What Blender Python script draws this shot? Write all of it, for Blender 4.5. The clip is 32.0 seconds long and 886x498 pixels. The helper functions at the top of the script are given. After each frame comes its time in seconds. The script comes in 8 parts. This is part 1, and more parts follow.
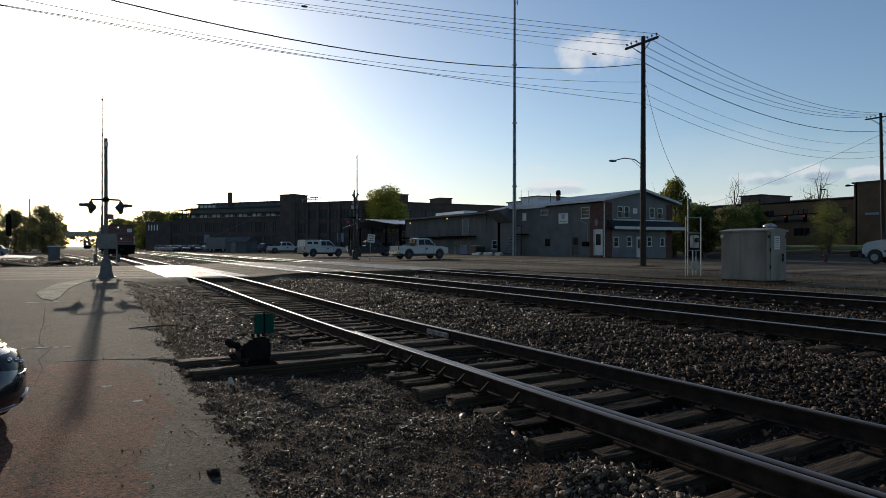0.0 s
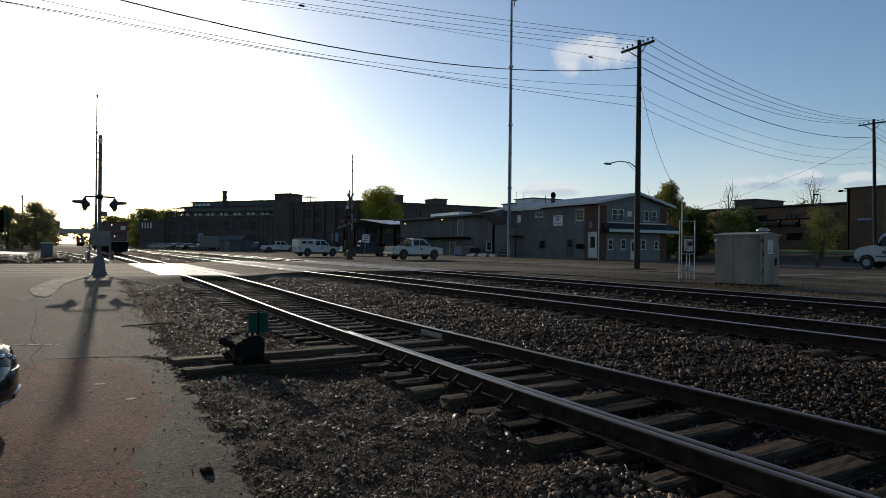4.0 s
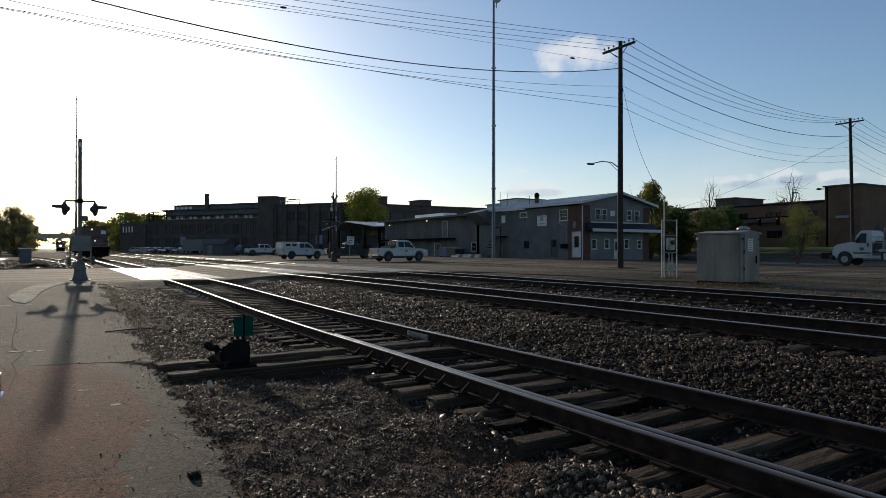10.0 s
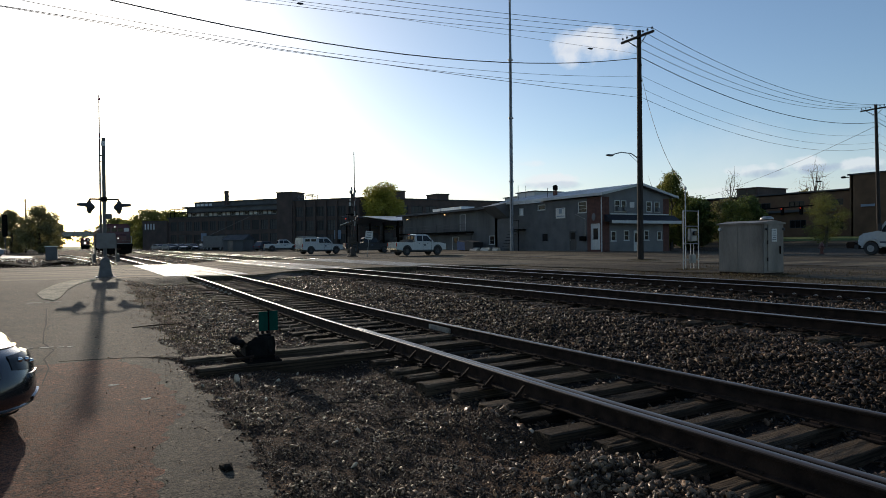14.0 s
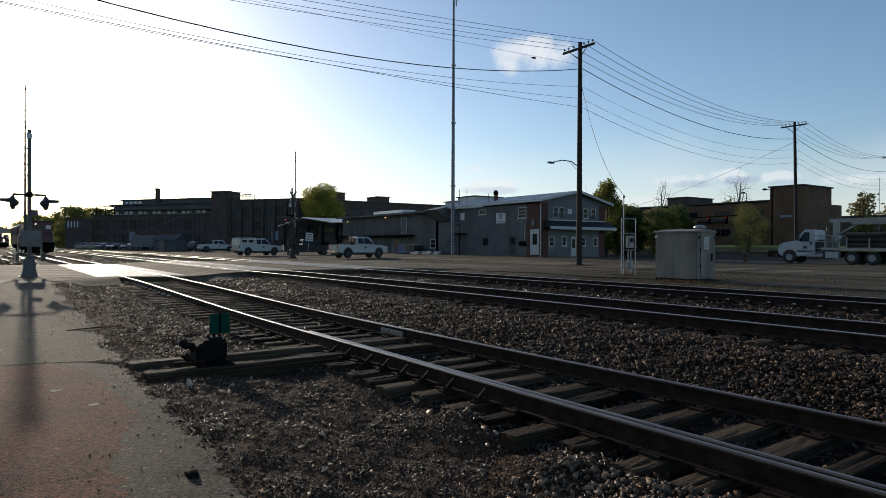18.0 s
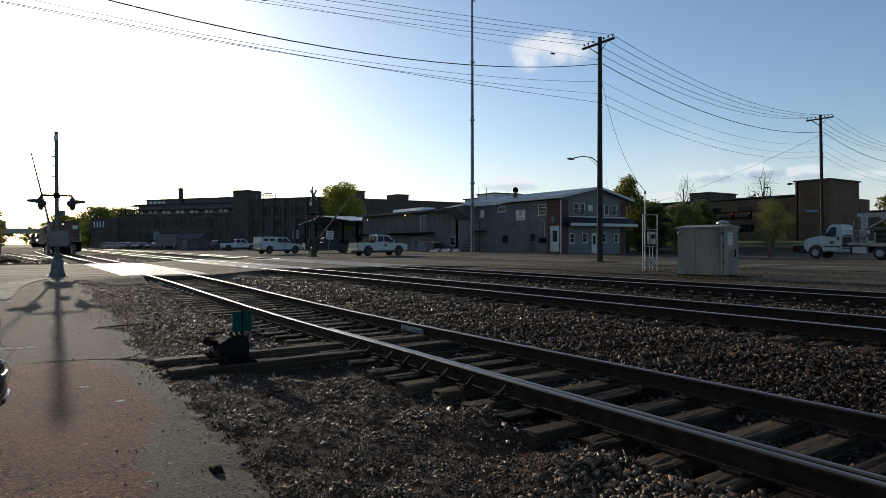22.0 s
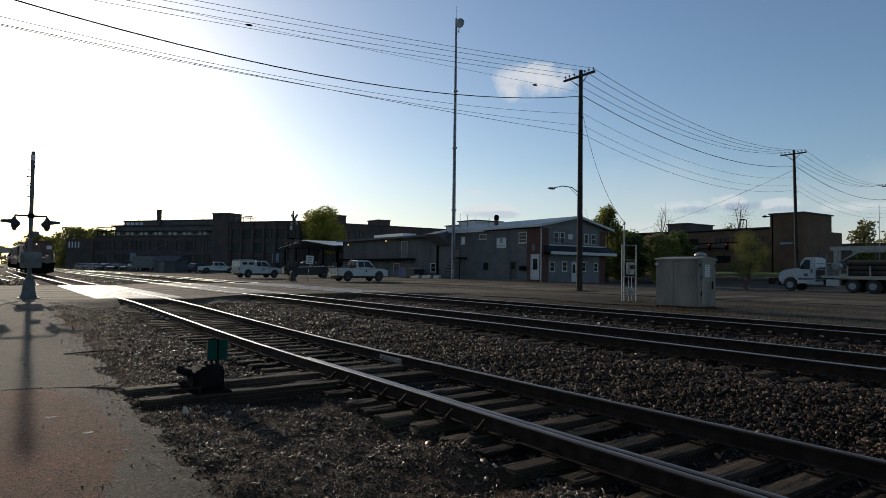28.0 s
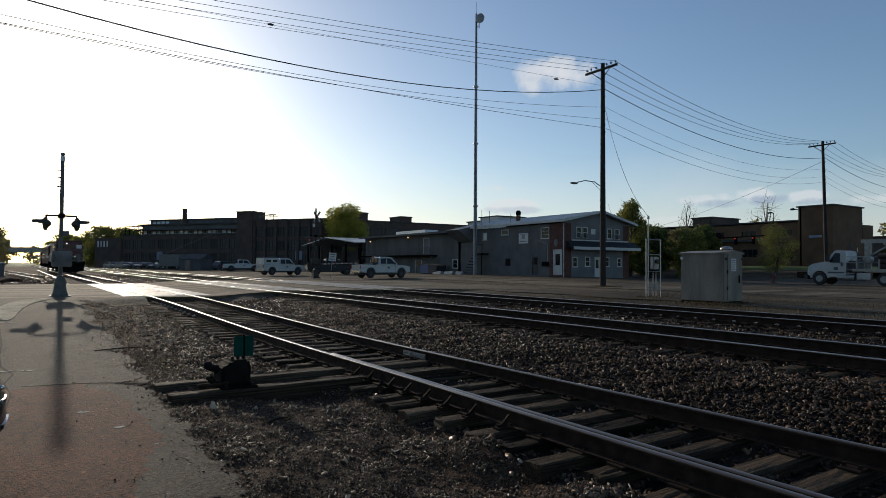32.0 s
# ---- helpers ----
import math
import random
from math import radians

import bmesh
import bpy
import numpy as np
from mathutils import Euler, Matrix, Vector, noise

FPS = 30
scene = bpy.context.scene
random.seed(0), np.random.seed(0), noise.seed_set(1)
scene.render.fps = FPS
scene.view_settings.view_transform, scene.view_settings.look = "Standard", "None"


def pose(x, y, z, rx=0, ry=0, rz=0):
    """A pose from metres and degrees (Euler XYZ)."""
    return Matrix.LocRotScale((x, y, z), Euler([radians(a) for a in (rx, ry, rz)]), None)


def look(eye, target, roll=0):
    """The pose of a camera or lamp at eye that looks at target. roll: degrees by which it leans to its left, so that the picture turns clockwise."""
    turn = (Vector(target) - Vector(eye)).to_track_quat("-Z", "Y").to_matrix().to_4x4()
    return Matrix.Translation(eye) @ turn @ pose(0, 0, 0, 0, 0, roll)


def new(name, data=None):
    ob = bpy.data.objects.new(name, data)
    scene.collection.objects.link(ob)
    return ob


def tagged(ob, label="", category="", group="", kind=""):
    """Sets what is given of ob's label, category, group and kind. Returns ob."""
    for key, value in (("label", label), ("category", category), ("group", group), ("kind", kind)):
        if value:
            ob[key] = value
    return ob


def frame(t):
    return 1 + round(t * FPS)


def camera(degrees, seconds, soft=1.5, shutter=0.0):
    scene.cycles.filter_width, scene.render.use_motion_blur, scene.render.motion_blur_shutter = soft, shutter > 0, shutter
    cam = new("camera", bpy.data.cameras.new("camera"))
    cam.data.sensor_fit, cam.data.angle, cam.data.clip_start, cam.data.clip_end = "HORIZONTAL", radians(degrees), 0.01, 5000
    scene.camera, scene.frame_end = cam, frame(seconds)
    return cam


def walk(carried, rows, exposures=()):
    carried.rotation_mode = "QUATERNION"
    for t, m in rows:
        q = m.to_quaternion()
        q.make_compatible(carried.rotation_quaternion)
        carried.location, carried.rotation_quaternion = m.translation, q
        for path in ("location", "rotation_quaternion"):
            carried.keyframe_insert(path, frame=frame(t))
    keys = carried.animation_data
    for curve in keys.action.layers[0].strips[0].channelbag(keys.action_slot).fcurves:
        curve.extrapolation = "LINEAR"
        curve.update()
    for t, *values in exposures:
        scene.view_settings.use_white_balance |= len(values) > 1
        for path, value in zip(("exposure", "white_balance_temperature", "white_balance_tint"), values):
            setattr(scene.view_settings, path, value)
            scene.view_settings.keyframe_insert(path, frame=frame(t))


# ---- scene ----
cam = camera(70.2, 32.0, soft=0.85)
# seconds, eye, heading, tilt, lean (degrees)
PATH = [
    (0, 0.0001, 0, 1.6, -28.9, -0.216, 0.033),
    (0.5, 0.0068, 0.005, 1.603, -28.347, 0.087, 0.235),
    (1, 0.0032, 0.0001, 1.6014, -28.213, 0.15, 0.358),
    (1.5, 0.0029, -0.0066, 1.6019, -28.533, 0.318, 0.33),
    (2, 0.0001, -0.0107, 1.5991, -28.954, 0.324, 0.409),
    (2.5, -0.0087, -0.0118, 1.5976, -29.082, 0.399, 0.492),
    (4.5, -0.014, -0.0084, 1.5985, -29.641, -0.432, 0.662),
    (5, -0.0157, -0.0161, 1.6003, -29.931, -0.611, 0.751),
    (5.5, -0.0217, -0.0161, 1.5992, -30.073, -0.482, 0.895),
    (6, -0.0273, -0.0197, 1.5951, -30.301, -0.634, 0.689),
    (6.5, -0.0244, -0.0219, 1.5975, -30.499, -0.637, 0.364),
    (7, -0.0262, -0.0221, 1.597, -30.684, -0.651, 0.052),
    (7.5, -0.0264, -0.0251, 1.6001, -30.826, -0.668, -0.022),
    (8, -0.0291, -0.0293, 1.6008, -30.85, -0.593, -0.034),
    (8.5, -0.0367, -0.0336, 1.601, -30.85, -0.451, 0.157),
    (9, -0.0357, -0.0328, 1.6004, -30.846, -0.281, 0.109),
    (9.5, -0.0362, -0.0313, 1.5996, -30.775, -0.201, 0.107),
    (10, -0.0381, -0.0396, 1.6008, -30.783, -0.018, 0.031),
    (10.5, -0.0407, -0.0421, 1.6021, -30.956, 0.007, -0.07),
    (11, -0.0393, -0.0414, 1.6018, -30.896, -0.095, -0.26),
    (11.5, -0.0376, -0.0384, 1.6003, -30.455, -0.219, -0.258),
    (12, -0.0356, -0.0353, 1.5987, -30.096, -0.45, -0.578),
    (12.5, -0.0338, -0.036, 1.5998, -29.784, -0.629, -0.563),
    (13, -0.0337, -0.0386, 1.6017, -29.5, -0.639, -0.644),
    (13.5, -0.0404, -0.0447, 1.5996, -29.123, -0.574, -0.596),
    (15.5, -0.3139, 0.0853, 1.5986, -31.424, -0.954, -0.158),
    (16, -0.3191, 0.0828, 1.6059, -33.83, -0.691, 0.752),
    (16.5, -0.3289, 0.0801, 1.6065, -34.393, -0.195, 0.578),
    (17, -0.3315, 0.0717, 1.604, -34.805, -0.053, 0.48),
    (17.5, -0.3323, 0.0758, 1.6021, -34.686, -0.108, 0.476),
    (18, -0.3329, 0.0734, 1.604, -34.726, -0.293, 0.238),
    (18.5, -0.3254, 0.0773, 1.6016, -34.596, -0.185, -0.062),
    (19, -0.3355, 0.0626, 1.6096, -34.575, -0.051, -0.198),
    (19.5, -0.3349, 0.0602, 1.6071, -34.491, 0.176, -0.067),
    (20, -0.3395, 0.0564, 1.6022, -34.115, 0.156, -0.127),
    (20.5, -0.3374, 0.0597, 1.6037, -33.359, -0.147, -0.509),
    (21, -0.3346, 0.0588, 1.6046, -33.26, -0.287, -0.33),
    (21.5, -0.3358, 0.0625, 1.6015, -33.131, -0.431, -0.28),
    (22, -0.334, 0.0657, 1.6024, -32.931, -0.525, -0.1),
    (22.5, -0.334, 0.065, 1.6022, -32.777, -0.602, -0.049),
    (23, -0.3272, 0.0708, 1.6035, -32.677, -0.679, -0.141),
    (23.5, -0.323, 0.0722, 1.6041, -32.674, -0.741, -0.116),
    (24, -0.3226, 0.0789, 1.603, -32.755, -0.906, -0.216),
    (24.5, -0.3202, 0.0864, 1.6006, -32.691, -0.976, -0.255),
    (26.5, -0.3206, 0.1034, 1.6667, -32.75, 1.258, 0.779),
    (27, -0.3281, 0.0951, 1.6649, -33.587, 1.444, 1.018),
    (27.5, -0.3169, 0.0977, 1.6592, -34.59, 1.52, 1.125),
    (28, -0.3235, 0.0845, 1.6611, -34.671, 1.843, 0.783),
    (28.5, -0.3132, 0.0957, 1.6556, -34.409, 2.015, 0.684),
    (29, -0.3082, 0.0944, 1.6541, -34.192, 1.953, 0.439),
    (29.5, -0.3093, 0.0995, 1.6517, -33.791, 1.692, 0.674),
    (30, -0.3209, 0.0969, 1.6537, -33.341, 1.347, 0.323),
    (30.5, -0.3253, 0.0973, 1.6573, -33.066, 1.25, 0.049),
    (31, -0.3155, 0.1053, 1.6495, -32.833, 1.329, -0.075),
    (31.5, -0.332, 0.0882, 1.6557, -32.797, 1.448, -0.098),
    (32, -0.3354, 0.0893, 1.6522, -32.695, 1.483, 0.377),
]


def held(x, y, z, yaw, pitch, lean):
    return pose(x, y, z, 0, 0, yaw) @ pose(0, 0, 0, 90 + pitch, 0, 0) @ pose(0, 0, 0, 0, 0, lean)


walk(cam, [(t, held(*v)) for t, *v in PATH], [(0.0, -0.45, 6420.0, 10.0), (9.0, -0.45 + 0.05, 6420.0, 10.0), (16.0, -0.45 + 0.19, 6420.0, 10.0), (19.0, -0.45 + 0.2, 6420.0, 10.0), (24.0, -0.45 + 0.23, 6420.0, 10.0), (28.0, -0.45 - 0.06, 6420.0, 10.0), (32.0, -0.45 - 0.06, 6420.0, 10.0)])

# ---- sky and sun: low sun ahead, along the tracks ----
SUN_EL, SUN_AZ = 15.0, 1.4
world = bpy.data.worlds.new("sky")
scene.world = world
world.use_nodes = True
wn, wl = world.node_tree.nodes, world.node_tree.links
wn.clear()


def wnode(kind, **sets):
    n = wn.new(kind)
    for k, v in sets.items():
        n.inputs[k.replace("_", " ")].default_value = v
    return n


w_out, w_bg = wn.new("ShaderNodeOutputWorld"), wn.new("ShaderNodeBackground")
sky = wn.new("ShaderNodeTexSky")
sky.sky_type, sky.sun_disc = "NISHITA", False
sky.sun_elevation, sky.sun_rotation = radians(SUN_EL), radians(SUN_AZ)
sky.altitude, sky.air_density, sky.dust_density, sky.ozone_density = 200, 1.0, 0.8, 2.6
w_co = wn.new("ShaderNodeTexCoord")


def cloud_mask(yaw, el, wide, high, scale, low, top):
    """A soft cloud round one direction of the sky: noise cut by an oval."""
    a, e = radians(yaw), radians(el)
    d = Vector((-math.sin(a) * math.cos(e), math.cos(a) * math.cos(e), math.sin(e)))
    r = Vector((math.cos(a), math.sin(a), 0))
    u = r.cross(d)
    parts = []
    for axis, span in ((r, wide), (u, high)):
        dot = wn.new("ShaderNodeVectorMath")
        dot.operation = "DOT_PRODUCT"
        dot.inputs[1].default_value = axis / math.tan(radians(span))
        wl.new(w_co.outputs["Generated"], dot.inputs[0])
        sq = wn.new("ShaderNodeMath")
        sq.operation = "SUBTRACT"
        wl.new(dot.outputs["Value"], sq.inputs[0])
        sq.inputs[1].default_value = d.dot(axis) / math.tan(radians(span))
        p2 = wn.new("ShaderNodeMath")
        p2.operation = "POWER"
        ab = wn.new("ShaderNodeMath")
        ab.operation = "ABSOLUTE"
        wl.new(sq.outputs[0], ab.inputs[0])
        wl.new(ab.outputs[0], p2.inputs[0])
        p2.inputs[1].default_value = 2.0
        parts.append(p2)
    s = wn.new("ShaderNodeMath")
    wl.new(parts[0].outputs[0], s.inputs[0]), wl.new(parts[1].outputs[0], s.inputs[1])
    nz = wnode("ShaderNodeTexNoise", Scale=scale, Detail=7.0, Roughness=0.58)
    wl.new(w_co.outputs["Generated"], nz.inputs["Vector"])
    k = wn.new("ShaderNodeMath")
    k.operation = "MULTIPLY_ADD"
    wl.new(s.outputs[0], k.inputs[0])
    k.inputs[1].default_value = -0.28
    wl.new(nz.outputs[0], k.inputs[2])
    ramp = wn.new("ShaderNodeMapRange")
    ramp.inputs["From Min"].default_value, ramp.inputs["From Max"].default_value = low, top
    wl.new(k.outputs[0], ramp.inputs["Value"])
    return ramp


def front(mask):
    """Only ahead of the viewer's half of the sky, so that an oval shows once."""
    g = wn.new("ShaderNodeMath")
    g.operation = "MULTIPLY"
    wl.new(mask.outputs[0], g.inputs[0])
    sep = wn.new("ShaderNodeSeparateXYZ")
    wl.new(w_co.outputs["Generated"], sep.inputs[0])
    gt = wn.new("ShaderNodeMath")
    gt.operation = "GREATER_THAN"
    gt.inputs[1].default_value = 0.0
    wl.new(sep.outputs["Y"], gt.inputs[0])
    wl.new(gt.outputs[0], g.inputs[1])
    return g


last = sky.outputs[0]
BRIGHT, GREY = (6.4, 6.5, 6.7, 1), (3.0, 3.7, 4.7, 1)
for args, strength, tint in (
    ((-58.0, 1.0, 38.0, 7.0, 3.0, 0.05, 0.6), 0.5, BRIGHT),
    ((-42.5, 16.75, 4.0, 1.75, 22.0, 0.2, 0.46), 0.75, BRIGHT),
    ((-43.4, 17.2, 2.2, 1.0, 34.0, 0.2, 0.42), 0.6, BRIGHT),
    ((-41.8, 16.4, 2.6, 0.5, 26.0, 0.3, 0.5), 0.3, GREY),
    ((-38.8, 5.4, 3.6, 0.7, 22.0, 0.24, 0.44), 0.7, BRIGHT),
    ((-39.0, 5.0, 3.2, 0.4, 24.0, 0.26, 0.5), 0.4, GREY),
    ((-37.6, 7.0, 1.6, 0.3, 24.0, 0.3, 0.6), 0.4, BRIGHT),
    ((-55.6, 5.7, 2.6, 0.5, 30.0, 0.22, 0.44), 0.5, BRIGHT),
    ((-59.0, 5.9, 1.8, 0.55, 30.0, 0.22, 0.44), 0.6, BRIGHT),
    ((-62.6, 5.6, 1.7, 0.45, 30.0, 0.22, 0.44), 0.55, BRIGHT),
    ((-56.2, 5.3, 2.2, 0.38, 34.0, 0.24, 0.5), 0.6, GREY),
    ((-60.1, 5.45, 2.3, 0.45, 34.0, 0.24, 0.48), 0.8, GREY),
    ((-63.4, 5.2, 1.9, 0.36, 34.0, 0.24, 0.5), 0.65, GREY),
    ((-68.0, 5.2, 3.5, 0.45, 22.0, 0.25, 0.5), 0.5, BRIGHT),
    ((-52.0, 4.0, 9.0, 0.4, 16.0, 0.26, 0.6), 0.35, BRIGHT),
):
    mix = wn.new("ShaderNodeMix")
    mix.data_type = "RGBA"
    m = front(cloud_mask(*args))
    sc = wn.new("ShaderNodeMath")
    sc.operation = "MULTIPLY"
    sc.inputs[1].default_value = strength
    wl.new(m.outputs[0], sc.inputs[0])
    wl.new(sc.outputs[0], mix.inputs[0])
    wl.new(last, mix.inputs[6])
    mix.inputs[7].default_value = tint
    last = mix.outputs[2]
wl.new(last, w_bg.inputs["Color"])
w_bg.inputs["Strength"].default_value = 0.162
wl.new(w_bg.outputs[0], w_out.inputs[0])

sun = new("sun", bpy.data.lights.new("sun", "SUN"))
sun.data.energy, sun.data.angle, sun.data.color = 3.3, radians(0.55), (1.0, 0.86, 0.68)
a, e = radians(SUN_AZ), radians(SUN_EL)
sun.matrix_world = look((300 * math.sin(a) * math.cos(e), 300 * math.cos(a) * math.cos(e), 300 * math.sin(e)), (0, 0, 0))

# ---- materials ----
def mat(name, c1, c2=None, scale=6.0, rough=0.7, metal=0.0, bump=0.15, fine=40.0, rand=0.0, spec=0.5, coarse=0.35, stretch=None, island=False, coat=0.0):
    """Noise at two scales over two colours, with relief and uneven gloss."""
    m = bpy.data.materials.new(name)
    m.use_nodes = True
    n, l = m.node_tree.nodes, m.node_tree.links
    p = n["Principled BSDF"]
    c2 = c2 or tuple(v * 0.7 for v in c1)
    co = n.new("ShaderNodeTexCoord")
    src = co.outputs["Object"]
    if stretch:
        mp = n.new("ShaderNodeMapping")
        mp.inputs["Scale"].default_value = stretch
        l.new(src, mp.inputs["Vector"])
        src = mp.outputs[0]
    a, b = n.new("ShaderNodeTexNoise"), n.new("ShaderNodeTexNoise")
    a.inputs["Scale"].default_value, a.inputs["Detail"].default_value = scale, 5.0
    b.inputs["Scale"].default_value, b.inputs["Detail"].default_value = fine, 4.0
    l.new(src, a.inputs["Vector"]), l.new(src, b.inputs["Vector"])
    mixf = n.new("ShaderNodeMath")
    mixf.operation = "MULTIPLY_ADD"
    l.new(a.outputs[0], mixf.inputs[0])
    mixf.inputs[1].default_value = 2.2
    mixf.inputs[2].default_value = -0.6 - coarse * 0.5
    add = n.new("ShaderNodeMath")
    add.operation = "MULTIPLY_ADD"
    l.new(b.outputs[0], add.inputs[0])
    add.inputs[1].default_value = coarse
    l.new(mixf.outputs[0], add.inputs[2])
    add.use_clamp = True
    mx = n.new("ShaderNodeMix")
    mx.data_type = "RGBA"
    l.new(add.outputs[0], mx.inputs[0])
    mx.inputs[6].default_value, mx.inputs[7].default_value = (*c1, 1), (*c2, 1)
    out = mx.outputs[2]
    if rand or island:
        hs = n.new("ShaderNodeHueSaturation")
        mr = n.new("ShaderNodeMapRange")
        mr.inputs["To Min"].default_value, mr.inputs["To Max"].default_value = 1 - rand, 1 + rand
        if island:
            l.new(n.new("ShaderNodeNewGeometry").outputs["Random Per Island"], mr.inputs["Value"])
        else:
            l.new(n.new("ShaderNodeObjectInfo").outputs["Random"], mr.inputs["Value"])
        l.new(mr.outputs[0], hs.inputs["Value"])
        l.new(out, hs.inputs["Color"])
        out = hs.outputs[0]
    l.new(out, p.inputs["Base Color"])
    rr = n.new("ShaderNodeMapRange")
    rr.inputs["To Min"].default_value, rr.inputs["To Max"].default_value = max(0.03, rough - 0.13), min(1, rough + 0.13)
    l.new(a.outputs[0], rr.inputs["Value"])
    l.new(rr.outputs[0], p.inputs["Roughness"])
    p.inputs["Metallic"].default_value, p.inputs["Specular IOR Level"].default_value = metal, spec
    p.inputs["Coat Weight"].default_value = coat
    if bump:
        bp = n.new("ShaderNodeBump")
        bp.inputs["Strength"].default_value, bp.inputs["Distance"].default_value = bump, 0.02
        l.new(b.outputs[0], bp.inputs["Height"])
        l.new(bp.outputs[0], p.inputs["Normal"])
    return m


def glow(name, c, power):
    m = bpy.data.materials.new(name)
    m.use_nodes = True
    p = m.node_tree.nodes["Principled BSDF"]
    p.inputs["Base Color"].default_value = (*c, 1)
    p.inputs["Emission Color"].default_value = (*c, 1)
    p.inputs["Emission Strength"].default_value = power
    p.inputs["Roughness"].default_value = 0.3
    return m


def glassy(name, c=(0.02, 0.025, 0.03), rough=0.06, spec=0.45):
    m = bpy.data.materials.new(name)
    m.use_nodes = True
    p = m.node_tree.nodes["Principled BSDF"]
    p.inputs["Base Color"].default_value = (*c, 1)
    p.inputs["Roughness"].default_value = rough
    p.inputs["Specular IOR Level"].default_value = spec
    return m


def leafy(name, c1, c2):
    m = mat(name, c1, c2, scale=0.6, rough=0.6, bump=0.0, rand=0.35, island=True)
    p = m.node_tree.nodes["Principled BSDF"]
    n, l = m.node_tree.nodes, m.node_tree.links
    tr = n.new("ShaderNodeBsdfTranslucent")
    base = p.inputs["Base Color"].links[0].from_socket
    l.new(base, tr.inputs["Color"])
    ms = n.new("ShaderNodeMixShader")
    ms.inputs[0].default_value = 0.5
    l.new(p.outputs[0], ms.inputs[1]), l.new(tr.outputs[0], ms.inputs[2])
    l.new(ms.outputs[0], n["Material Output"].inputs["Surface"])
    return m


def grit(name, c1, c2, grain=110.0, contrast=0.5, patchy=0.7, chips=0.0, crack=0.0, rough=0.9, bump=0.8, spec=0.2, stretch=(1, 1, 1), swell=0.25, tone=0.28):
    """Ground of many small grains: broad stains, grain by grain tone, pale chips and thin cracks."""
    m = bpy.data.materials.new(name)
    m.use_nodes = True
    n, l = m.node_tree.nodes, m.node_tree.links
    p = n["Principled BSDF"]
    co = n.new("ShaderNodeTexCoord").outputs["Object"]
    mp = n.new("ShaderNodeMapping")
    mp.inputs["Scale"].default_value = stretch
    l.new(co, mp.inputs["Vector"])

    def noise(vec, scale, detail=5.0):
        t = n.new("ShaderNodeTexNoise")
        t.inputs["Scale"].default_value, t.inputs["Detail"].default_value = scale, detail
        l.new(vec, t.inputs["Vector"])
        return t

    def ranged(v, a, b, lo, hi):
        r = n.new("ShaderNodeMapRange")
        for k, x in (("From Min", a), ("From Max", b), ("To Min", lo), ("To Max", hi)):
            r.inputs[k].default_value = x
        l.new(v, r.inputs["Value"])
        return r.outputs[0]

    def times(a, b):
        t = n.new("ShaderNodeMath")
        t.operation = "MULTIPLY"
        l.new(a, t.inputs[0]), l.new(b, t.inputs[1])
        return t.outputs[0]

    big, mid = noise(mp.outputs[0], patchy, 6.0), noise(co, patchy * 7, 4.0)
    mx = n.new("ShaderNodeMix")
    mx.data_type = "RGBA"
    l.new(ranged(big.outputs[0], 0.36, 0.64, 0, 1), mx.inputs[0])
    mx.inputs[6].default_value, mx.inputs[7].default_value = (*c1, 1), (*c2, 1)
    cell = n.new("ShaderNodeTexVoronoi")
    cell.inputs["Scale"].default_value = grain
    l.new(co, cell.inputs["Vector"])
    sep = n.new("ShaderNodeSeparateColor")
    l.new(cell.outputs["Color"], sep.inputs[0])
    value = times(ranged(sep.outputs[0], 0, 1, 1 - contrast, 1 + contrast), ranged(mid.outputs[0], 0.3, 0.7, 1 - tone, 1 + tone))
    if crack:
        wob = n.new("ShaderNodeVectorMath")
        wob.operation = "MULTIPLY_ADD"
        l.new(noise(co, 2.3).outputs["Color"], wob.inputs[0])
        wob.inputs[1].default_value = (0.5, 0.5, 0.0)
        l.new(co, wob.inputs[2])
        ed = n.new("ShaderNodeTexVoronoi")
        ed.feature = "DISTANCE_TO_EDGE"
        ed.inputs["Scale"].default_value = crack
        l.new(wob.outputs[0], ed.inputs["Vector"])
        gone = ranged(noise(co, 1.1).outputs[0], 0.46, 0.52, 1.0, 0.0)
        line = times(ranged(ed.outputs["Distance"], 0.002, 0.007, 1, 0), gone)
        value = times(value, ranged(line, 0, 1, 1.0, 0.35))
    if chips:
        c3 = n.new("ShaderNodeTexVoronoi")
        c3.inputs["Scale"].default_value = grain * 0.33
        l.new(co, c3.inputs["Vector"])
        s3 = n.new("ShaderNodeSeparateColor")
        l.new(c3.outputs["Color"], s3.inputs[0])
        pale = times(ranged(s3.outputs[1], 1 - chips, 1 - chips * 0.5, 0, 1), ranged(c3.outputs["Distance"], 0.25, 0.4, 1, 0))
        value = times(value, ranged(pale, 0, 1, 1.0, 3.0))
    hs = n.new("ShaderNodeHueSaturation")
    l.new(mx.outputs[2], hs.inputs["Color"]), l.new(value, hs.inputs["Value"])
    out = hs.outputs[0]
    l.new(out, p.inputs["Base Color"])
    l.new(ranged(mid.outputs[0], 0.3, 0.7, rough - 0.02, min(1.0, rough + 0.02)), p.inputs["Roughness"])
    p.inputs["Specular IOR Level"].default_value = spec
    bp = n.new("ShaderNodeBump")
    bp.inputs["Strength"].default_value, bp.inputs["Distance"].default_value = bump, 0.012
    add = n.new("ShaderNodeMath")
    l.new(times(sep.outputs[1], ranged(cell.outputs["Distance"], 0, 0.6, 1, 0.4)), add.inputs[0]), l.new(ranged(mid.outputs[0], 0, 1, 0, swell), add.inputs[1])
    l.new(add.outputs[0], bp.inputs["Height"])
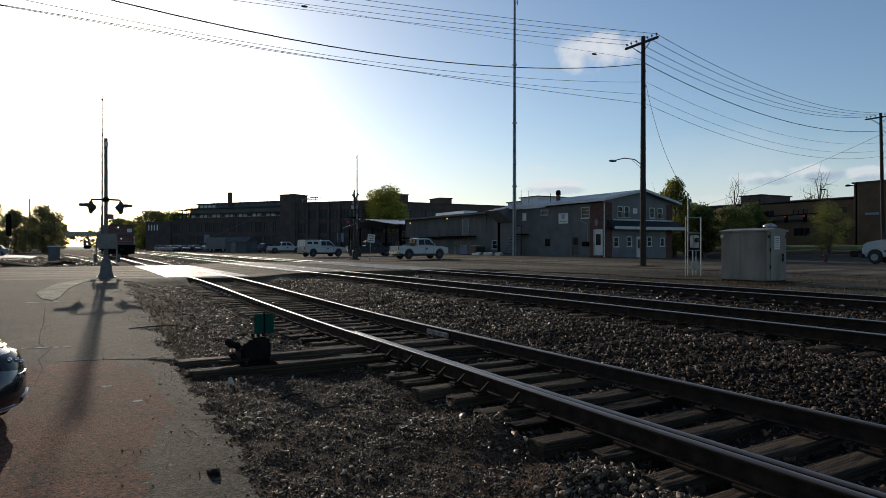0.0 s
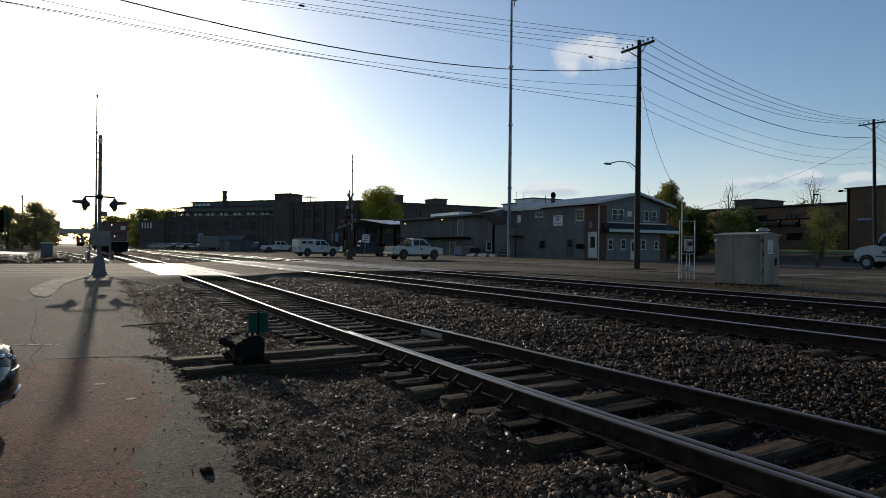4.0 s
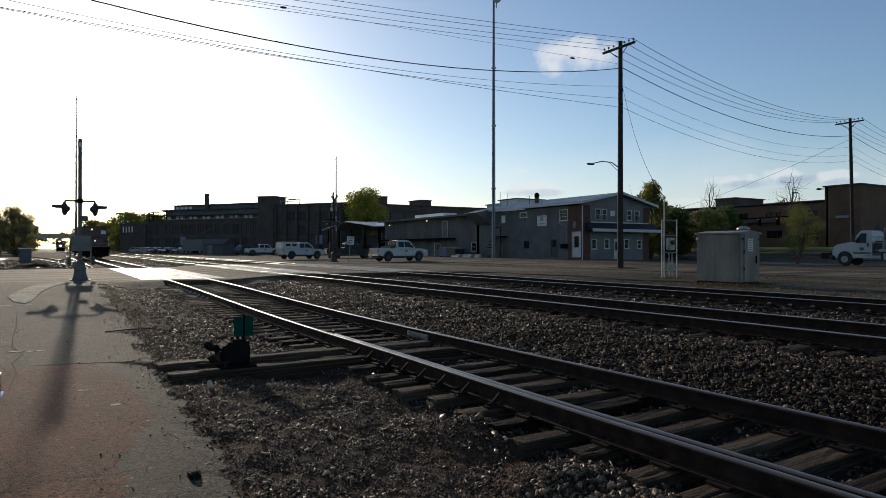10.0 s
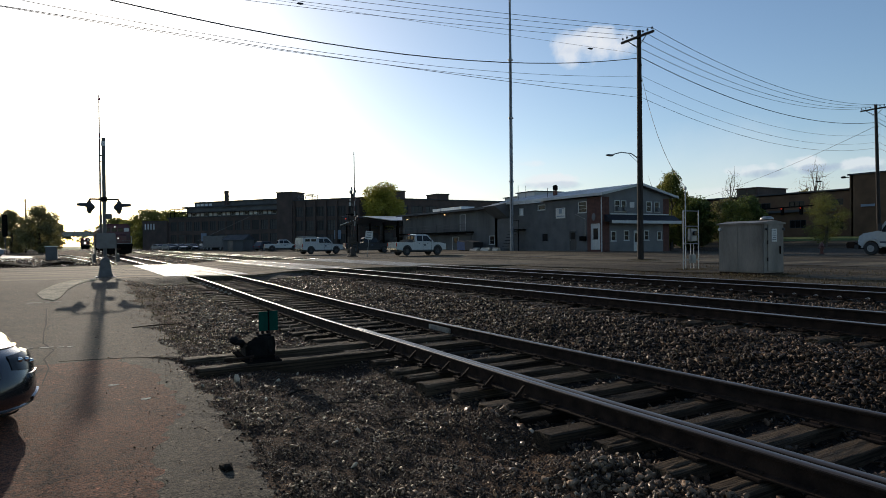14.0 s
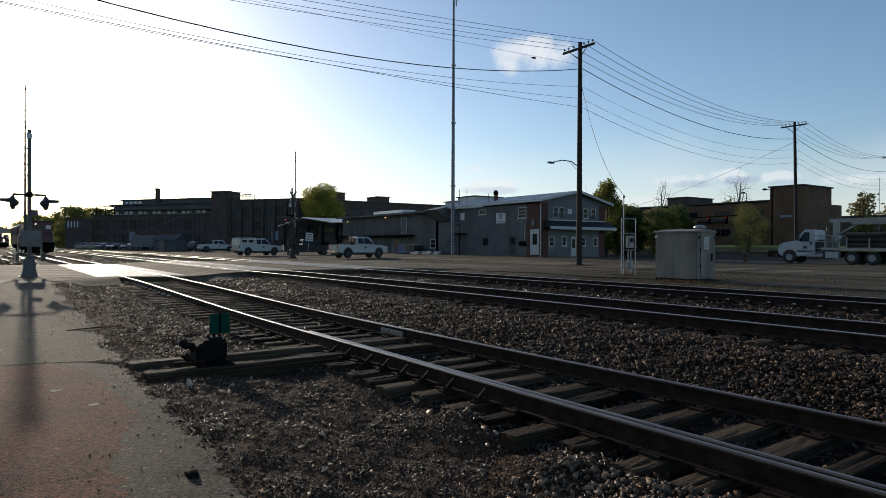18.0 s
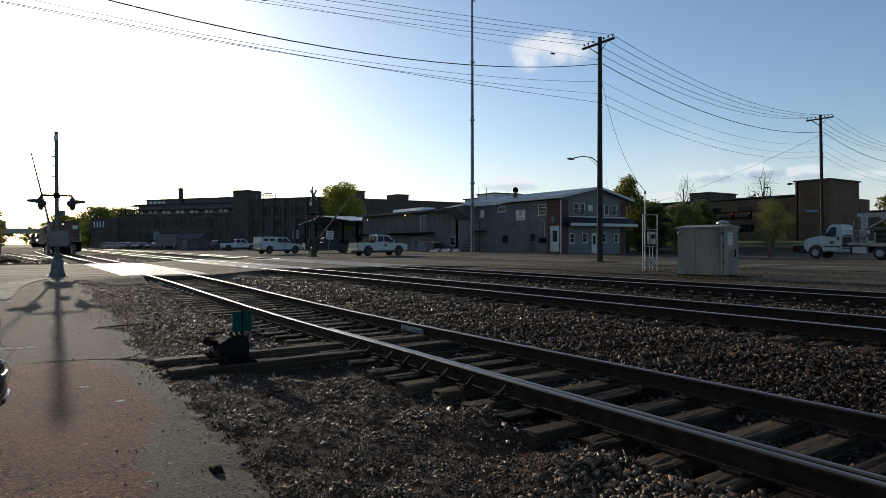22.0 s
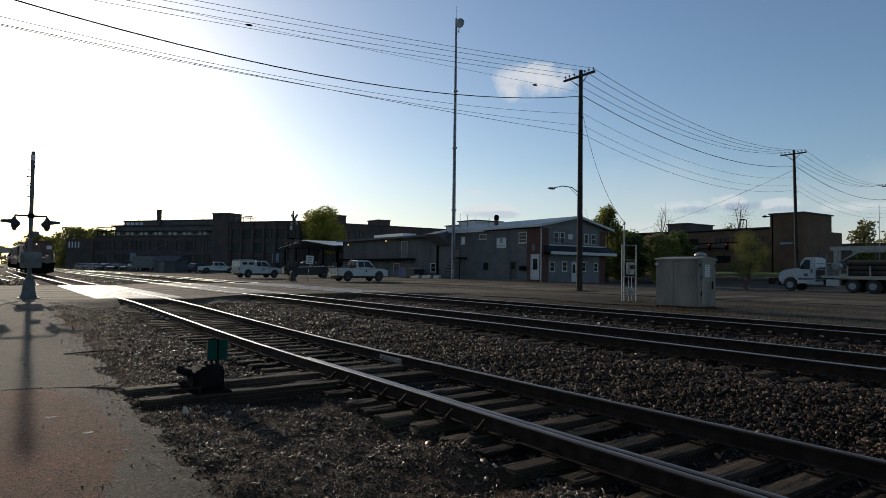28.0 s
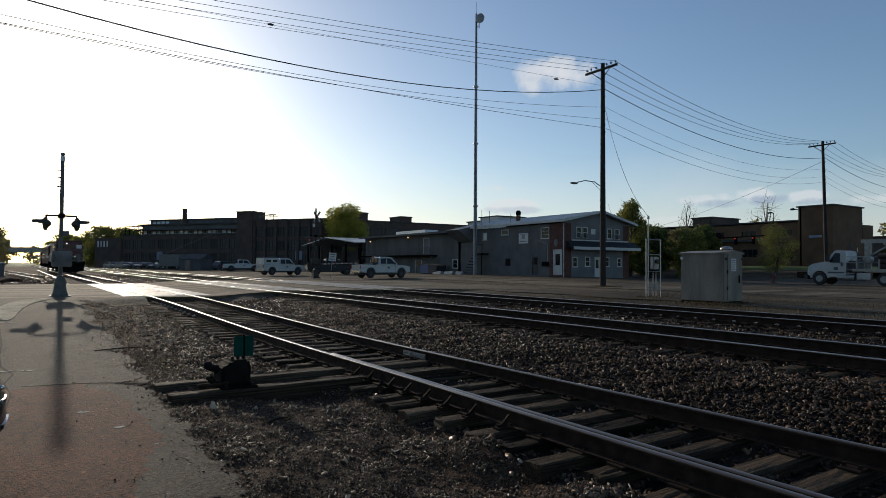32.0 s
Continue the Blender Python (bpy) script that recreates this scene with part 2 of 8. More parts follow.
    l.new(bp.outputs[0], p.inputs["Normal"])
    return m


M = dict(
    dirt=grit("dirt_gravel", (0.080, 0.045, 0.024), (0.020, 0.012, 0.007), grain=85, contrast=0.9, patchy=0.9, chips=0.1, rough=0.95, bump=1.0, spec=0.1, swell=1.0),
    lot=grit("lot_gravel", (0.125, 0.096, 0.062), (0.044, 0.035, 0.025), grain=40, contrast=0.5, patchy=0.3, chips=0.05, rough=0.95, bump=0.5, spec=0.08, stretch=(1.6, 0.3, 1)),
    bed=grit("ballast_bed", (0.03, 0.022, 0.016), (0.012, 0.009, 0.007), grain=60, contrast=0.7, patchy=2, rough=0.95, bump=1.0, spec=0.1),
    stone=mat("crushed_stone", (0.155, 0.092, 0.053), (0.017, 0.010, 0.006), scale=9, fine=80, rough=0.38, bump=0.5, rand=0.9, island=True, spec=0.12),
    pale_stone=mat("pale_crushed_stone", (0.27, 0.175, 0.105), (0.045, 0.029, 0.018), scale=9, fine=80, rough=0.36, bump=0.5, rand=0.8, island=True, spec=0.18),
    flake=mat("pale_flakes", (0.36, 0.25, 0.155), (0.06, 0.038, 0.022), scale=30, fine=90, rough=0.45, bump=0.2, rand=0.85, island=True, spec=0.15),
    asphalt=grit("worn_asphalt", (0.073, 0.057, 0.037), (0.055, 0.043, 0.029), grain=62, contrast=0.85, patchy=0.9, chips=0.07, crack=0.33, rough=0.86, bump=1.0, spec=0.2, swell=0.05, tone=0.16),
    red_asphalt=grit("reddish_asphalt", (0.142, 0.052, 0.028), (0.098, 0.041, 0.023), grain=62, contrast=0.85, patchy=0.9, chips=0.07, crack=0.33, rough=0.88, bump=1.0, spec=0.18, swell=0.05, tone=0.18),
    road=grit("dusty_road", (0.185, 0.142, 0.085), (0.042, 0.032, 0.021), grain=50, contrast=0.4, patchy=0.7, crack=0.2, rough=0.86, bump=0.4, spec=0.12, swell=0.1, stretch=(0.12, 1, 1)),
    kerbstone=grit("worn_kerb_concrete", (0.58, 0.48, 0.31), (0.36, 0.30, 0.2), grain=60, contrast=0.3, patchy=1.5, rough=0.9, bump=0.4, spec=0.1),
    concrete=mat("pale_concrete", (0.55, 0.51, 0.43), (0.19, 0.165, 0.13), scale=1.8, fine=30, rough=0.6, spec=0.4, bump=0.3, coarse=0.9, stretch=(1, 0.35, 1)),
    plank=mat("worn_crossing_plank", (0.27, 0.22, 0.155), (0.07, 0.055, 0.038), scale=1.5, fine=30, rough=0.56, spec=0.4, bump=0.3, coarse=0.8, stretch=(2, 0.3, 1)),
    tar=mat("tar_seam", (0.016, 0.013, 0.010), scale=3, rough=0.95, spec=0.08),
    paint=mat("worn_road_paint", (0.42, 0.40, 0.34), (0.08, 0.074, 0.062), scale=14, fine=60, rough=0.8, bump=0.4, coarse=1.0),
    tie=mat("creosote_timber", (0.155, 0.108, 0.068), (0.014, 0.010, 0.007), scale=3.0, fine=30, rough=0.75, spec=0.1, bump=1.0, rand=0.75, stretch=(0.3, 24, 24), coarse=1.3),
    rust=mat("rusty_steel", (0.040, 0.024, 0.016), (0.014, 0.009, 0.007), scale=7, fine=60, rough=0.85, metal=0.0, bump=0.4, spec=0.12),
    head=mat("polished_railhead", (0.34, 0.31, 0.28), (0.2, 0.18, 0.16), scale=14, fine=50, rough=0.33, metal=0.5, bump=0.03, stretch=(3, 0.2, 1)),
    head_dull=mat("dull_railhead", (0.10, 0.068, 0.046), (0.05, 0.035, 0.025), scale=9, fine=50, rough=0.32, metal=0.0, bump=0.04, spec=0.55, stretch=(3, 0.2, 1)),
    head_rust=mat("rusty_railhead", (0.06, 0.040, 0.028), (0.03, 0.02, 0.014), scale=9, fine=60, rough=0.6, metal=0.0, bump=0.15, stretch=(3, 0.3, 1), spec=0.12),
    black=mat("black_paint", (0.012, 0.011, 0.010), (0.006, 0.006, 0.006), scale=8, rough=0.95, bump=0.3, spec=0.0),
    iron=mat("oily_cast_iron", (0.016, 0.015, 0.014), (0.007, 0.007, 0.007), scale=8, rough=0.8, bump=0.4, spec=0.06),
    green=mat("green_target", (0.0, 0.062, 0.042), (0.0, 0.04, 0.028), scale=10, rough=0.7, spec=0.15, bump=0.03),
    galv=mat("galvanised_steel", (0.33, 0.325, 0.31), (0.22, 0.215, 0.205), scale=5, fine=30, rough=0.45, metal=0.6, bump=0.05),
    cabinet=mat("weathered_grey_steel", (0.25, 0.21, 0.17), (0.125, 0.104, 0.083), scale=2.2, fine=25, rough=0.6, bump=0.12, coarse=0.7, stretch=(1, 1, 0.3)),
    white=mat("white_paint", (0.78, 0.77, 0.74), (0.64, 0.62, 0.58), scale=3, rough=0.5, bump=0.05),
    sign=mat("white_sign", (0.6, 0.59, 0.56), (0.45, 0.44, 0.41), scale=4, rough=0.4, bump=0.0),
    ink=mat("sign_ink", (0.05, 0.06, 0.09), scale=9, rough=0.5, bump=0.0),
    car_white=mat("white_car_paint", (0.38, 0.38, 0.37), (0.31, 0.31, 0.295), scale=2, rough=0.28, bump=0.0, coat=0.3),
    car_black=mat("black_car_paint", (0.012, 0.012, 0.014), (0.02, 0.02, 0.02), scale=2, rough=0.22, bump=0.0, coat=1.0),
    car_dark=mat("dark_car_paint", (0.03, 0.034, 0.045), (0.02, 0.022, 0.03), scale=2, rough=0.4, bump=0.0, coat=0.2),
    car_silver=mat("silver_car_paint", (0.12, 0.12, 0.12), (0.09, 0.09, 0.09), scale=2, rough=0.28, metal=0.5, bump=0.0, coat=0.1),
    car_red=mat("maroon_car_paint", (0.16, 0.02, 0.02), (0.11, 0.015, 0.015), scale=2, rough=0.28, bump=0.0, coat=0.6),
    tyre=mat("tyre_rubber", (0.018, 0.018, 0.018), (0.03, 0.028, 0.026), scale=9, rough=0.85),
    rim=mat("wheel_alloy", (0.30, 0.30, 0.29), (0.18, 0.18, 0.175), scale=9, rough=0.35, metal=0.0, bump=0.0),
    steel_rim=mat("dull_steel_rim", (0.045, 0.045, 0.044), (0.025, 0.025, 0.025), scale=9, rough=0.5, bump=0.0),
    chrome=mat("chrome_trim", (0.7, 0.7, 0.7), (0.6, 0.6, 0.6), scale=5, rough=0.12, metal=1.0, bump=0.0),
    glass=glassy("dark_glass", (0.012, 0.014, 0.016), 0.06, 0.25),
    lens=glassy("clear_lens", (0.5, 0.5, 0.5), 0.08),
    tail=mat("red_lens", (0.35, 0.01, 0.01), scale=5, rough=0.2, bump=0.0),
    plastic=mat("dark_plastic", (0.03, 0.03, 0.032), scale=8, rough=0.6, bump=0.05),
    siding=mat("grey_painted_block", (0.108, 0.110, 0.112), (0.068, 0.069, 0.070), scale=0.9, fine=12, rough=0.75, bump=0.25),
    shed=mat("weathered_grey_siding", (0.125, 0.124, 0.12), (0.075, 0.073, 0.069), scale=0.5, fine=10, rough=0.8, bump=0.2, stretch=(1, 1, 0.25)),
    clap=mat("pale_clapboard", (0.155, 0.156, 0.158), (0.105, 0.106, 0.108), scale=0.8, fine=14, rough=0.65, bump=0.1),
    redbrick=mat("red_brick", (0.115, 0.043, 0.030), (0.065, 0.028, 0.021), scale=3, fine=22, rough=0.85, bump=0.4),
    darkbrick=mat("sooty_brick", (0.105, 0.07, 0.055), (0.06, 0.045, 0.038), scale=0.6, fine=9, rough=0.9, bump=0.3),
    brown=mat("brown_brick", (0.145, 0.080, 0.040), (0.088, 0.050, 0.027), scale=0.7, fine=10, rough=0.85, bump=0.3),
    roof=mat("pale_metal_roof", (0.56, 0.57, 0.58), (0.46, 0.47, 0.48), scale=0.7, rough=0.38, metal=0.4, bump=0.05),
    tarroof=mat("dark_roofing", (0.07, 0.07, 0.072), (0.045, 0.045, 0.047), scale=0.9, rough=0.85, bump=0.2),
    trim=mat("white_trim", (0.52, 0.52, 0.50), (0.42, 0.42, 0.40), scale=3, rough=0.5, bump=0.03),
    awning=mat("navy_shingles", (0.016, 0.018, 0.025), (0.010, 0.011, 0.016), scale=5, rough=0.75, bump=0.3),
    board=mat("blue_grey_board", (0.22, 0.27, 0.33), (0.17, 0.21, 0.26), scale=1, rough=0.6),
    pane=glassy("window_pane", (0.010, 0.011, 0.013), 0.12, 0.2),
    factory_pane=mat("grimy_factory_glass", (0.050, 0.046, 0.042), (0.028, 0.026, 0.025), scale=0.8, rough=0.4, bump=0.05, rand=0.6),
    # near-white base colour for some upright window panes
    skylight=mat("bright_skylight_glass", (0.75, 0.78, 0.8), (0.6, 0.62, 0.64), scale=2, rough=0.2, bump=0.0),
    pole=mat("dark_pole_timber", (0.032, 0.023, 0.017), (0.018, 0.013, 0.010), scale=3, fine=30, rough=0.9, bump=0.5, stretch=(5, 5, 0.4)),
    wire=mat("cable_sheath", (0.02, 0.02, 0.022), scale=3, rough=0.6, bump=0.0),
    tower=mat("tower_steel", (0.34, 0.35, 0.36), (0.22, 0.22, 0.23), scale=1.5, rough=0.5, metal=0.5, bump=0.1),
    glassins=glassy("insulator_glass", (0.05, 0.06, 0.06), 0.15),
    redlamp=glow("lit_red_lamp", (1.0, 0.05, 0.02), 0.4),
    mastgrey=mat("mast_grey", (0.12, 0.115, 0.11), (0.075, 0.07, 0.066), scale=5, fine=30, rough=0.55, metal=0.3, bump=0.05),
    grit_mix=mat("mixed_fine_grit", (0.092, 0.061, 0.040), (0.018, 0.012, 0.009), scale=30, fine=90, rough=0.5, bump=0.0, rand=0.9, island=True, spec=0.1),
    arm_white=mat("weathered_arm_white", (0.30, 0.29, 0.27), (0.2, 0.19, 0.175), scale=6, rough=0.6, bump=0.05),
    arm_red=mat("weathered_arm_red", (0.10, 0.03, 0.026), (0.06, 0.022, 0.02), scale=6, rough=0.6, bump=0.05),
    weathered_mast=mat("weathered_mast_paint", (0.075, 0.06, 0.048), (0.04, 0.032, 0.026), scale=4, fine=25, rough=0.7, bump=0.2, spec=0.2),
    boxgrey=mat("dull_grey_paint", (0.19, 0.18, 0.165), (0.13, 0.122, 0.11), scale=4, fine=30, rough=0.6, bump=0.05),
    lamp=glow("lit_headlamp", (1.0, 0.96, 0.85), 30.0),
    dim_lamp=glow("dim_headlamp", (1.0, 0.93, 0.8), 1.6),
    amber=glow("lit_wall_lamp", (1.0, 0.66, 0.30), 1.4),
    car_matt=mat("dull_black_paint", (0.012, 0.012, 0.013), (0.018, 0.018, 0.018), scale=2, rough=0.5, bump=0.0, spec=0.3),
    loco=mat("locomotive_red", (0.105, 0.022, 0.015), (0.055, 0.014, 0.010), scale=1.2, rough=0.45, bump=0.05),
    bark=mat("bark", (0.10, 0.08, 0.065), (0.05, 0.04, 0.033), scale=4, fine=30, rough=0.95, bump=0.6),
    leaf_gold=leafy("spring_yellow_leaves", (0.46, 0.40, 0.06), (0.27, 0.25, 0.035)),
    leaf_light=leafy("fresh_green_leaves", (0.25, 0.24, 0.05), (0.13, 0.135, 0.03)),
    leaf_dark=leafy("dark_green_leaves", (0.12, 0.15, 0.032), (0.06, 0.08, 0.02)),
    leaf_olive=leafy("olive_leaves", (0.27, 0.24, 0.10), (0.16, 0.15, 0.06)),
    grass=mat("short_grass", (0.10, 0.15, 0.03), (0.06, 0.095, 0.02), scale=1.2, fine=20, rough=0.9, bump=0.4),
    weed=leafy("dry_weed_stalks", (0.11, 0.085, 0.045), (0.05, 0.042, 0.022)),
    bluebin=mat("blue_steel", (0.03, 0.08, 0.2), (0.02, 0.055, 0.14), scale=3, rough=0.5),
    paper=mat("crumpled_paper", (0.55, 0.46, 0.34), (0.36, 0.29, 0.20), scale=9, rough=0.8),
    hydrant=mat("hydrant_red", (0.11, 0.03, 0.022), (0.07, 0.02, 0.015), scale=6, rough=0.5),
    load=mat("rusty_pipe_load", (0.045, 0.03, 0.022), (0.022, 0.016, 0.013), scale=4, rough=0.8),
)


# ---- building blocks ----
def bm_new():
    return bmesh.new()


def box(bm, c, s, bevel=0.0, rot=None):
    """A block of size s round c; bevel rounds its edges."""
    r = bmesh.ops.create_cube(bm, size=1.0)
    vs = r["verts"]
    bmesh.ops.scale(bm, vec=s, verts=vs)
    if bevel:
        es = list({e for v in vs for e in v.link_edges})
        vs = list({v for f in bmesh.ops.bevel(bm, geom=es, offset=bevel, segments=2, affect="EDGES")["faces"] for v in f.verts} | {v for v in vs if v.is_valid})
    if rot is not None:
        bmesh.ops.rotate(bm, verts=vs, cent=(0, 0, 0), matrix=rot)
    bmesh.ops.translate(bm, vec=c, verts=vs)
    return bm


def tube(bm, p, q, r0, r1=None, n=10):
    """A round bar from p to q."""
    p, q = Vector(p), Vector(q)
    r1 = r0 if r1 is None else r1
    d = q - p
    m = Matrix.Translation((p + q) / 2) @ d.to_track_quat("Z", "Y").to_matrix().to_4x4()
    bmesh.ops.create_cone(bm, cap_ends=True, segments=n, radius1=r0, radius2=r1, depth=d.length, matrix=m)
    return bm


def prism(bm, pts, lo, hi, axis="y"):
    """A flat outline drawn out between lo and hi along an axis: (x,z) for y, (y,z) for x, (x,y) for z."""
    def at(u, v, w):
        return {"y": (u, w, v), "x": (w, u, v), "z": (u, v, w)}[axis]
    a = [bm.verts.new(at(u, v, lo)) for u, v in pts]
    b = [bm.verts.new(at(u, v, hi)) for u, v in pts]
    bm.faces.new(a), bm.faces.new(b)
    for i in range(len(pts)):
        bm.faces.new((a[i], a[i - 1], b[i - 1], b[i]))
    bmesh.ops.recalc_face_normals(bm, faces=bm.faces)
    return bm


def lathe(bm, prof, n=20, axis="z", m=None):
    """Turns a profile of (radius, height) about an axis."""
    rings = []
    for r, h in prof:
        ring = []
        for k in range(n):
            a = 2 * math.pi * k / n
            v = Vector((r * math.cos(a), r * math.sin(a), h))
            if axis == "y":
                v = Vector((v.x, v.z, v.y))
            elif axis == "x":
                v = Vector((v.z, v.x, v.y))
            ring.append(bm.verts.new(m @ v if m else v))
        rings.append(ring)
    for a, b in zip(rings, rings[1:]):
        for k in range(n):
            bm.faces.new((a[k], a[k - 1], b[k - 1], b[k]))
    bm.faces.new(rings[0]), bm.faces.new(rings[-1])
    bmesh.ops.recalc_face_normals(bm, faces=bm.faces)
    return bm


def mesh_of(bm, name, material, smooth=False):
    me = bpy.data.meshes.new(name)
    bm.to_mesh(me)
    bm.free()
    me.materials.append(material)
    if smooth:
        me.shade_smooth()
        me.set_sharp_from_angle(angle=radians(35))
    return me


def part(name, bm, material, parent, label="", smooth=False):
    ob = new(name, mesh_of(bm, name, material, smooth))
    ob.parent = parent
    return tagged(ob, label) if label else ob


def again(ob, parent=None, m=None):
    """Another piece on the same mesh."""
    o = new(ob.name.split(".")[0], ob.data)
    o.parent = parent or ob.parent
    if m is not None:
        o.matrix_basis = m
    return o


def thing(name, label, category, m=None, group="", kind=""):
    ob = new(name)
    ob.empty_display_size = 0.2
    if m is not None:
        ob.matrix_basis = m
    return tagged(ob, label, category, group, kind)


def raw(name, verts, faces, material, smooth=False):
    me = bpy.data.meshes.new(name)
    me.from_pydata([tuple(v) for v in verts], [], [tuple(f) for f in faces])
    me.materials.append(material)
    if smooth:
        me.shade_smooth()
    return me


def sheet_np(name, verts, tris, material):
    """A large joined mesh from arrays of corners and triangles."""
    me = bpy.data.meshes.new(name)
    nv, nt = len(verts), len(tris)
    me.vertices.add(nv), me.loops.add(nt * 3), me.polygons.add(nt)
    me.vertices.foreach_set("co", np.ascontiguousarray(verts, dtype=np.float32).ravel())
    me.loops.foreach_set("vertex_index", np.ascontiguousarray(tris, dtype=np.int32).ravel())
    me.polygons.foreach_set("loop_start", np.arange(0, nt * 3, 3, dtype=np.int32))
    me.update(calc_edges=True)
    me.materials.append(material)
    return me

# ---- ground ----
def smooth(a, b, v):
    t = np.clip((np.asarray(v, float) - a) / (b - a), 0, 1)
    return t * t * (3 - 2 * t)


def track_dx(y):
    """The tracks drift to the left as they run away."""
    return -0.02 * (np.asarray(y, float) - 4.0)


def rough(x, y, f, seed=0.0):
    return (np.sin(x * f + seed) * np.cos(y * f * 1.31 + seed * 2) + 0.6 * np.sin(x * f * 2.3 + y * f * 1.7 + seed * 3) + 0.4 * np.cos(y * f * 3.1 - x * f * 2.7)) / 2


def near_head(y):
    return 0.21 + 0.18 * smooth(10, 27, y)


MAIN_HEAD = 0.52


def height(x, y):
    x, y = np.asarray(x, float), np.asarray(y, float)
    u = x - track_dx(y)
    rise = smooth(10, 26, y)
    pave = 0.36 * rise - 0.05 * smooth(48, 60, y)
    bed = near_head(y) - 0.19 - 0.05 - 0.05 * smooth(9, 6, y)
    trough = np.where(y < 12, -0.11 + 0.10 * smooth(9, 14, y), bed)
    z = pave - 0.012
    z = np.where(u > 0.8, pave + (trough - pave) * smooth(1.3, 2.7, u) - 0.012, z)
    z = np.where(u > 2.7, trough + (bed - trough) * smooth(2.9, 3.5, u), z)
    z = np.where(u > 5.8, bed + (0.27 - bed) * smooth(5.9, 7.7, u), z)
    z = np.where(u > 16.4, 0.27 + 0.14 * smooth(16.4, 19.0, u) + 0.14 * smooth(22, 45, u) * smooth(30, 42, y), z)
    z = z + 0.25 * smooth(60, 75, x) + 1.1 * smooth(76, 84, x) * smooth(90, 60, np.abs(y - 40))
    z = z - (0.17 + 0.08 * smooth(30, 42, y)) * smooth(46, 51, x) * smooth(76, 72, x)
    z = z + 0.11 * np.exp(-((u - 3.1) / 0.4) ** 2) * (np.exp(-((y - 4.9) / 0.33) ** 2) + np.exp(-((y - 3.45) / 0.3) ** 2) + 0.9 * np.exp(-((y - 2.4) / 0.7) ** 2)) - 0.04 * np.exp(-((u - 2.9) / 0.3) ** 2 - ((y - 4.15) / 0.25) ** 2)
    loose = np.where((u > 1.0) & (u < 16.5) & (y < 60), 1.0, 0.25)
    z = z + loose * (0.028 * rough(x, y, 2.1, 0.4) + 0.02 * rough(x, y, 5.3, 1.9) + 0.01 * rough(x, y, 11.0, 0.7))
    hollow = smooth(26, 27, y) * smooth(45, 44, y)
    return z - 0.12 * hollow * smooth(-70, -60, x) * smooth(24, 22, u)


def axis_steps(*spans):
    out = []
    for a, b, s in spans:
        out += list(np.arange(a, b, s))
    return np.array(out + [spans[-1][1]])


def grid_mesh(name, xs, ys, zf, material):
    X, Y = np.meshgrid(xs, ys)
    Z = zf(X, Y)
    verts = np.stack([X.ravel(), Y.ravel(), Z.ravel()], 1)
    w = len(xs)
    i, j = np.meshgrid(np.arange(len(ys) - 1), np.arange(w - 1), indexing="ij")
    a = (i * w + j).ravel()
    tris = np.concatenate([np.stack([a, a + 1, a + w + 1], 1), np.stack([a, a + w + 1, a + w], 1)])
    return sheet_np(name, verts, tris, material), verts, tris


gx = axis_steps((-2500, -200, 230), (-200, -20, 12), (-20, -2, 1.0), (-2, 8.4, 0.11), (8.4, 18, 0.3), (18, 60, 2.0), (60, 130, 5), (130, 2500, 237))
gy = axis_steps((-600, -40, 112), (-40, 0, 4), (0, 14, 0.13), (14, 30, 0.3), (30, 60, 1.0), (60, 200, 10), (200, 3000, 280))
g_me, g_v, g_t = grid_mesh("ground", gx, gy, height, M["dirt"])
for k in ("bed", "lot", "grass"):
    g_me.materials.append(M[k])
g_c = g_v[g_t].mean(1)
g_u = g_c[:, 0] - track_dx(g_c[:, 1])
g_i = np.zeros(len(g_t), np.int32)
g_i[(g_u > np.where(g_c[:, 1] > 9.4, 1.95, 3.2) + 0.25 * rough(g_c[:, 0], g_c[:, 1], 3)) & (g_u < 16.6)] = 1
g_i[g_u >= 16.6] = 2
g_i[(g_c[:, 0] > 79) & (g_c[:, 0] < 88) & (np.abs(g_c[:, 1] - 40) < 70)] = 3
g_i[(g_c[:, 0] > 160) | (g_c[:, 1] > 330) | (g_c[:, 1] < -60) | (g_c[:, 0] < -120)] = 3
g_me.polygons.foreach_set("material_index", g_i)
g_me.shade_smooth()
ground = tagged(new("ground", g_me), "stony dirt and gravel ground sloping up to the railway", "ground", kind="structure")


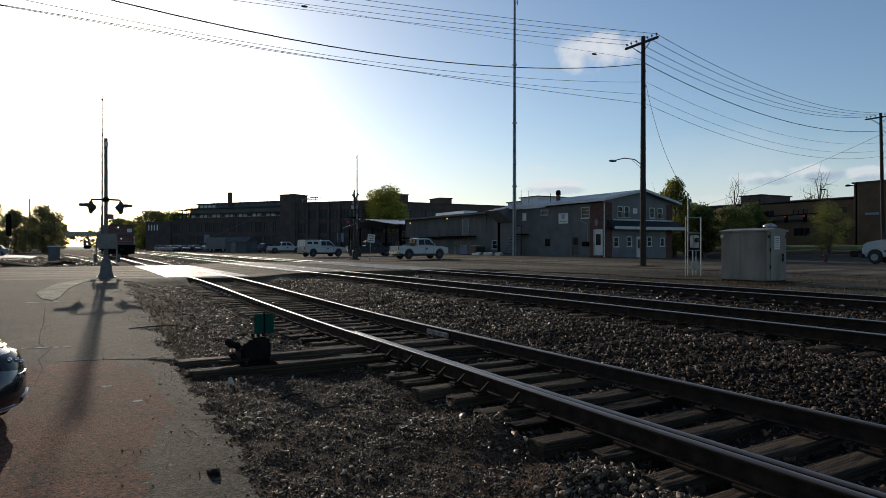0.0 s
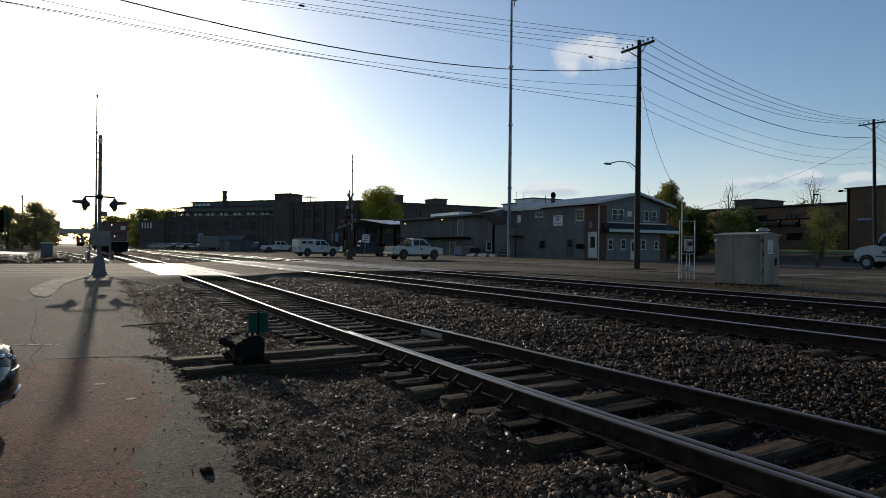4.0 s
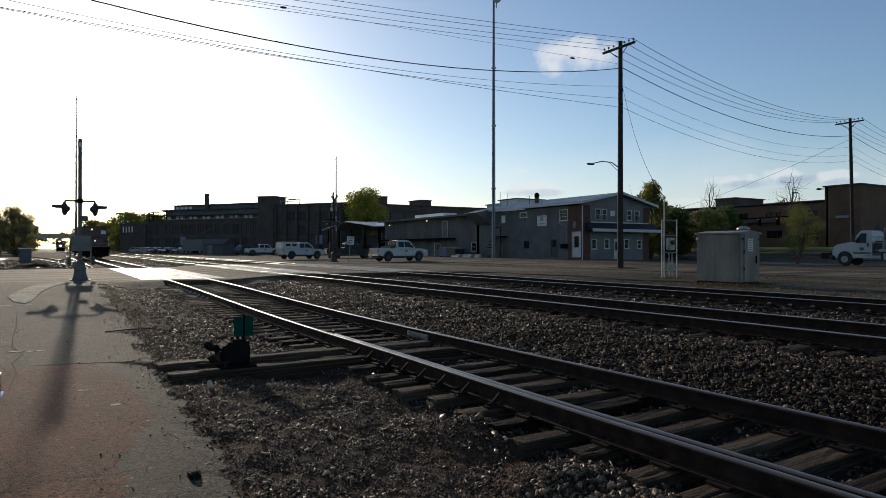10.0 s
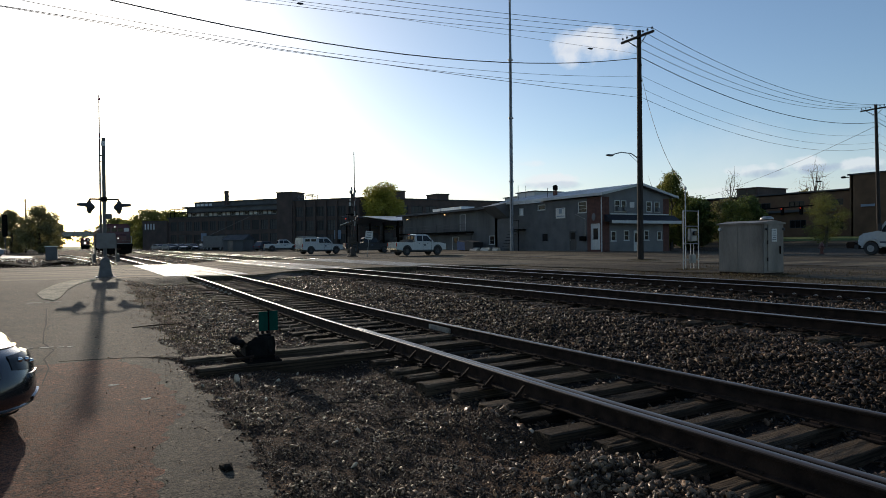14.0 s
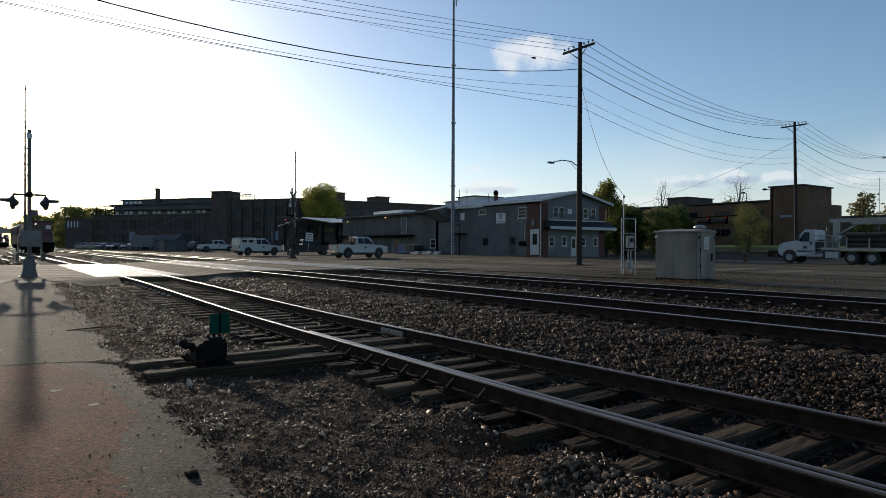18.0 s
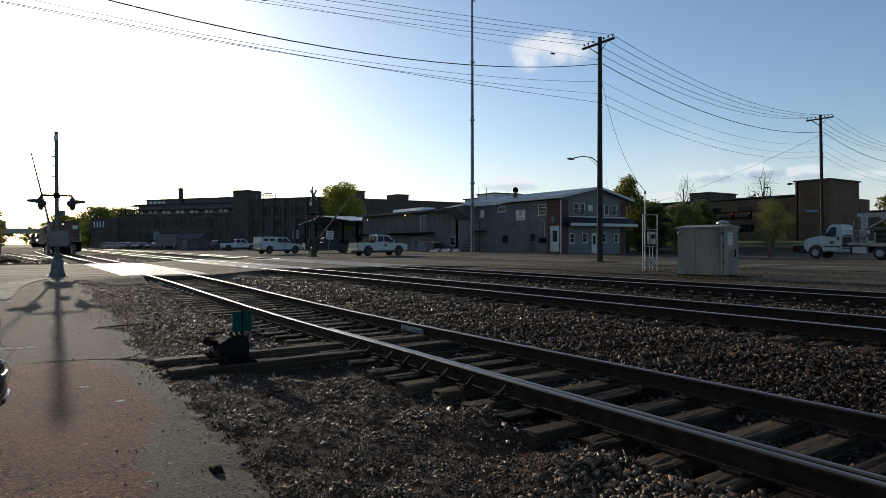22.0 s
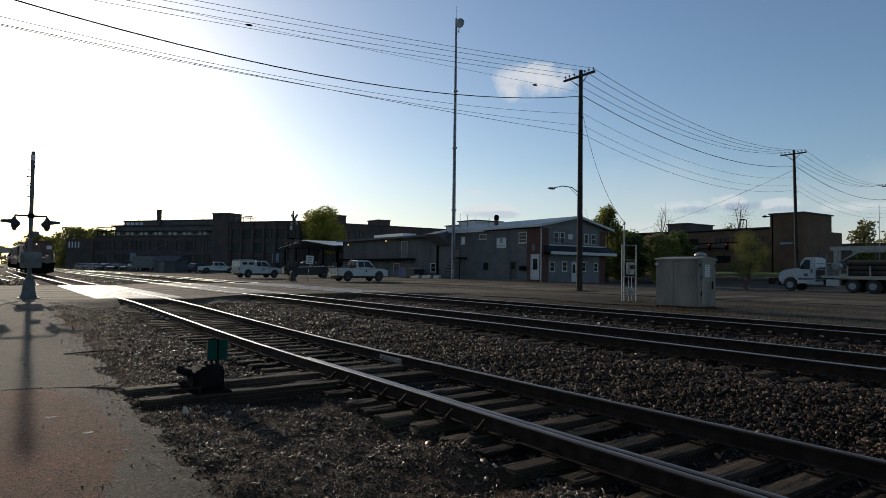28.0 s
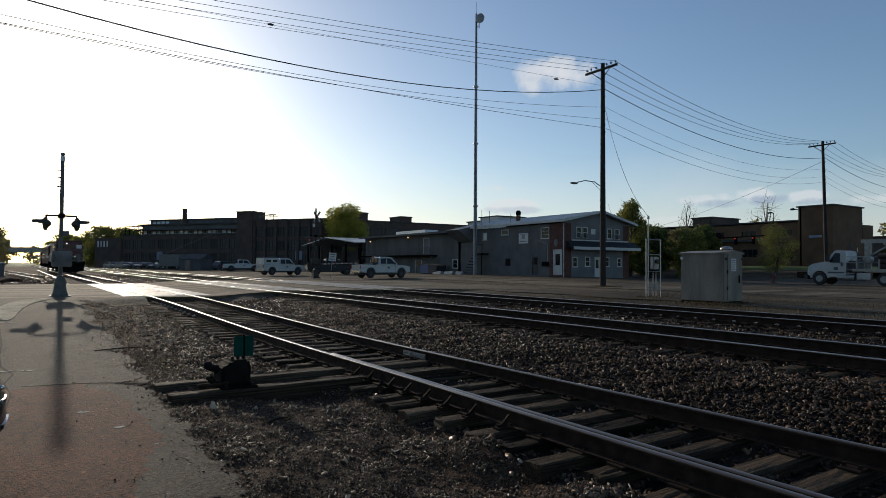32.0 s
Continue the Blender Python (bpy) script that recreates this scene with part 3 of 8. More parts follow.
def patch(name, y0, y1, left, right, lift, material, label, step=0.25, cols=24, zf=height, category="pavement", taper=0.0):
    """A thin laid surface between two edges that are functions of y."""
    ys = np.arange(y0, y1 + step / 2, step)
    rows = []
    for y in ys:
        xs = np.linspace(left(y), right(y), cols)
        rows.append(np.stack([xs, np.full(cols, y), zf(xs, np.full(cols, y)) + lift], 1))
    top = np.concatenate(rows)
    if taper:
        fade = np.array([taper * float(smooth(0.3, 0.0, right(y) - x)) for x, y, _ in top])
        top[:, 2] -= fade
    n = len(top)
    i, j = np.meshgrid(np.arange(len(ys) - 1), np.arange(cols - 1), indexing="ij")
    a = (i * cols + j).ravel()
    tris = np.concatenate([np.stack([a, a + 1, a + cols + 1], 1), np.stack([a, a + cols + 1, a + cols], 1)])
    low = top.copy()
    low[:, 2] -= 0.06
    rim = list(range(cols)) + [k * cols + cols - 1 for k in range(1, len(ys))] + [(len(ys) - 1) * cols + k for k in range(cols - 2, -1, -1)] + [k * cols for k in range(len(ys) - 2, 0, -1)]
    side = [(rim[k - 1], n + rim[k - 1], n + rim[k]) for k in range(len(rim))] + [(rim[k - 1], n + rim[k], rim[k]) for k in range(len(rim))]
    me = sheet_np(name, np.concatenate([top, low]), np.concatenate([tris, np.array(side)]), material)
    me.shade_smooth()
    me.set_sharp_from_angle(angle=radians(40))
    return tagged(new(name, me), label, category, kind="structure")


def pave_z(x, y):
    """Smooth surface of the drive."""
    return 0.36 * smooth(10, 26, y) + 0.0015 * rough(np.asarray(x), np.asarray(y), 0.9)


def crumble(y):
    return 0.025 * math.sin(y * 17.3) + 0.02 * math.sin(y * 29.1 + 2) + 0.015 * math.sin(y * 53.7 + 1)


def edge_drive(y):
    return crumble(y) + 0.96 + 0.025 * math.sin(y * 1.3) + 0.03 * math.sin(y * 3.7 + 1) + 0.02 * math.sin(y * 9.1) + 0.13 * math.exp(-((y - 13.5) / 3.0) ** 2)


patch("drive", -6, 27.6, lambda y: -14.0, edge_drive, 0.02, M["asphalt"], "worn grey asphalt drive beside the tracks", zf=pave_z, cols=60, step=0.08, taper=0.03)
patch("drive_red", -6, 9.9, lambda y: -6.0, lambda y: 0.36 + 0.27 * float(smooth(4.2, 6.8, y)) - 0.35 * float(smooth(8.6, 9.9, y)) + 0.04 * math.sin(y * 2.1) + 0.03 * math.sin(y * 7.0) + crumble(y), 0.023, M["red_asphalt"], "faded reddish asphalt patch with worn edges", zf=pave_z, cols=60, step=0.08, taper=0.004)


def road_z(x, y):
    u = np.asarray(x, float) - track_dx(y)
    return 0.362 + 0.138 * smooth(5.6, 8.2, u) + 0.0 * np.asarray(y, float) - 0.078 * smooth(16.6, 19.5, u) + 0.004 * rough(np.asarray(x), np.asarray(y), 0.5)


def road_sheet():
    xs = axis_steps((-90, -8, 4.0), (-8, 24, 0.4))
    lo = [26.3 + 0.35 * math.sin(x * 0.7) + 0.9 * float(smooth(-1.5, 1.5, x)) * float(smooth(2.4, 1.6, x)) for x in xs]
    hi = [44.6 + 0.4 * math.sin(x * 0.5 + 1) for x in xs]
    cols = 40
    top = np.concatenate([np.stack([np.full(cols, x), np.linspace(a, b, cols), road_z(np.full(cols, x), np.linspace(a, b, cols))], 1) for x, a, b in zip(xs, lo, hi)])
    i, j = np.meshgrid(np.arange(len(xs) - 1), np.arange(cols - 1), indexing="ij")
    a = (i * cols + j).ravel()
    tris = np.concatenate([np.stack([a, a + cols, a + cols + 1], 1), np.stack([a, a + cols + 1, a + 1], 1)])
    n = len(top)
    low = top.copy()
    low[:, 2] -= 0.3
    edge = [k * cols for k in range(len(xs))]
    far = [k * cols + cols - 1 for k in range(len(xs))]
    side = []
    for line in (edge, far):
        for p, q in zip(line, line[1:]):
            side += [(p, q, n + q), (p, n + q, n + p)]
    me = sheet_np("road", np.concatenate([top, low]), np.concatenate([tris, np.array(side)]), M["road"])
    me.shade_smooth()
    me.set_sharp_from_angle(angle=radians(40))
    return tagged(new("road", me), "dusty grey road over the level crossing", "road", kind="structure")


road_sheet()
# sloped asphalt aprons from the gravel up to the road
def apron_z(x, y):
    return height(x, y) + (road_z(x, y) - 0.012 - height(x, y)) * smooth(25.0, 26.5, np.asarray(y, float) + 0.25 * np.sin(np.asarray(x, float) * 3.1))


patch("apron", 25.0, 27.4, lambda y: 0.9, lambda y: 3.12, 0.008, M["asphalt"], "dark asphalt apron sloping up to the crossing", step=0.12, cols=20, zf=apron_z)
patch("apron", 25.0, 27.4, lambda y: 5.15, lambda y: 7.9, 0.008, M["asphalt"], "dark asphalt apron sloping up to the crossing", step=0.12, cols=24, zf=apron_z)
# lane across the far yard and the street in front of the brick building
patch("street", -60, 110, lambda y: 50.5, lambda y: 73.0, 0.05, M["asphalt"], "grey street in front of the brick building", step=5, cols=8, category="road")
patch("yard_lane", -40, 52, lambda y: 27.5 + 0.8 * math.sin(y * 0.2), lambda y: 33.5 + 0.6 * math.sin(y * 0.3 + 1), 0.025, M["road"], "pale packed-gravel lane across the yard", step=1.0, cols=10, category="road")
patch("dirt_strip", -30, 43, lambda y: 19.0 + float(track_dx(y)) + 0.3 * math.sin(y), lambda y: 23.2 + 0.7 * math.sin(y * 0.4) + float(track_dx(y)), 0.03, M["lot"], "brown dirt strip beside the far track", step=0.5, cols=8, category="ground")


# concrete nose of a traffic island, tar seams, faded paint
def flat_outline(name, pts, lift, thick, material, label, category, zf=pave_z, kind="structure"):
    bm = bm_new()
    top = [bm.verts.new((x, y, float(zf(x, y)) + lift)) for x, y in pts]
    low = [bm.verts.new((x, y, float(zf(x, y)) + lift - thick)) for x, y in pts]
    bm.faces.new(top), bm.faces.new(low)
    for k in range(len(pts)):
        bm.faces.new((top[k], top[k - 1], low[k - 1], low[k]))
    bmesh.ops.recalc_face_normals(bm, faces=bm.faces)
    return tagged(new(name, mesh_of(bm, name, material)), label, category, kind=kind)


KERB_Y = (18.8, 19.2, 20.6, 21.6, 23.6, 24.6, 25.6, 26.4)
patch("island_kerb", 18.8, 26.4, lambda y: float(np.interp(y, KERB_Y, (-0.97, -1.2, -1.42, -1.38, -1.15, -1.0, -0.75, -0.2))), lambda y: float(np.interp(y, KERB_Y, (-0.93, -0.84, -0.76, -0.72, -0.5, -0.3, 0.0, 0.1))), 0.04, M["kerbstone"], "pale worn concrete island kerb beside the crossing signal", step=0.2, cols=8, zf=pave_z, category="kerb")
flat_outline("tar_seam", [(-0.5, 10.07), (-0.1, 10.0), (0.32, 9.88), (0.6, 9.74), (0.92, 9.52), (1.0, 9.55), (0.9, 9.66), (0.62, 9.78), (0.3, 9.91), (-0.1, 10.02)], 0.0255, 0.003, M["tar"], "thin dark crack across the drive", "crack")
flat_outline("tar_seam", [(-1.03, 17.3), (-0.9, 14.6), (-0.86, 13.2), (-0.8, 12.0), (-0.62, 11.2), (-0.7, 10.4), (-0.6, 9.6), (-0.61, 8.5), (-0.6, 8.5), (-0.585, 9.6), (-0.68, 10.4), (-0.6, 11.2), (-0.78, 12.0), (-0.85, 13.2), (-0.87, 14.6), (-1.02, 17.3)], 0.0245, 0.002, M["tar"], "long wandering crack along the drive", "crack")
for k, (x, y, w) in enumerate(((-1.0, 11.56, 0.1), (-0.82, 11.5, 0.2), (-0.58, 11.42, 0.1), (-0.45, 11.4, 0.12), (-1.5, 18.4, 0.34), (-1.1, 18.4, 0.12), (-0.92, 18.4, 0.16), (0.05, 8.0, 0.12), (0.33, 7.1, 0.1))):
    flat_outline("paint_mark", [(x, y), (x + 0.4 * w, y - 0.02), (x + w, y + 0.02), (x + 0.9 * w, y + 0.07), (x + 0.5 * w, y + 0.05), (x + 0.3 * w, y + 0.08), (x + 0.05 * w, y + 0.06)], 0.0265, 0.003, M["paint"], "faded broken white paint mark on asphalt", "road marking")


# ---- tracks ----
RAIL = [(-0.07, 0), (0.07, 0), (0.07, 0.012), (0.012, 0.03), (0.009, 0.125), (0.035, 0.135), (0.036, 0.152), (0.034, 0.161), (0.028, 0.1668), (0.017, 0.170), (0.0, 0.171), (-0.017, 0.170), (-0.028, 0.1668), (-0.034, 0.161), (-0.036, 0.152), (-0.035, 0.135), (-0.009, 0.125), (-0.012, 0.03), (-0.07, 0.012)]


def rail_mesh(name, xf, zf, ys, head):
    verts, faces, n = [], [], len(RAIL)
    for y in ys:
        x0, z0 = xf(y), zf(y) - 0.171
        verts += [(x0 + a, y, z0 + b) for a, b in RAIL]
    for k in range(len(ys) - 1):
        for i in range(n):
            faces.append((k * n + i, k * n + (i + 1) % n, (k + 1) * n + (i + 1) % n, (k + 1) * n + i))
    faces += [tuple(range(n))[::-1], tuple(range((len(ys) - 1) * n, len(ys) * n))]
    me = raw(name, verts, faces, M["rust"])
    me.materials.append(head)
    me.materials.append(M["head_rust"])
    for k in range(len(ys) - 1):
        for i in range(6, 14):
            me.polygons[k * n + i].material_index = 1 if 7 <= i <= 12 else 2
    me.shade_smooth()
    me.set_sharp_from_angle(angle=radians(48))
    return me


def rail(parent, xf, zf, ys, head, name="rail", label=""):
    ob = new(name, rail_mesh(name, xf, zf, ys, head))
    ob.parent = parent
    return tagged(ob, label) if label else ob


def tie_mesh(length, seed, wide=0.225):
    """A weathered beam: rounded worn edges, long splits in its top, ragged ends."""
    rnd = random.Random(seed)
    prof = [(-0.5, -0.18), (-0.5, -0.03), (-0.47, -0.008), (-0.36, 0), (-0.2, 0), (-0.05, 0), (0.1, 0), (0.25, 0), (0.38, 0), (0.475, -0.01), (0.5, -0.03), (0.5, -0.18)]
    split = {k: rnd.uniform(0.003, 0.011) for k in rnd.sample(range(3, 9), 3)}
    begin = {k: (rnd.uniform(0, 0.5), rnd.uniform(0.5, 1.0)) for k in split}
    steps, verts, faces, n = 16, [], [], len(prof)
    for i in range(steps + 1):
        f = i / steps
        for k, (a, b) in enumerate(prof):
            z = b + rnd.uniform(-0.004, 0.004)
            if k in split and begin[k][0] <= f <= begin[k][1]:
                z -= split[k]
            end = rnd.uniform(-0.02, 0.02) if i in (0, steps) else 0.0
            verts.append(((f - 0.5) * length + end, a * wide + 0.012 * math.sin(f * 5 + seed + k) * (0.4 if k in (0, 11) else 1), z))
    for i in range(steps):
        for k in range(n - 1):
            faces.append((i * n + k, i * n + k + 1, (i + 1) * n + k + 1, (i + 1) * n + k))
    faces += [tuple(range(n)), tuple(range(steps * n, steps * n + n))[::-1]]
    me = raw("tie", verts, faces, M["tie"])
    bm = bmesh.new()
    bm.from_mesh(me)
    bmesh.ops.recalc_face_normals(bm, faces=bm.faces)
    bm.to_mesh(me)
    bm.free()
    return me


TIES = [tie_mesh(2.74, s) for s in range(6)]
rnd = random.Random(5)
bm = bm_new()
box(bm, (0, 0, 0.01), (0.34, 0.18, 0.02), 0.004)
for sx, sy in ((-0.1, -0.06), (-0.1, 0.06), (0.1, -0.06), (0.1, 0.06)):
    box(bm, (sx, sy, 0.035), (0.034, 0.02, 0.035))
PLATE = mesh_of(bm, "tie_plate", M["rust"])
bm = bm_new()
for sx in (-0.1, 0.1):
    tube(bm, (sx, -0.06, 0.03), (sx * 0.75, 0.0, 0.06), 0.008, n=6), tube(bm, (sx * 0.75, 0.0, 0.06), (sx, 0.06, 0.03), 0.008, n=6), tube(bm, (sx * 1.15, 0.0, 0.03), (sx * 0.5, 0.0, 0.045), 0.007, n=6)
CLIP = mesh_of(bm, "rail_clip", M["galv"])


def lay(track, centre, head, y0, y1, gap, plates_to, jitter=0.03, sink=0.0, places=(), shifts={}, clips=False):
    """Ties with their plates under the two rails of a track."""
    y, k, queue = y0, 0, list(places)
    while y < y1:
        if not (26.0 < y < 44.6):
            t = new("tie", TIES[(k * 5 + k // 4) % 6])
            t.parent = track
            cx = centre + float(track_dx(y))
            z = head(y) - 0.171 - 0.02
            wander = rnd.uniform(-jitter, jitter) * 2
            turn = rnd.uniform(-1.2, 1.2) + 1.1
            if y in shifts:
                wander, turn = shifts[y], 1.1
            t.matrix_basis = pose(cx - 0.02 + wander, y, z - rnd.uniform(0, sink), rnd.uniform(-1, 1), rnd.uniform(-0.4, 0.4), turn)
            if y < plates_to:
                for s in (-0.7525, 0.7525):
                    p = new("tie_plate", PLATE)
                    p.parent = track
                    p.matrix_basis = pose(cx + s, y, z + 0.001)
                    if clips:
                        q = new("rail_clip", CLIP)
                        q.parent = track
                        q.matrix_basis = pose(cx + s, y, z + 0.012)
        y = queue.pop(0) if queue else y + gap + rnd.uniform(-0.05, 0.05)
        k += 1


near = thing("near_track", "worn side track with rusty rails on weathered timber ties", "railway track", kind="structure")
YS = [-8, 2, 4, 5, 6, 7, 8, 10, 12, 14, 16, 18, 20, 22, 24, 26, 27, 45, 120, 420]
for x0 in (3.8, 5.305):
    rail(near, lambda y, x0=x0: x0 + float(track_dx(y)) + (-0.065 * float(smooth(8, 4, y)) if x0 < 4 else 0.05 * float(smooth(7, 2, y))), lambda y: float(near_head(y)), YS, M["head_dull"])
lay(near, 4.55, lambda y: float(near_head(y)), -2.2, 26, 0.52, 14, places=(-1.7, -1.2, -0.7, -0.2, 0.3, 0.75, 1.2, 1.68, 2.15, 2.62, 3.09, 3.68, 4.13, 4.67, 5.13, 5.8, 6.27, 6.75, 7.19, 7.85, 8.72, 9.6, 10.1), shifts={2.62: 0.15, 3.09: 0.16, 3.68: 0.2, 4.13: -0.04, 4.67: 0.11, 5.13: 0.06, 5.8: 0.15, 6.27: 0.0, 6.75: 0.055, 7.19: 0.05, 7.85: 0.1})
# switch points beside the rails
rail(near, lambda y: 3.84 + float(track_dx(y)) + 0.04 * float(smooth(4, 9.8, y)) + 0.03 * float(smooth(4, 1, y)), lambda y: float(near_head(y)) - 0.004, [-6, 1, 4, 6, 8, 9.8], M["head_dull"], "switch_point", "thin steel switch point beside the rail")
bm = bm_new()
for y in (5.1, 5.66, 6.16, 6.62, 7.08, 7.52, 8.13, 8.55):
    x = 3.8 + float(track_dx(y)) - 0.065 * float(smooth(8, 4, y))
    bm2 = bm_new()
    box(bm2, (x - 0.13, y, 0.035), (0.16, 0.09, 0.02), 0.004)
    prism(bm2, [(x - 0.2, 0.04), (x - 0.18, 0.04), (x - 0.045, 0.16), (x - 0.04, 0.135), (x - 0.1, 0.045)], y - 0.012, y + 0.012)
    box(bm2, (x - 0.10, y, 0.052), (0.05, 0.07, 0.03), 0.006)
    part("rail_brace", bm2, M["rust"], near)
bm.free()
for x, y in ((5.305, 9.55), (3.8, 16.2), (5.305, 17.0), (3.8, 22.0)):
    bm = bm_new()
    x, z = x + float(track_dx(y)), float(near_head(y)) - 0.1
    for s in (-1, 1):
        box(bm, (x + s * 0.03, y, z), (0.03, 0.75, 0.085), 0.008)
        for k in range(4):
            tube(bm, (x + s * 0.03, y - 0.27 + k * 0.18, z), (x + s * 0.065, y - 0.27 + k * 0.18, z), 0.016, n=6)
    part("joint_bar", bm, M["galv"] if y < 10 else M["rust"], near, "bolted steel joint bar on the rail")
# switch rods under the rails, from the stand
bm = bm_new()
tube(bm, (1.9, 8.72, 0.0), (5.3, 8.62, 0.02), 0.02, n=8)
tube(bm, (3.6, 7.9, 0.03), (5.35, 7.85, 0.03), 0.018, n=8)
part("switch_rod", bm, M["rust"], near, "rusty switch rod under the rails")
# pale pieces along the rail foot below the crossing, imitating sunlit plates and spikes
bm = bm_new()
box(bm, (-0.09, 0, 0.03), (0.1, 0.04, 0.035), 0.01)
tube(bm, (-0.14, 0, 0.025), (-0.06, 0, 0.065), 0.012, n=6)
SUNLIT_SPIKE = mesh_of(bm, "rail_anchor", M["galv"])
for k in range(9):
    y = 19.0 + 0.62 * k
    o = new("rail_anchor", SUNLIT_SPIKE)
    o.parent = near
    o.matrix_basis = pose(3.8 + float(track_dx(y)), y, float(near_head(y)) - 0.165)
# long head-block ties that carry the switch stand
for k, (y, x0) in enumerate(((8.32, 1.04), (9.12, 0.98))):
    o = new("head_block", tie_mesh(4.8, 11 + k, 0.25))
    o.parent = tagged(o, "long dark timber head block under the switch stand") and near
    o.matrix_basis = pose(x0 + 2.4, y + 0.04, 0.045 + 0.02, 0, 0.0, 1.0)

main_tracks = []
for c, nm in ((9.3, "first"), (14.45, "second")):
    tr = thing("main_track", "main line track with polished rails on raised stone ballast", "railway track", kind="structure", group="main tracks")
    for s in (-0.7525, 0.7525):
        rail(tr, lambda y, c=c, s=s: c + s + float(track_dx(y)), lambda y: MAIN_HEAD, [-10, 26, 45, 420], M["head"])
    lay(tr, c, lambda y: MAIN_HEAD, -3.0, 26, 0.51, 18, sink=0.02, clips=c > 12)
    main_tracks.append(tr)
side = thing("left_track", "rusty siding curving off to the left of the main line", "railway track", kind="structure")
for s in (-0.75, 0.75):
    rail(side, lambda y, s=s: s + float(np.interp(y, (120, 200, 235, 247, 255, 290, 320, 420), (2.9, 2.0, 0.85, -0.2, -1.0, -2.4, -3.0, -5.2))), lambda y: 0.42, [120, 200, 235, 247, 255, 290, 320, 420], M["head"])
    rail(side, lambda y, s=s: 1.7 + s - 0.0232 * (y - 64), lambda y: 0.42, [50, 64, 120], M["head"])
    rail(side, lambda y, s=s: 0.2 + s - 0.085 * (y - 60) - 0.0004 * (y - 60) ** 2, lambda y: 0.43, [56, 62, 70, 80, 95, 110, 130], M["head"])

# pale concrete crossing panels between and beside the near rails
panels = thing("crossing_panels", "pale worn concrete panels at the level crossing", "crossing panel", kind="structure")
for k in range(7):
    y = 28.2 + k * 2.42
    for a, b in ((-1.58, -0.83), (-0.67, 0.67), (0.83, 1.62)):
        bm = bm_new()
        c = 4.55 + float(track_dx(y)) - 0.03
        box(bm, (c + (a + b) / 2, y, 0.352), (b - a, 2.39, 0.06), 0.01)
        part("panel", bm, M["concrete"], panels)

for c in (9.3, 14.45):
    for k in range(7):
        y = 28.2 + k * 2.42
        for a, b in ((-1.35, -0.83), (-0.67, 0.67), (0.83, 1.35)):
            bm = bm_new()
            x = c + float(track_dx(y)) + (a + b) / 2
            box(bm, (x, y, 0.492), (b - a, 2.38, 0.06), 0.008)
            part("plank_panel", bm, M["plank"], panels, "worn brown plank panel beside the main rails")

# ---- loose stone ----
CUBE = np.array([(-1, -1, -1), (1, -1, -1), (1, 1, -1), (-1, 1, -1), (-1, -1, 1), (1, -1, 1), (1, 1, 1), (-1, 1, 1)], float)
CUBE_T = np.array([(0, 2, 1), (0, 3, 2), (4, 5, 6), (4, 6, 7), (0, 1, 5), (0, 5, 4), (1, 2, 6), (1, 6, 5), (2, 3, 7), (2, 7, 6), (3, 0, 4), (3, 4, 7)])


def stones(name, n, u0, u1, y0, y1, r0, r1, material, label, lift=0.3, flat=0.5, power=1.0, keep=None, base=height):
    """Angular broken stones strewn over a strip beside the tracks."""
    g = np.random.default_rng(int(n + u0 * 10 + y1))
    y = y0 + (y1 - y0) * g.random(n) ** power
    u = u0 + (u1 - u0) * g.random(n)
    x = u + track_dx(y)
    ok = np.ones(n, bool) if keep is None else keep(x, y, u)
    x, y = x[ok], y[ok]
    n = len(x)
    r = r0 + (r1 - r0) * g.random(n) ** 2
    v = CUBE[None] * (0.42 + 0.75 * g.random((n, 8, 3)))
    v = v * np.array([1.0, 0.78 if flat > 0.3 else 0.5, flat])[None, None] * (r / 2)[:, None, None] * 1.15
    q = g.normal(size=(n, 4))
    q[:, 1:3] *= 0.45
    q /= np.linalg.norm(q, axis=1)[:, None]
    w, a, b, c = q.T
    R = np.stack([1 - 2 * (b * b + c * c), 2 * (a * b - c * w), 2 * (a * c + b * w), 2 * (a * b + c * w), 1 - 2 * (a * a + c * c), 2 * (b * c - a * w), 2 * (a * c - b * w), 2 * (b * c + a * w), 1 - 2 * (a * a + b * b)], 1).reshape(n, 3, 3)
    v = v * np.stack([0.7 + 0.6 * g.random(n), 0.45 + 0.75 * g.random(n), 0.35 + 0.9 * g.random(n)], 1)[:, None]
    v[:, 4:, :2] += (g.random((n, 1, 2)) - 0.5) * r[:, None, None] * 0.5
    v = np.einsum("nij,nkj->nki", R, v)
    v += np.stack([x, y, base(x, y) + r * lift], 1)[:, None]
    t = (CUBE_T[None] + 8 * np.arange(n)[:, None, None]).reshape(-1, 3)
    return tagged(new(name, sheet_np(name, v.reshape(-1, 3), t, material)), label, "gravel", kind="stuff")


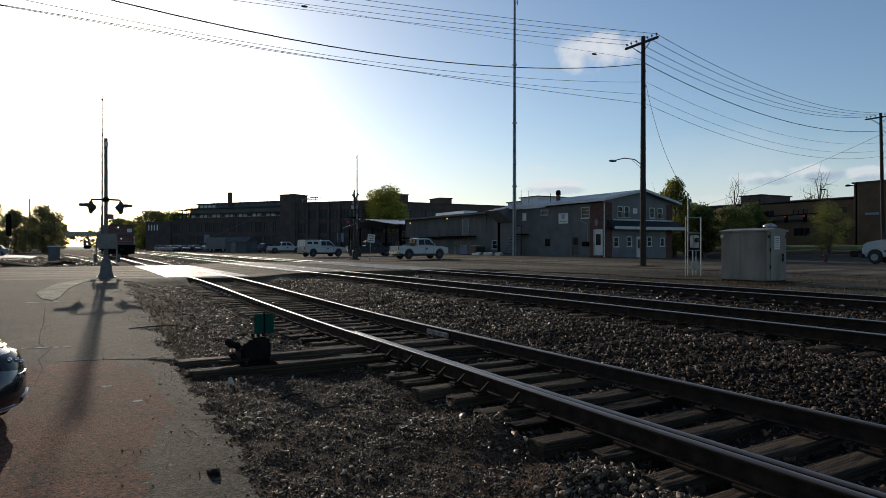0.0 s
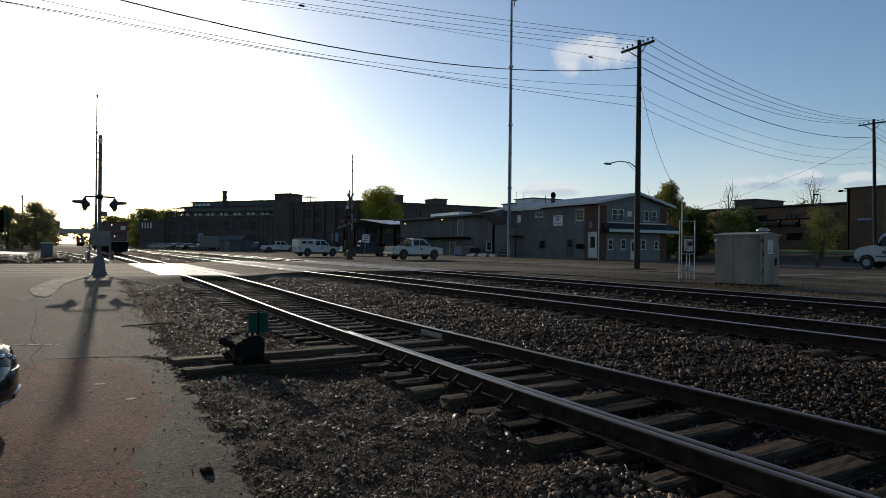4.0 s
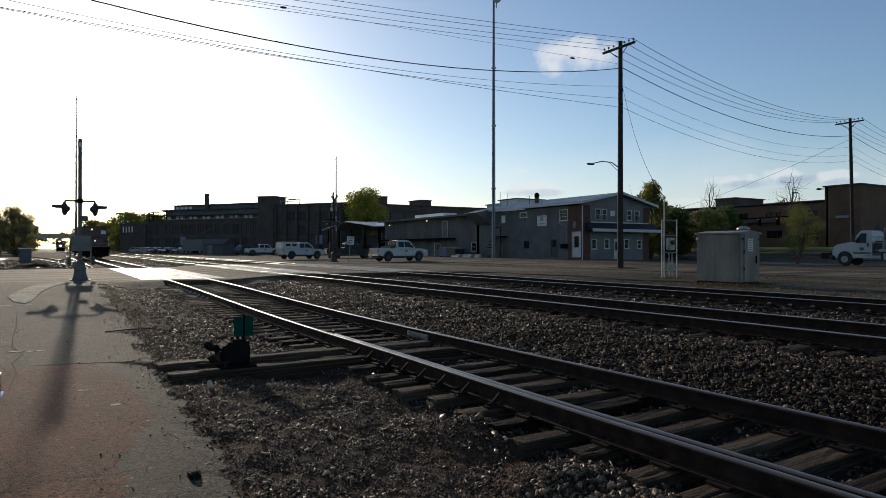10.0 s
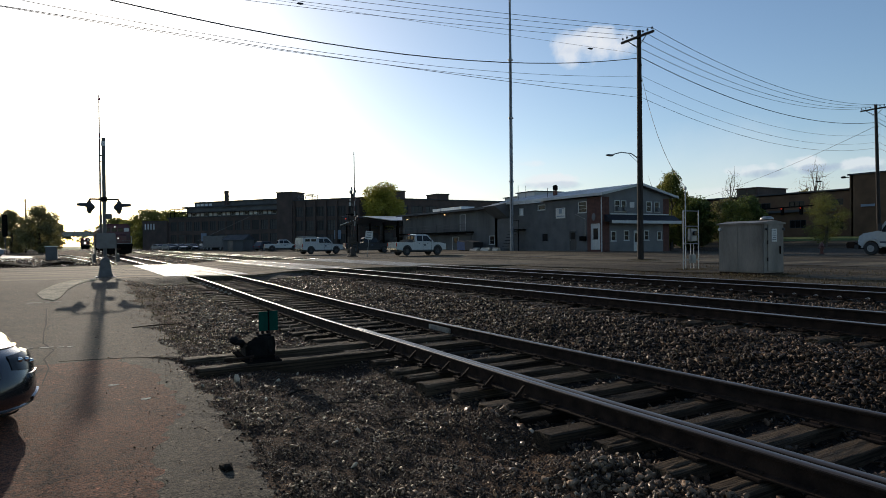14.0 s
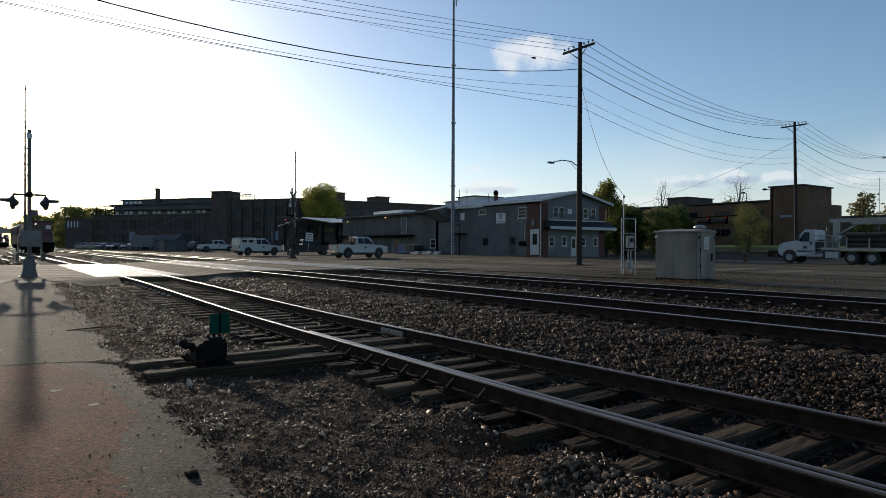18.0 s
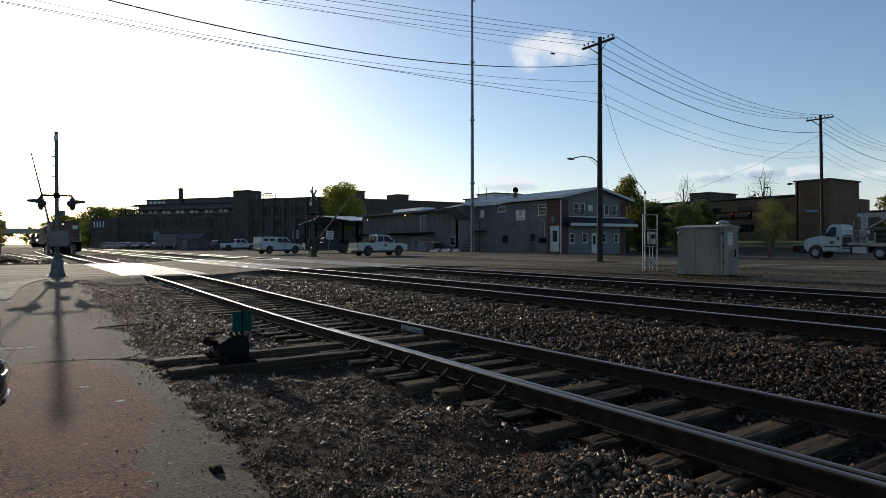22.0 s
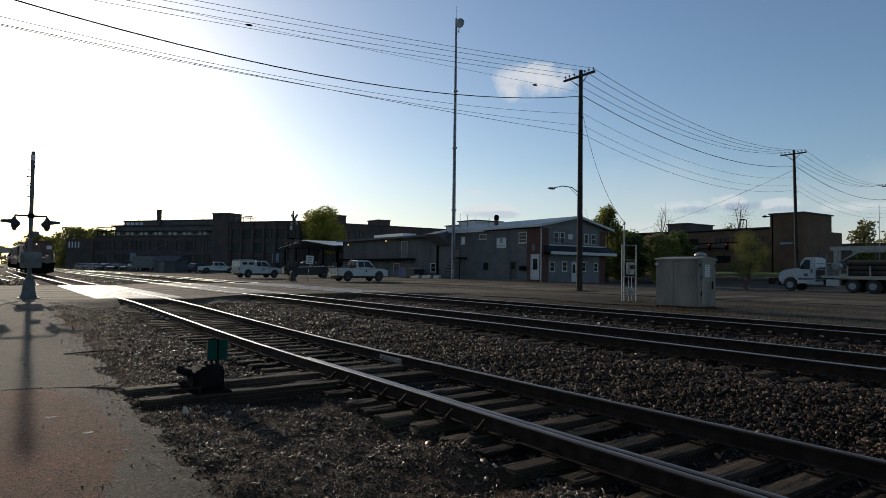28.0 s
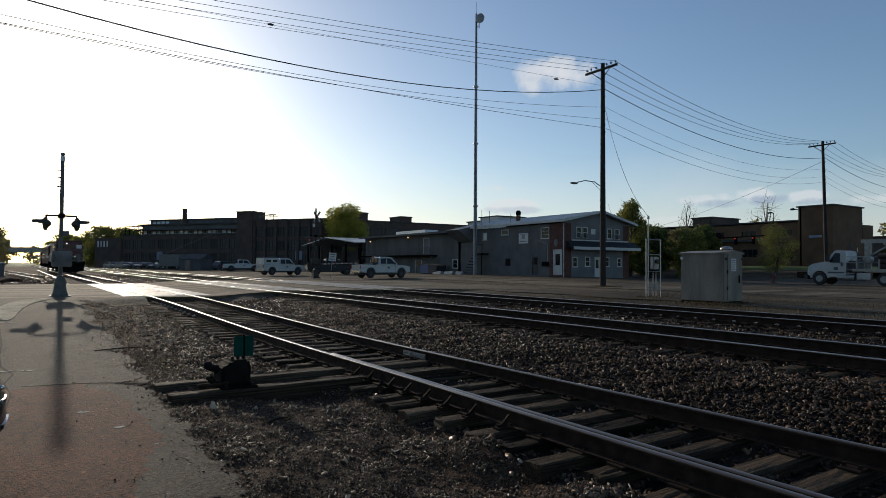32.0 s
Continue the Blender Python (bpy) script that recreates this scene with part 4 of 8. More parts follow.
def fine_grit(name, n, u0, u1, y0, y1, r0, r1, material, label, power):
    """Dense small chips: four-sided splinters pressed into the dirt."""
    g = np.random.default_rng(77)
    y = y0 + (y1 - y0) * g.random(n) ** power
    u = u0 + (u1 - u0) * g.random(n)
    x = u + track_dx(y)
    r = r0 + (r1 - r0) * g.random(n) ** 2.5
    a = g.random(n) * 6.2832
    c, s = np.cos(a), np.sin(a)
    ring = np.array([(-1, -0.45), (1, -0.35), (0.8, 0.5), (-0.7, 0.4)])[None] * (0.6 + 0.7 * g.random((n, 4, 2))) * (r / 2)[:, None, None]
    low = np.stack([ring[..., 0] * c[:, None] - ring[..., 1] * s[:, None], ring[..., 0] * s[:, None] + ring[..., 1] * c[:, None], np.zeros((n, 4)) - 0.002], 2)
    top = np.concatenate([(g.random((n, 1, 2)) - 0.5) * r[:, None, None] * 0.7, (r * (0.25 + 0.4 * g.random(n)))[:, None, None]], 2)
    v = np.concatenate([low, top], 1) + np.stack([x, y, height(x, y)], 1)[:, None]
    t = np.array([(0, 1, 4), (1, 2, 4), (2, 3, 4), (3, 0, 4)])[None] + 5 * np.arange(n)[:, None, None]
    return tagged(new(name, sheet_np(name, v.reshape(-1, 3), t.reshape(-1, 3), material)), label, "gravel", kind="stuff")


fine_grit("fine_grit", 100000, 0.92, 3.4, 2.0, 12.5, 0.006, 0.03, M["grit_mix"], "fine brown grit covering the dirt shoulder", 1.4)


def surface(x, y):
    """Top of the ground or of the drive where it lies above."""
    e = np.array([edge_drive(v) for v in y])
    on = pave_z(x, y) + 0.022 - 0.03 * smooth(0.3, 0.0, e - x)
    return np.where(x < e, np.maximum(on, height(x, y)), height(x, y))


stones("ballast_between", 36000, 5.7, 8.25, 1.5, 26, 0.02, 0.058, M["stone"], "grey-brown crushed stone ballast between the tracks", power=1.35)
stones("ballast_main", 15000, 8.2, 16.6, 2.0, 26, 0.03, 0.075, M["stone"], "grey crushed stone ballast round the main tracks", power=1.2)
stones("pale_ballast", 7000, 5.7, 16.6, 1.5, 26, 0.018, 0.05, M["pale_stone"], "paler stones among the ballast", lift=0.45, power=1.3)
stones("ballast_near", 9000, 3.2, 5.8, 0.3, 26, 0.02, 0.065, M["stone"], "dark crushed stone between the worn ties", lift=0.1, power=1.3)
stones("shoulder_gravel", 24000, 0.98, 3.3, 1.5, 13.5, 0.005, 0.023, M["stone"], "small gravel and chips on the dirt shoulder", lift=0.25, power=1.4)
stones("shoulder_flakes", 8000, 0.95, 3.3, 2.0, 16, 0.008, 0.045, M["flake"], "fine pale flakes strewn over the dirt shoulder", lift=0.3, flat=0.22, power=1.5, keep=lambda x, y, u: rough(x, y, 2.6, 1.0) + 0.5 * rough(x, y, 7.0, 2.0) > -0.12)
stones("shoulder_ballast", 2600, 2.2, 3.45, 1.2, 3.45, 0.015, 0.06, M["pale_stone"], "loose pale ballast spilled beside the tie ends", lift=0.25, keep=lambda x, y, u: (u > 2.2 + 0.55 * (y - 2.6) + 0.2 * np.sin(y * 9)) & (y > 1.45 + 0.2 * np.sin(x * 7) + 0.15 * np.sin(x * 61 + y * 37)) & (x > 2.35 + 0.12 * np.sin(y * 8)))
stones("mound_stones", 1600, 2.5, 3.6, 3.2, 7.5, 0.012, 0.05, M["pale_stone"], "stones heaped round the tie ends", lift=0.3, keep=lambda x, y, u: rough(x, y, 4.0, 0.3) > 0.1)
stones("drive_edge_chips", 4500, 0.1, 1.35, 2.0, 24, 0.004, 0.02, M["stone"], "fine chips scattered along the asphalt edge", lift=0.4, power=1.2, base=surface, keep=lambda x, y, u: np.sin(x * 377 + y * 913) * 0.5 + 0.5 < 0.04 + 0.96 * smooth(0.6, 1.15, u))
stones("seam_dirt", 2600, 0.55, 1.25, 9.2, 10.2, 0.004, 0.02, M["stone"], "dark grit washed over the seam of the drive", lift=0.35, base=surface, keep=lambda x, y, u: ((x - 1.0) / 0.38) ** 2 + ((y - 9.62 + 0.25 * (x - 0.9)) / 0.2) ** 2 < 0.5 + 0.8 * np.abs(np.sin(x * 377 + y * 913)))
stones("drive_flakes", 1200, -1.6, 0.9, 2.5, 22, 0.003, 0.013, M["flake"], "tiny pale chips lying on the drive", lift=0.4, flat=0.3, power=1.1, base=surface)
stones("shoulder_stone_far", 14000, 0.9, 3.6, 9.4, 26, 0.012, 0.05, M["stone"], "loose stone on the slope up to the crossing", lift=0.3, keep=lambda x, y, u: u > 1.75 + 0.5 * rough(x, y, 1.3, 0.5) + 0.3 * np.sin(x * 411 + y * 733))
stones("slope_flakes", 4200, 0.9, 3.4, 9.5, 26, 0.012, 0.04, M["flake"], "pale chips on the slope up to the crossing", lift=0.3, flat=0.2)
stones("shoulder_behind", 5000, 0.95, 3.4, -5, 2.2, 0.008, 0.03, M["stone"], "small gravel on the dirt shoulder", lift=0.25)
stones("ballast_behind", 7000, 3.2, 9.0, -6, 1.8, 0.03, 0.075, M["stone"], "dark crushed stone round the ties", lift=0.2)
stones("ballast_beyond", 5000, -9.0, 2.6, 45.5, 85, 0.05, 0.16, M["stone"], "stony ground beyond the crossing", lift=0.3, power=1.2)
stones("ballast_past_crossing", 4000, 6, 16, 45.5, 85, 0.05, 0.12, M["stone"], "ballast past the crossing", lift=0.3, power=1.2)
stones("wood_chips", 1500, 0.9, 6.0, 2.0, 14, 0.015, 0.065, M["paper"], "pale splinters and chips on the gravel", lift=0.35, flat=0.12, power=1.2, keep=lambda x, y, u: (np.sin(x * 37.7 + y * 91.3) > 0.4))

# ---- switch stand ----
def switch_stand():
    t = thing("switch_stand", "low black switch stand with green target vanes on timber blocks", "switch stand", pose(1.86, 8.72, 0.045) @ Matrix.Diagonal((0.9, 1, 1.18, 1)))
    bm = bm_new()
    box(bm, (0, 0, 0.02), (0.5, 0.95, 0.03), 0.006)
    part("base_plate", bm, M["black"], t)
    bm = bm_new()
    prism(bm, [(-0.2, 0.03), (0.23, 0.03), (0.23, 0.24), (0.19, 0.29), (-0.04, 0.29), (-0.07, 0.25), (-0.13, 0.25), (-0.2, 0.19)], -0.2, 0.2)
    bmesh.ops.bevel(bm, geom=list(bm.edges), offset=0.025, segments=2, affect="EDGES")
    for x, y, z, r in ((-0.14, -0.2, 0.1, 0.03), (0.14, -0.2, 0.1, 0.03), (0.21, -0.05, 0.2, 0.04), (-0.19, 0.05, 0.17, 0.05)):
        bmesh.ops.create_uvsphere(bm, u_segments=10, v_segments=6, radius=r, matrix=Matrix.Translation((x, y, z)))
    part("housing", bm, M["iron"], t, "lumpy black cast-iron housing", smooth=True)
    for x in (-0.0, 0.08, 0.16):
        bm = bm_new()
        tube(bm, (x, -0.05, 0.285), (x, -0.05, 0.32), 0.026, n=6)
        part("housing_bolt", bm, M["rust"], t)
    bm = bm_new()
    tube(bm, (-0.2, -0.05, 0.2), (-0.34, -0.08, 0.22), 0.035, n=10)
    lathe(bm, [(0.02, -0.04), (0.055, -0.02), (0.06, 0.02), (0.03, 0.05)], 10, m=Matrix.Translation((-0.35, -0.08, 0.24)))
    part("weight", bm, M["iron"], t, "round black weight on the side", smooth=True)
    bm = bm_new()
    tube(bm, (-0.1, -0.24, 0.06), (-0.5, -0.3, 0.05), 0.018, n=8)
    box(bm, (-0.46, -0.3, 0.06), (0.16, 0.04, 0.04), 0.01)
    part("hand_lever", bm, M["rust"], t, "steel throw lever lying down")
    bm = bm_new()
    tube(bm, (0.18, 0, 0.28), (0.18, 0, 0.55), 0.018, n=8)
    part("spindle", bm, M["black"], t)
    for s in (-1, 1):
        bm = bm_new()
        box(bm, (0.18 + s * 0.08, 0.012 * s, 0.425), (0.135, 0.006, 0.23), 0.002, Matrix.Identity(3))
        part("target_vane", bm, M["green"], t, "green reflective target plate")
    for k, (x, y) in enumerate(((-0.18, -0.42), (0.18, -0.42), (-0.18, 0.42), (0.18, 0.42))):
        bm = bm_new()
        tube(bm, (x, y, 0.03), (x, y, 0.065), 0.022, n=6)
        part("bolt", bm, M["rust"], t)


switch_stand()


# ---- crossing signals with gates ----
def gate_signal(label, m, mast_top, lamp_z, box_z, arm_len, lit, steel="mastgrey", motor="boxgrey", buck_z=0):
    t = thing("crossing_signal", label, "crossing signal", m, group="crossing signals")
    bm = bm_new()
    lathe(bm, [(0.5, 0), (0.5, 0.05), (0.36, 0.08), (0.3, 0.3), (0.24, 0.7), (0.12, 0.82)], 4, m=pose(0, 0, 0, 0, 0, 45))
    part("pedestal", bm, M[steel], t, "flared cast base of the mast")
    for x, y in ((-0.25, -0.25), (0.25, -0.25), (-0.25, 0.25), (0.25, 0.25)):
        bm = bm_new()
        tube(bm, (x, y, 0.05), (x, y, 0.13), 0.025, n=6)
        part("anchor_bolt", bm, M[steel], t)
    bm = bm_new()
    tube(bm, (0, 0, 0.5), (0, 0, mast_top), 0.075, 0.065, 14)
    part("mast", bm, M[steel], t, smooth=True)
    bm = bm_new()
    tube(bm, (0, 0, mast_top - 0.32), (0, 0, mast_top - 0.14), 0.08, n=14)
    part("band", bm, M["white"], t, "white reflective band near the top")
    for z in (0.35, 0.6, 0.95, 1.35):
        bm = bm_new()
        tube(bm, (-0.06, 0, mast_top - z - 0.35), (-0.17, 0, mast_top - z - 0.35), 0.018, n=6)
        part("step_bolt", bm, M["black"], t)
    bm = bm_new()
    tube(bm, (-0.5, 0, lamp_z + 0.31), (0.5, 0, lamp_z + 0.31), 0.035, n=8)
    tube(bm, (0, 0, lamp_z + 0.22), (0, 0, lamp_z + 0.4), 0.11, n=12)
    for s in (-1, 1):
        tube(bm, (s * 0.5, 0, lamp_z + 0.33), (s * 0.5, 0, lamp_z + 0.1), 0.03, n=8)
    part("lamp_arm", bm, M["black"], t)
    for s in (-1, 1):
        bm = bm_new()
        d = 0.14
        lathe(bm, [(0.06, -0.17), (0.13, -0.10), (0.17, -0.03), (0.265, 0.0), (0.265, 0.03), (0.17, 0.05)], 18, axis="x", m=Matrix.Translation((s * 0.5, 0, lamp_z)) @ pose(0, 0, 0, 0, 0, 0 if s > 0 else 180) @ pose(0, 0, 0, 0, 0, 20 * s))
        lp = part("lamp_head", bm, M["plastic"], t, "round black signal head with hood", smooth=True)
        bm = bm_new()
        pts, n = [], 9
        a0 = [math.pi * k / (n - 1) for k in range(n)]
        for r in (0.17, 0.155):
            for x in (0.03, 0.44):
                pts.append([bm.verts.new((x, r * math.cos(a), r * math.sin(a) * (1 if x < 0.1 else 0.55) + (0 if x < 0.1 else 0.05))) for a in a0])
        for k in range(n - 1):
            bm.faces.new((pts[0][k], pts[0][k + 1], pts[1][k + 1], pts[1][k])), bm.faces.new((pts[2][k], pts[3][k], pts[3][k + 1], pts[2][k + 1]))
            bm.faces.new((pts[1][k], pts[1][k + 1], pts[3][k + 1], pts[3][k]))
        bmesh.ops.transform(bm, matrix=Matrix.Translation((s * 0.5, 0, lamp_z)) @ pose(0, 0, 0, 0, 0, 0 if s > 0 else 180), verts=bm.verts)
        part("hood", bm, M["plastic"], lp)
        bm = bm_new()
        lathe(bm, [(0.1, -0.005), (0.1, 0.01), (0.05, 0.03)], 14, axis="x", m=Matrix.Translation((s * 0.54, 0, lamp_z)) @ pose(0, 0, 0, 0, 0, 0 if s > 0 else 180))
        part("lens", bm, M["redlamp"] if (lit and s == lit) else M["tail"], lp, "red signal lens")
    bm = bm_new()
    box(bm, (0.04, 0.06, box_z), (0.68, 0.36, 0.6), 0.03)
    part("gate_mechanism", bm, M[motor], t, "grey steel gate motor box", smooth=True)
    bm = bm_new()
    box(bm, (0.15, 0, lamp_z - 0.36), (0.24, 0.22, 0.2), 0.015)
    part("junction_box", bm, M[steel], t, "small grey junction box")
    if buck_z:
        bk = []
        for r in (45, -45):
            bm = bm_new()
            box(bm, (0, 0, 0), (0.02, 0.2, 1.15), 0.003)
            bmesh.ops.transform(bm, matrix=pose(-0.11 - 0.012 * (r > 0), 0.0, buck_z, 0, 0, 0) @ pose(0, 0, 0, r, 0, 0) , verts=bm.verts)
            bmesh.ops.rotate(bm, verts=bm.verts, cent=(0, 0, 0), matrix=Matrix.Rotation(radians(18), 3, "Z"))
            part("crossbuck_board", bm, M["galv"], t, "white crossbuck board seen from behind")
        bm = bm_new()
        box(bm, (0.1, 0, buck_z - 0.72), (0.34, 0.03, 0.3), 0.004)
        part("track_count_sign", bm, M["sign"], t, "small white sign below the crossbuck")
        bm = bm_new()
        tube(bm, (0.28, 0, buck_z - 0.72), (0.28, 0, lamp_z + 0.1), 0.02, n=6)
        part("bracket", bm, M[steel], t)
    # the swinging arm, upright in its own space, with its counterweights below the pivot
    bm = bm_new()
    tube(bm, (-0.35, 0, 0), (0.42, 0, 0), 0.05, n=10)
    box(bm, (-0.13, 0, 0.5), (0.09, 0.07, 1.0), 0.01)
    arm = part("gate_arm", bm, M[steel], t, "long thin red and white gate arm with counterweights")
    n = int((arm_len - 0.9) / 0.4)
    for k in range(n):
        bm = bm_new()
        w = (0.075 if arm_len < 6 else 0.10) - 0.04 * k / n
        box(bm, (-0.13, 0, 0.95 + (k + 0.5) * (arm_len - 0.9) / n), (w * 0.8, w * 1.25, (arm_len - 0.9) / n), 0.006)
        part("stripe", bm, M["arm_white"] if k % 2 else M["arm_red"], arm)
    for f in (0.45, 0.72, 0.97):
        bm = bm_new()
        lathe(bm, [(0.02, 0), (0.035, 0.02), (0.035, 0.08), (0.02, 0.09)], 10, m=Matrix.Translation((-0.13, -0.06, arm_len * f)))
        part("arm_lamp", bm, M["tail"], arm, "small red lamp on the arm")
    for s in (-0.34, 0.4):
        bm = bm_new()
        box(bm, (s, 0, -0.45), (0.05, 0.12, 0.9), 0.012)
        part("counterweight_arm", bm, M[steel], arm)
        bm = bm_new()
        box(bm, (s + (0.05 if s > 0 else -0.05), 0, -0.72), (0.12, 0.3, 0.34), 0.02)
        part("counterweight", bm, M[steel], arm, "grey steel counterweight")
    return t, arm


near_gate, near_arm = gate_signal("grey mast crossing signal with hooded black lamps beside the near track", pose(0.38, 28.2, 0.345), 5.52, 2.79, 1.46, 5.7, 0)
far_gate, far_arm = gate_signal("crossing signal with crossbuck and lit red lamp beyond the tracks", pose(18.96, 49.68, 0.50, 0, 0, 180), 5.8, 3.2, 1.35, 7.5, 1, "weathered_mast", "weathered_mast", 5.1)

# ---- signal hut, service frame ----
def signal_hut():
    t = thing("signal_hut", "weathered grey steel signal hut on dirt beside the tracks", "equipment hut", pose(19.25, 13.43, 0.40, 0, 0, 1))
    w, d, h = 1.12, 1.62, 1.72
    bm = bm_new()
    box(bm, (0, 0, 0.05), (w - 0.03, d - 0.03, 0.12), 0.01)
    part("skid", bm, M["rust"], t, "dark base frame of the hut")
    bm = bm_new()
    box(bm, (0, 0, 0.1 + (h - 0.1) / 2), (w, d, h - 0.1), 0.025)
    part("body", bm, M["cabinet"], t, smooth=True)
    bm = bm_new()
    prism(bm, [(-w / 2 - 0.05, h - 0.03), (w / 2 + 0.05, h - 0.03), (w / 2 + 0.05, h + 0.02), (0, h + 0.1), (-w / 2 - 0.05, h + 0.02)], -d / 2 - 0.04, d / 2 + 0.04)
    part("roof", bm, M["cabinet"], t, "low pitched steel roof")
    bm = bm_new()
    lathe(bm, [(0.1, 0), (0.1, 0.06), (0.21, 0.08), (0.2, 0.13), (0.1, 0.18), (0.01, 0.19)], 16, m=Matrix.Translation((0.2, -0.45, h + 0.06)))
    part("roof_vent", bm, M["galv"], t, "round mushroom vent on the roof", smooth=True)
    bm = bm_new()
    box(bm, (0.05, -d / 2 - 0.012, 0.92), (0.78, 0.03, 1.5), 0.006)
    dr = part("door", bm, M["cabinet"], t, "flush grey steel door")
    bm = bm_new()
    box(bm, (0.28, -d / 2 - 0.05, 0.85), (0.03, 0.05, 0.26), 0.008)
    part("handle", bm, M["rust"], dr, "rusty door handle")
    bm = bm_new()
    box(bm, (-0.02, -d / 2 - 0.035, 1.33), (0.28, 0.008, 0.42), 0.002)
    sg = part("notice", bm, M["sign"], dr, "white notice with unreadable print")
    bm = bm_new()
    for k in range(5):
        box(bm, (-0.02, -d / 2 - 0.041, 1.47 - k * 0.07), (0.2 - 0.03 * (k % 2), 0.004, 0.022))
    part("print", bm, M["ink"], sg)
    for x in (-0.42, 0.48):
        bm = bm_new()
        tube(bm, (x, -d / 2 - 0.01, 1.53), (x, -d / 2 - 0.06, 1.53), 0.045, n=10)
        part("vent_plug", bm, M["plastic"], t)
    bm = bm_new()
    tube(bm, (-w / 2 - 0.01, d / 2 - 0.08, 1.55), (-w / 2 - 0.07, d / 2 - 0.08, 1.55), 0.05, n=10)
    part("lamp", bm, M["lens"], t, "small round lamp near the roof edge")
    for z in (0.55, 1.1):
        for x in (-0.36, ):
            bm = bm_new()
            tube(bm, (x, -d / 2 - 0.03, z - 0.06), (x, -d / 2 - 0.03, z + 0.06), 0.018, n=6)
            part("hinge", bm, M["rust"], t)
    bm = bm_new()
    box(bm, (-w / 2 - 0.006, 0.1, 0.9), (0.012, 0.02, 1.5))
    part("seam", bm, M["cabinet"], t)


signal_hut()


def service_frame():
    t = thing("meter_frame", "white pipe frame carrying electric meter boxes", "meter stand", pose(20.1, 16.9, 0.44))
    for x, h in ((0, 2.32), (0.88, 2.34), (0.13, 3.15), (0.42, 1.05), (0.6, 1.0)):
        bm = bm_new()
        tube(bm, (x, 0, -0.05), (x, 0, h), 0.019 if h > 1.5 else 0.014, n=8)
        part("post", bm, M["trim"], t, smooth=True)
    for z in (0.38, 1.02, 1.7, 2.3):
        bm = bm_new()
        tube(bm, (0, 0, z), (0.88, 0, z), 0.02, n=8)
        part("rail", bm, M["galv"], t)
    for x, z, s, h in ((0.42, 1.36, 0.36, 0.5), (0.42, 0.42, 0.26, 0.34)):
        bm = bm_new()
        box(bm, (x, -0.08, z), (s, 0.16, h), 0.02)
        part("meter_box", bm, M["galv"], t, "grey steel meter box")
    bm = bm_new()
    lathe(bm, [(0.02, 0), (0.06, 0.02), (0.05, 0.1), (0.01, 0.14)], 10, m=Matrix.Translation((0.13, 0, 3.12)))
    part("weatherhead", bm, M["galv"], t)
    bm = bm_new()
    lathe(bm, [(0.09, 0), (0.09, 0.1), (0.03, 0.13)], 14, axis="y", m=Matrix.Translation((0.42, -0.27, 1.42)))
    part("meter", bm, M["glass"], t, "round glass meter")


service_frame()


# ---- poles and wires ----
def utility_pole(x, y, z0, top, lamp=False, lean=0.0):
    t = thing("utility_pole", "tall dark timber utility pole with one crossarm", "utility pole", pose(x, y, z0, 0, lean, 0), group="utility poles")
    h = top - z0
    bm = bm_new()
    tube(bm, (0, 0, -0.3), (0, 0, h), 0.19, 0.12, 14)
    part("pole", bm, M["pole"], t, smooth=True)
    bm = bm_new()
    box(bm, (-0.16, 0, h - 0.42), (0.11, 2.55, 0.13), 0.01)
    ca = part("crossarm", bm, M["pole"], t)
    for s in (-1, 1):
        bm = bm_new()
        tube(bm, (-0.17, s * 0.75, h - 0.45), (-0.1, 0, h - 1.05), 0.022, n=6)
        part("brace", bm, M["rust"], t)
    for yy in (-1.15, -0.8, -0.45, 0.4, 0.8, 1.15):
        bm = bm_new()
        tube(bm, (-0.16, yy, h - 0.36), (-0.16, yy, h - 0.24), 0.015, n=6)
        lathe(bm, [(0.02, 0), (0.055, 0.01), (0.05, 0.05), (0.06, 0.07), (0.03, 0.12)], 8, m=Matrix.Translation((-0.16, yy, h - 0.26)))
        part("insulator", bm, M["glassins"], ca, "small dark insulator")
    for k, z in enumerate((h - 2.1, h - 3.0, h - 3.8, h - 4.25)):
        bm = bm_new()
        box(bm, (-0.05, -0.17, z), (0.08, 0.12, 0.1), 0.01)
        part("cable_clamp", bm, M["rust"], t)
    if lamp:
        bm = bm_new()
        pts = [Vector((-0.1, 0, 6.0)), Vector((-0.7, 0, 6.28)), Vector((-1.5, 0, 6.3)), Vector((-2.25, 0, 6.12))]
        for p, q in zip(pts, pts[1:]):
            tube(bm, p, q, 0.03, n=8)
        tube(bm, (-0.1, 0, 5.75), (-0.9, 0, 6.25), 0.015, n=6)
        la = part("lamp_bracket", bm, M["galv"], t)
        bm = bm_new()
        lathe(bm, [(0.03, -0.3), (0.1, -0.2), (0.13, 0), (0.1, 0.2), (0.03, 0.25)], 12, axis="x", m=Matrix.Translation((-2.4, 0, 6.08)) @ Matrix.Diagonal((1, 1, 0.55, 1)))
        part("lamp_head", bm, M["galv"], la, "grey cobra-head street lamp", smooth=True)
    return t


P1, P2 = (28.45, 27.0), (64.4, 31.9)
utility_pole(*P1, 0.45, 14.05, lamp=True)
utility_pole(P2[0] + 0.58, P2[1], 0.7, 14.15, lean=-2.5)
utility_pole(-23.4, 19.7, 0.0, 13.8)
utility_pole(-26.0, 36.3, 0.2, 15.3)
utility_pole(-12.7, 167.0, 0.2, 12.2)
utility_pole(-10.6, 190.0, 0.2, 11.0)
utility_pole(101.0, 36.5, 1.0, 14.6)


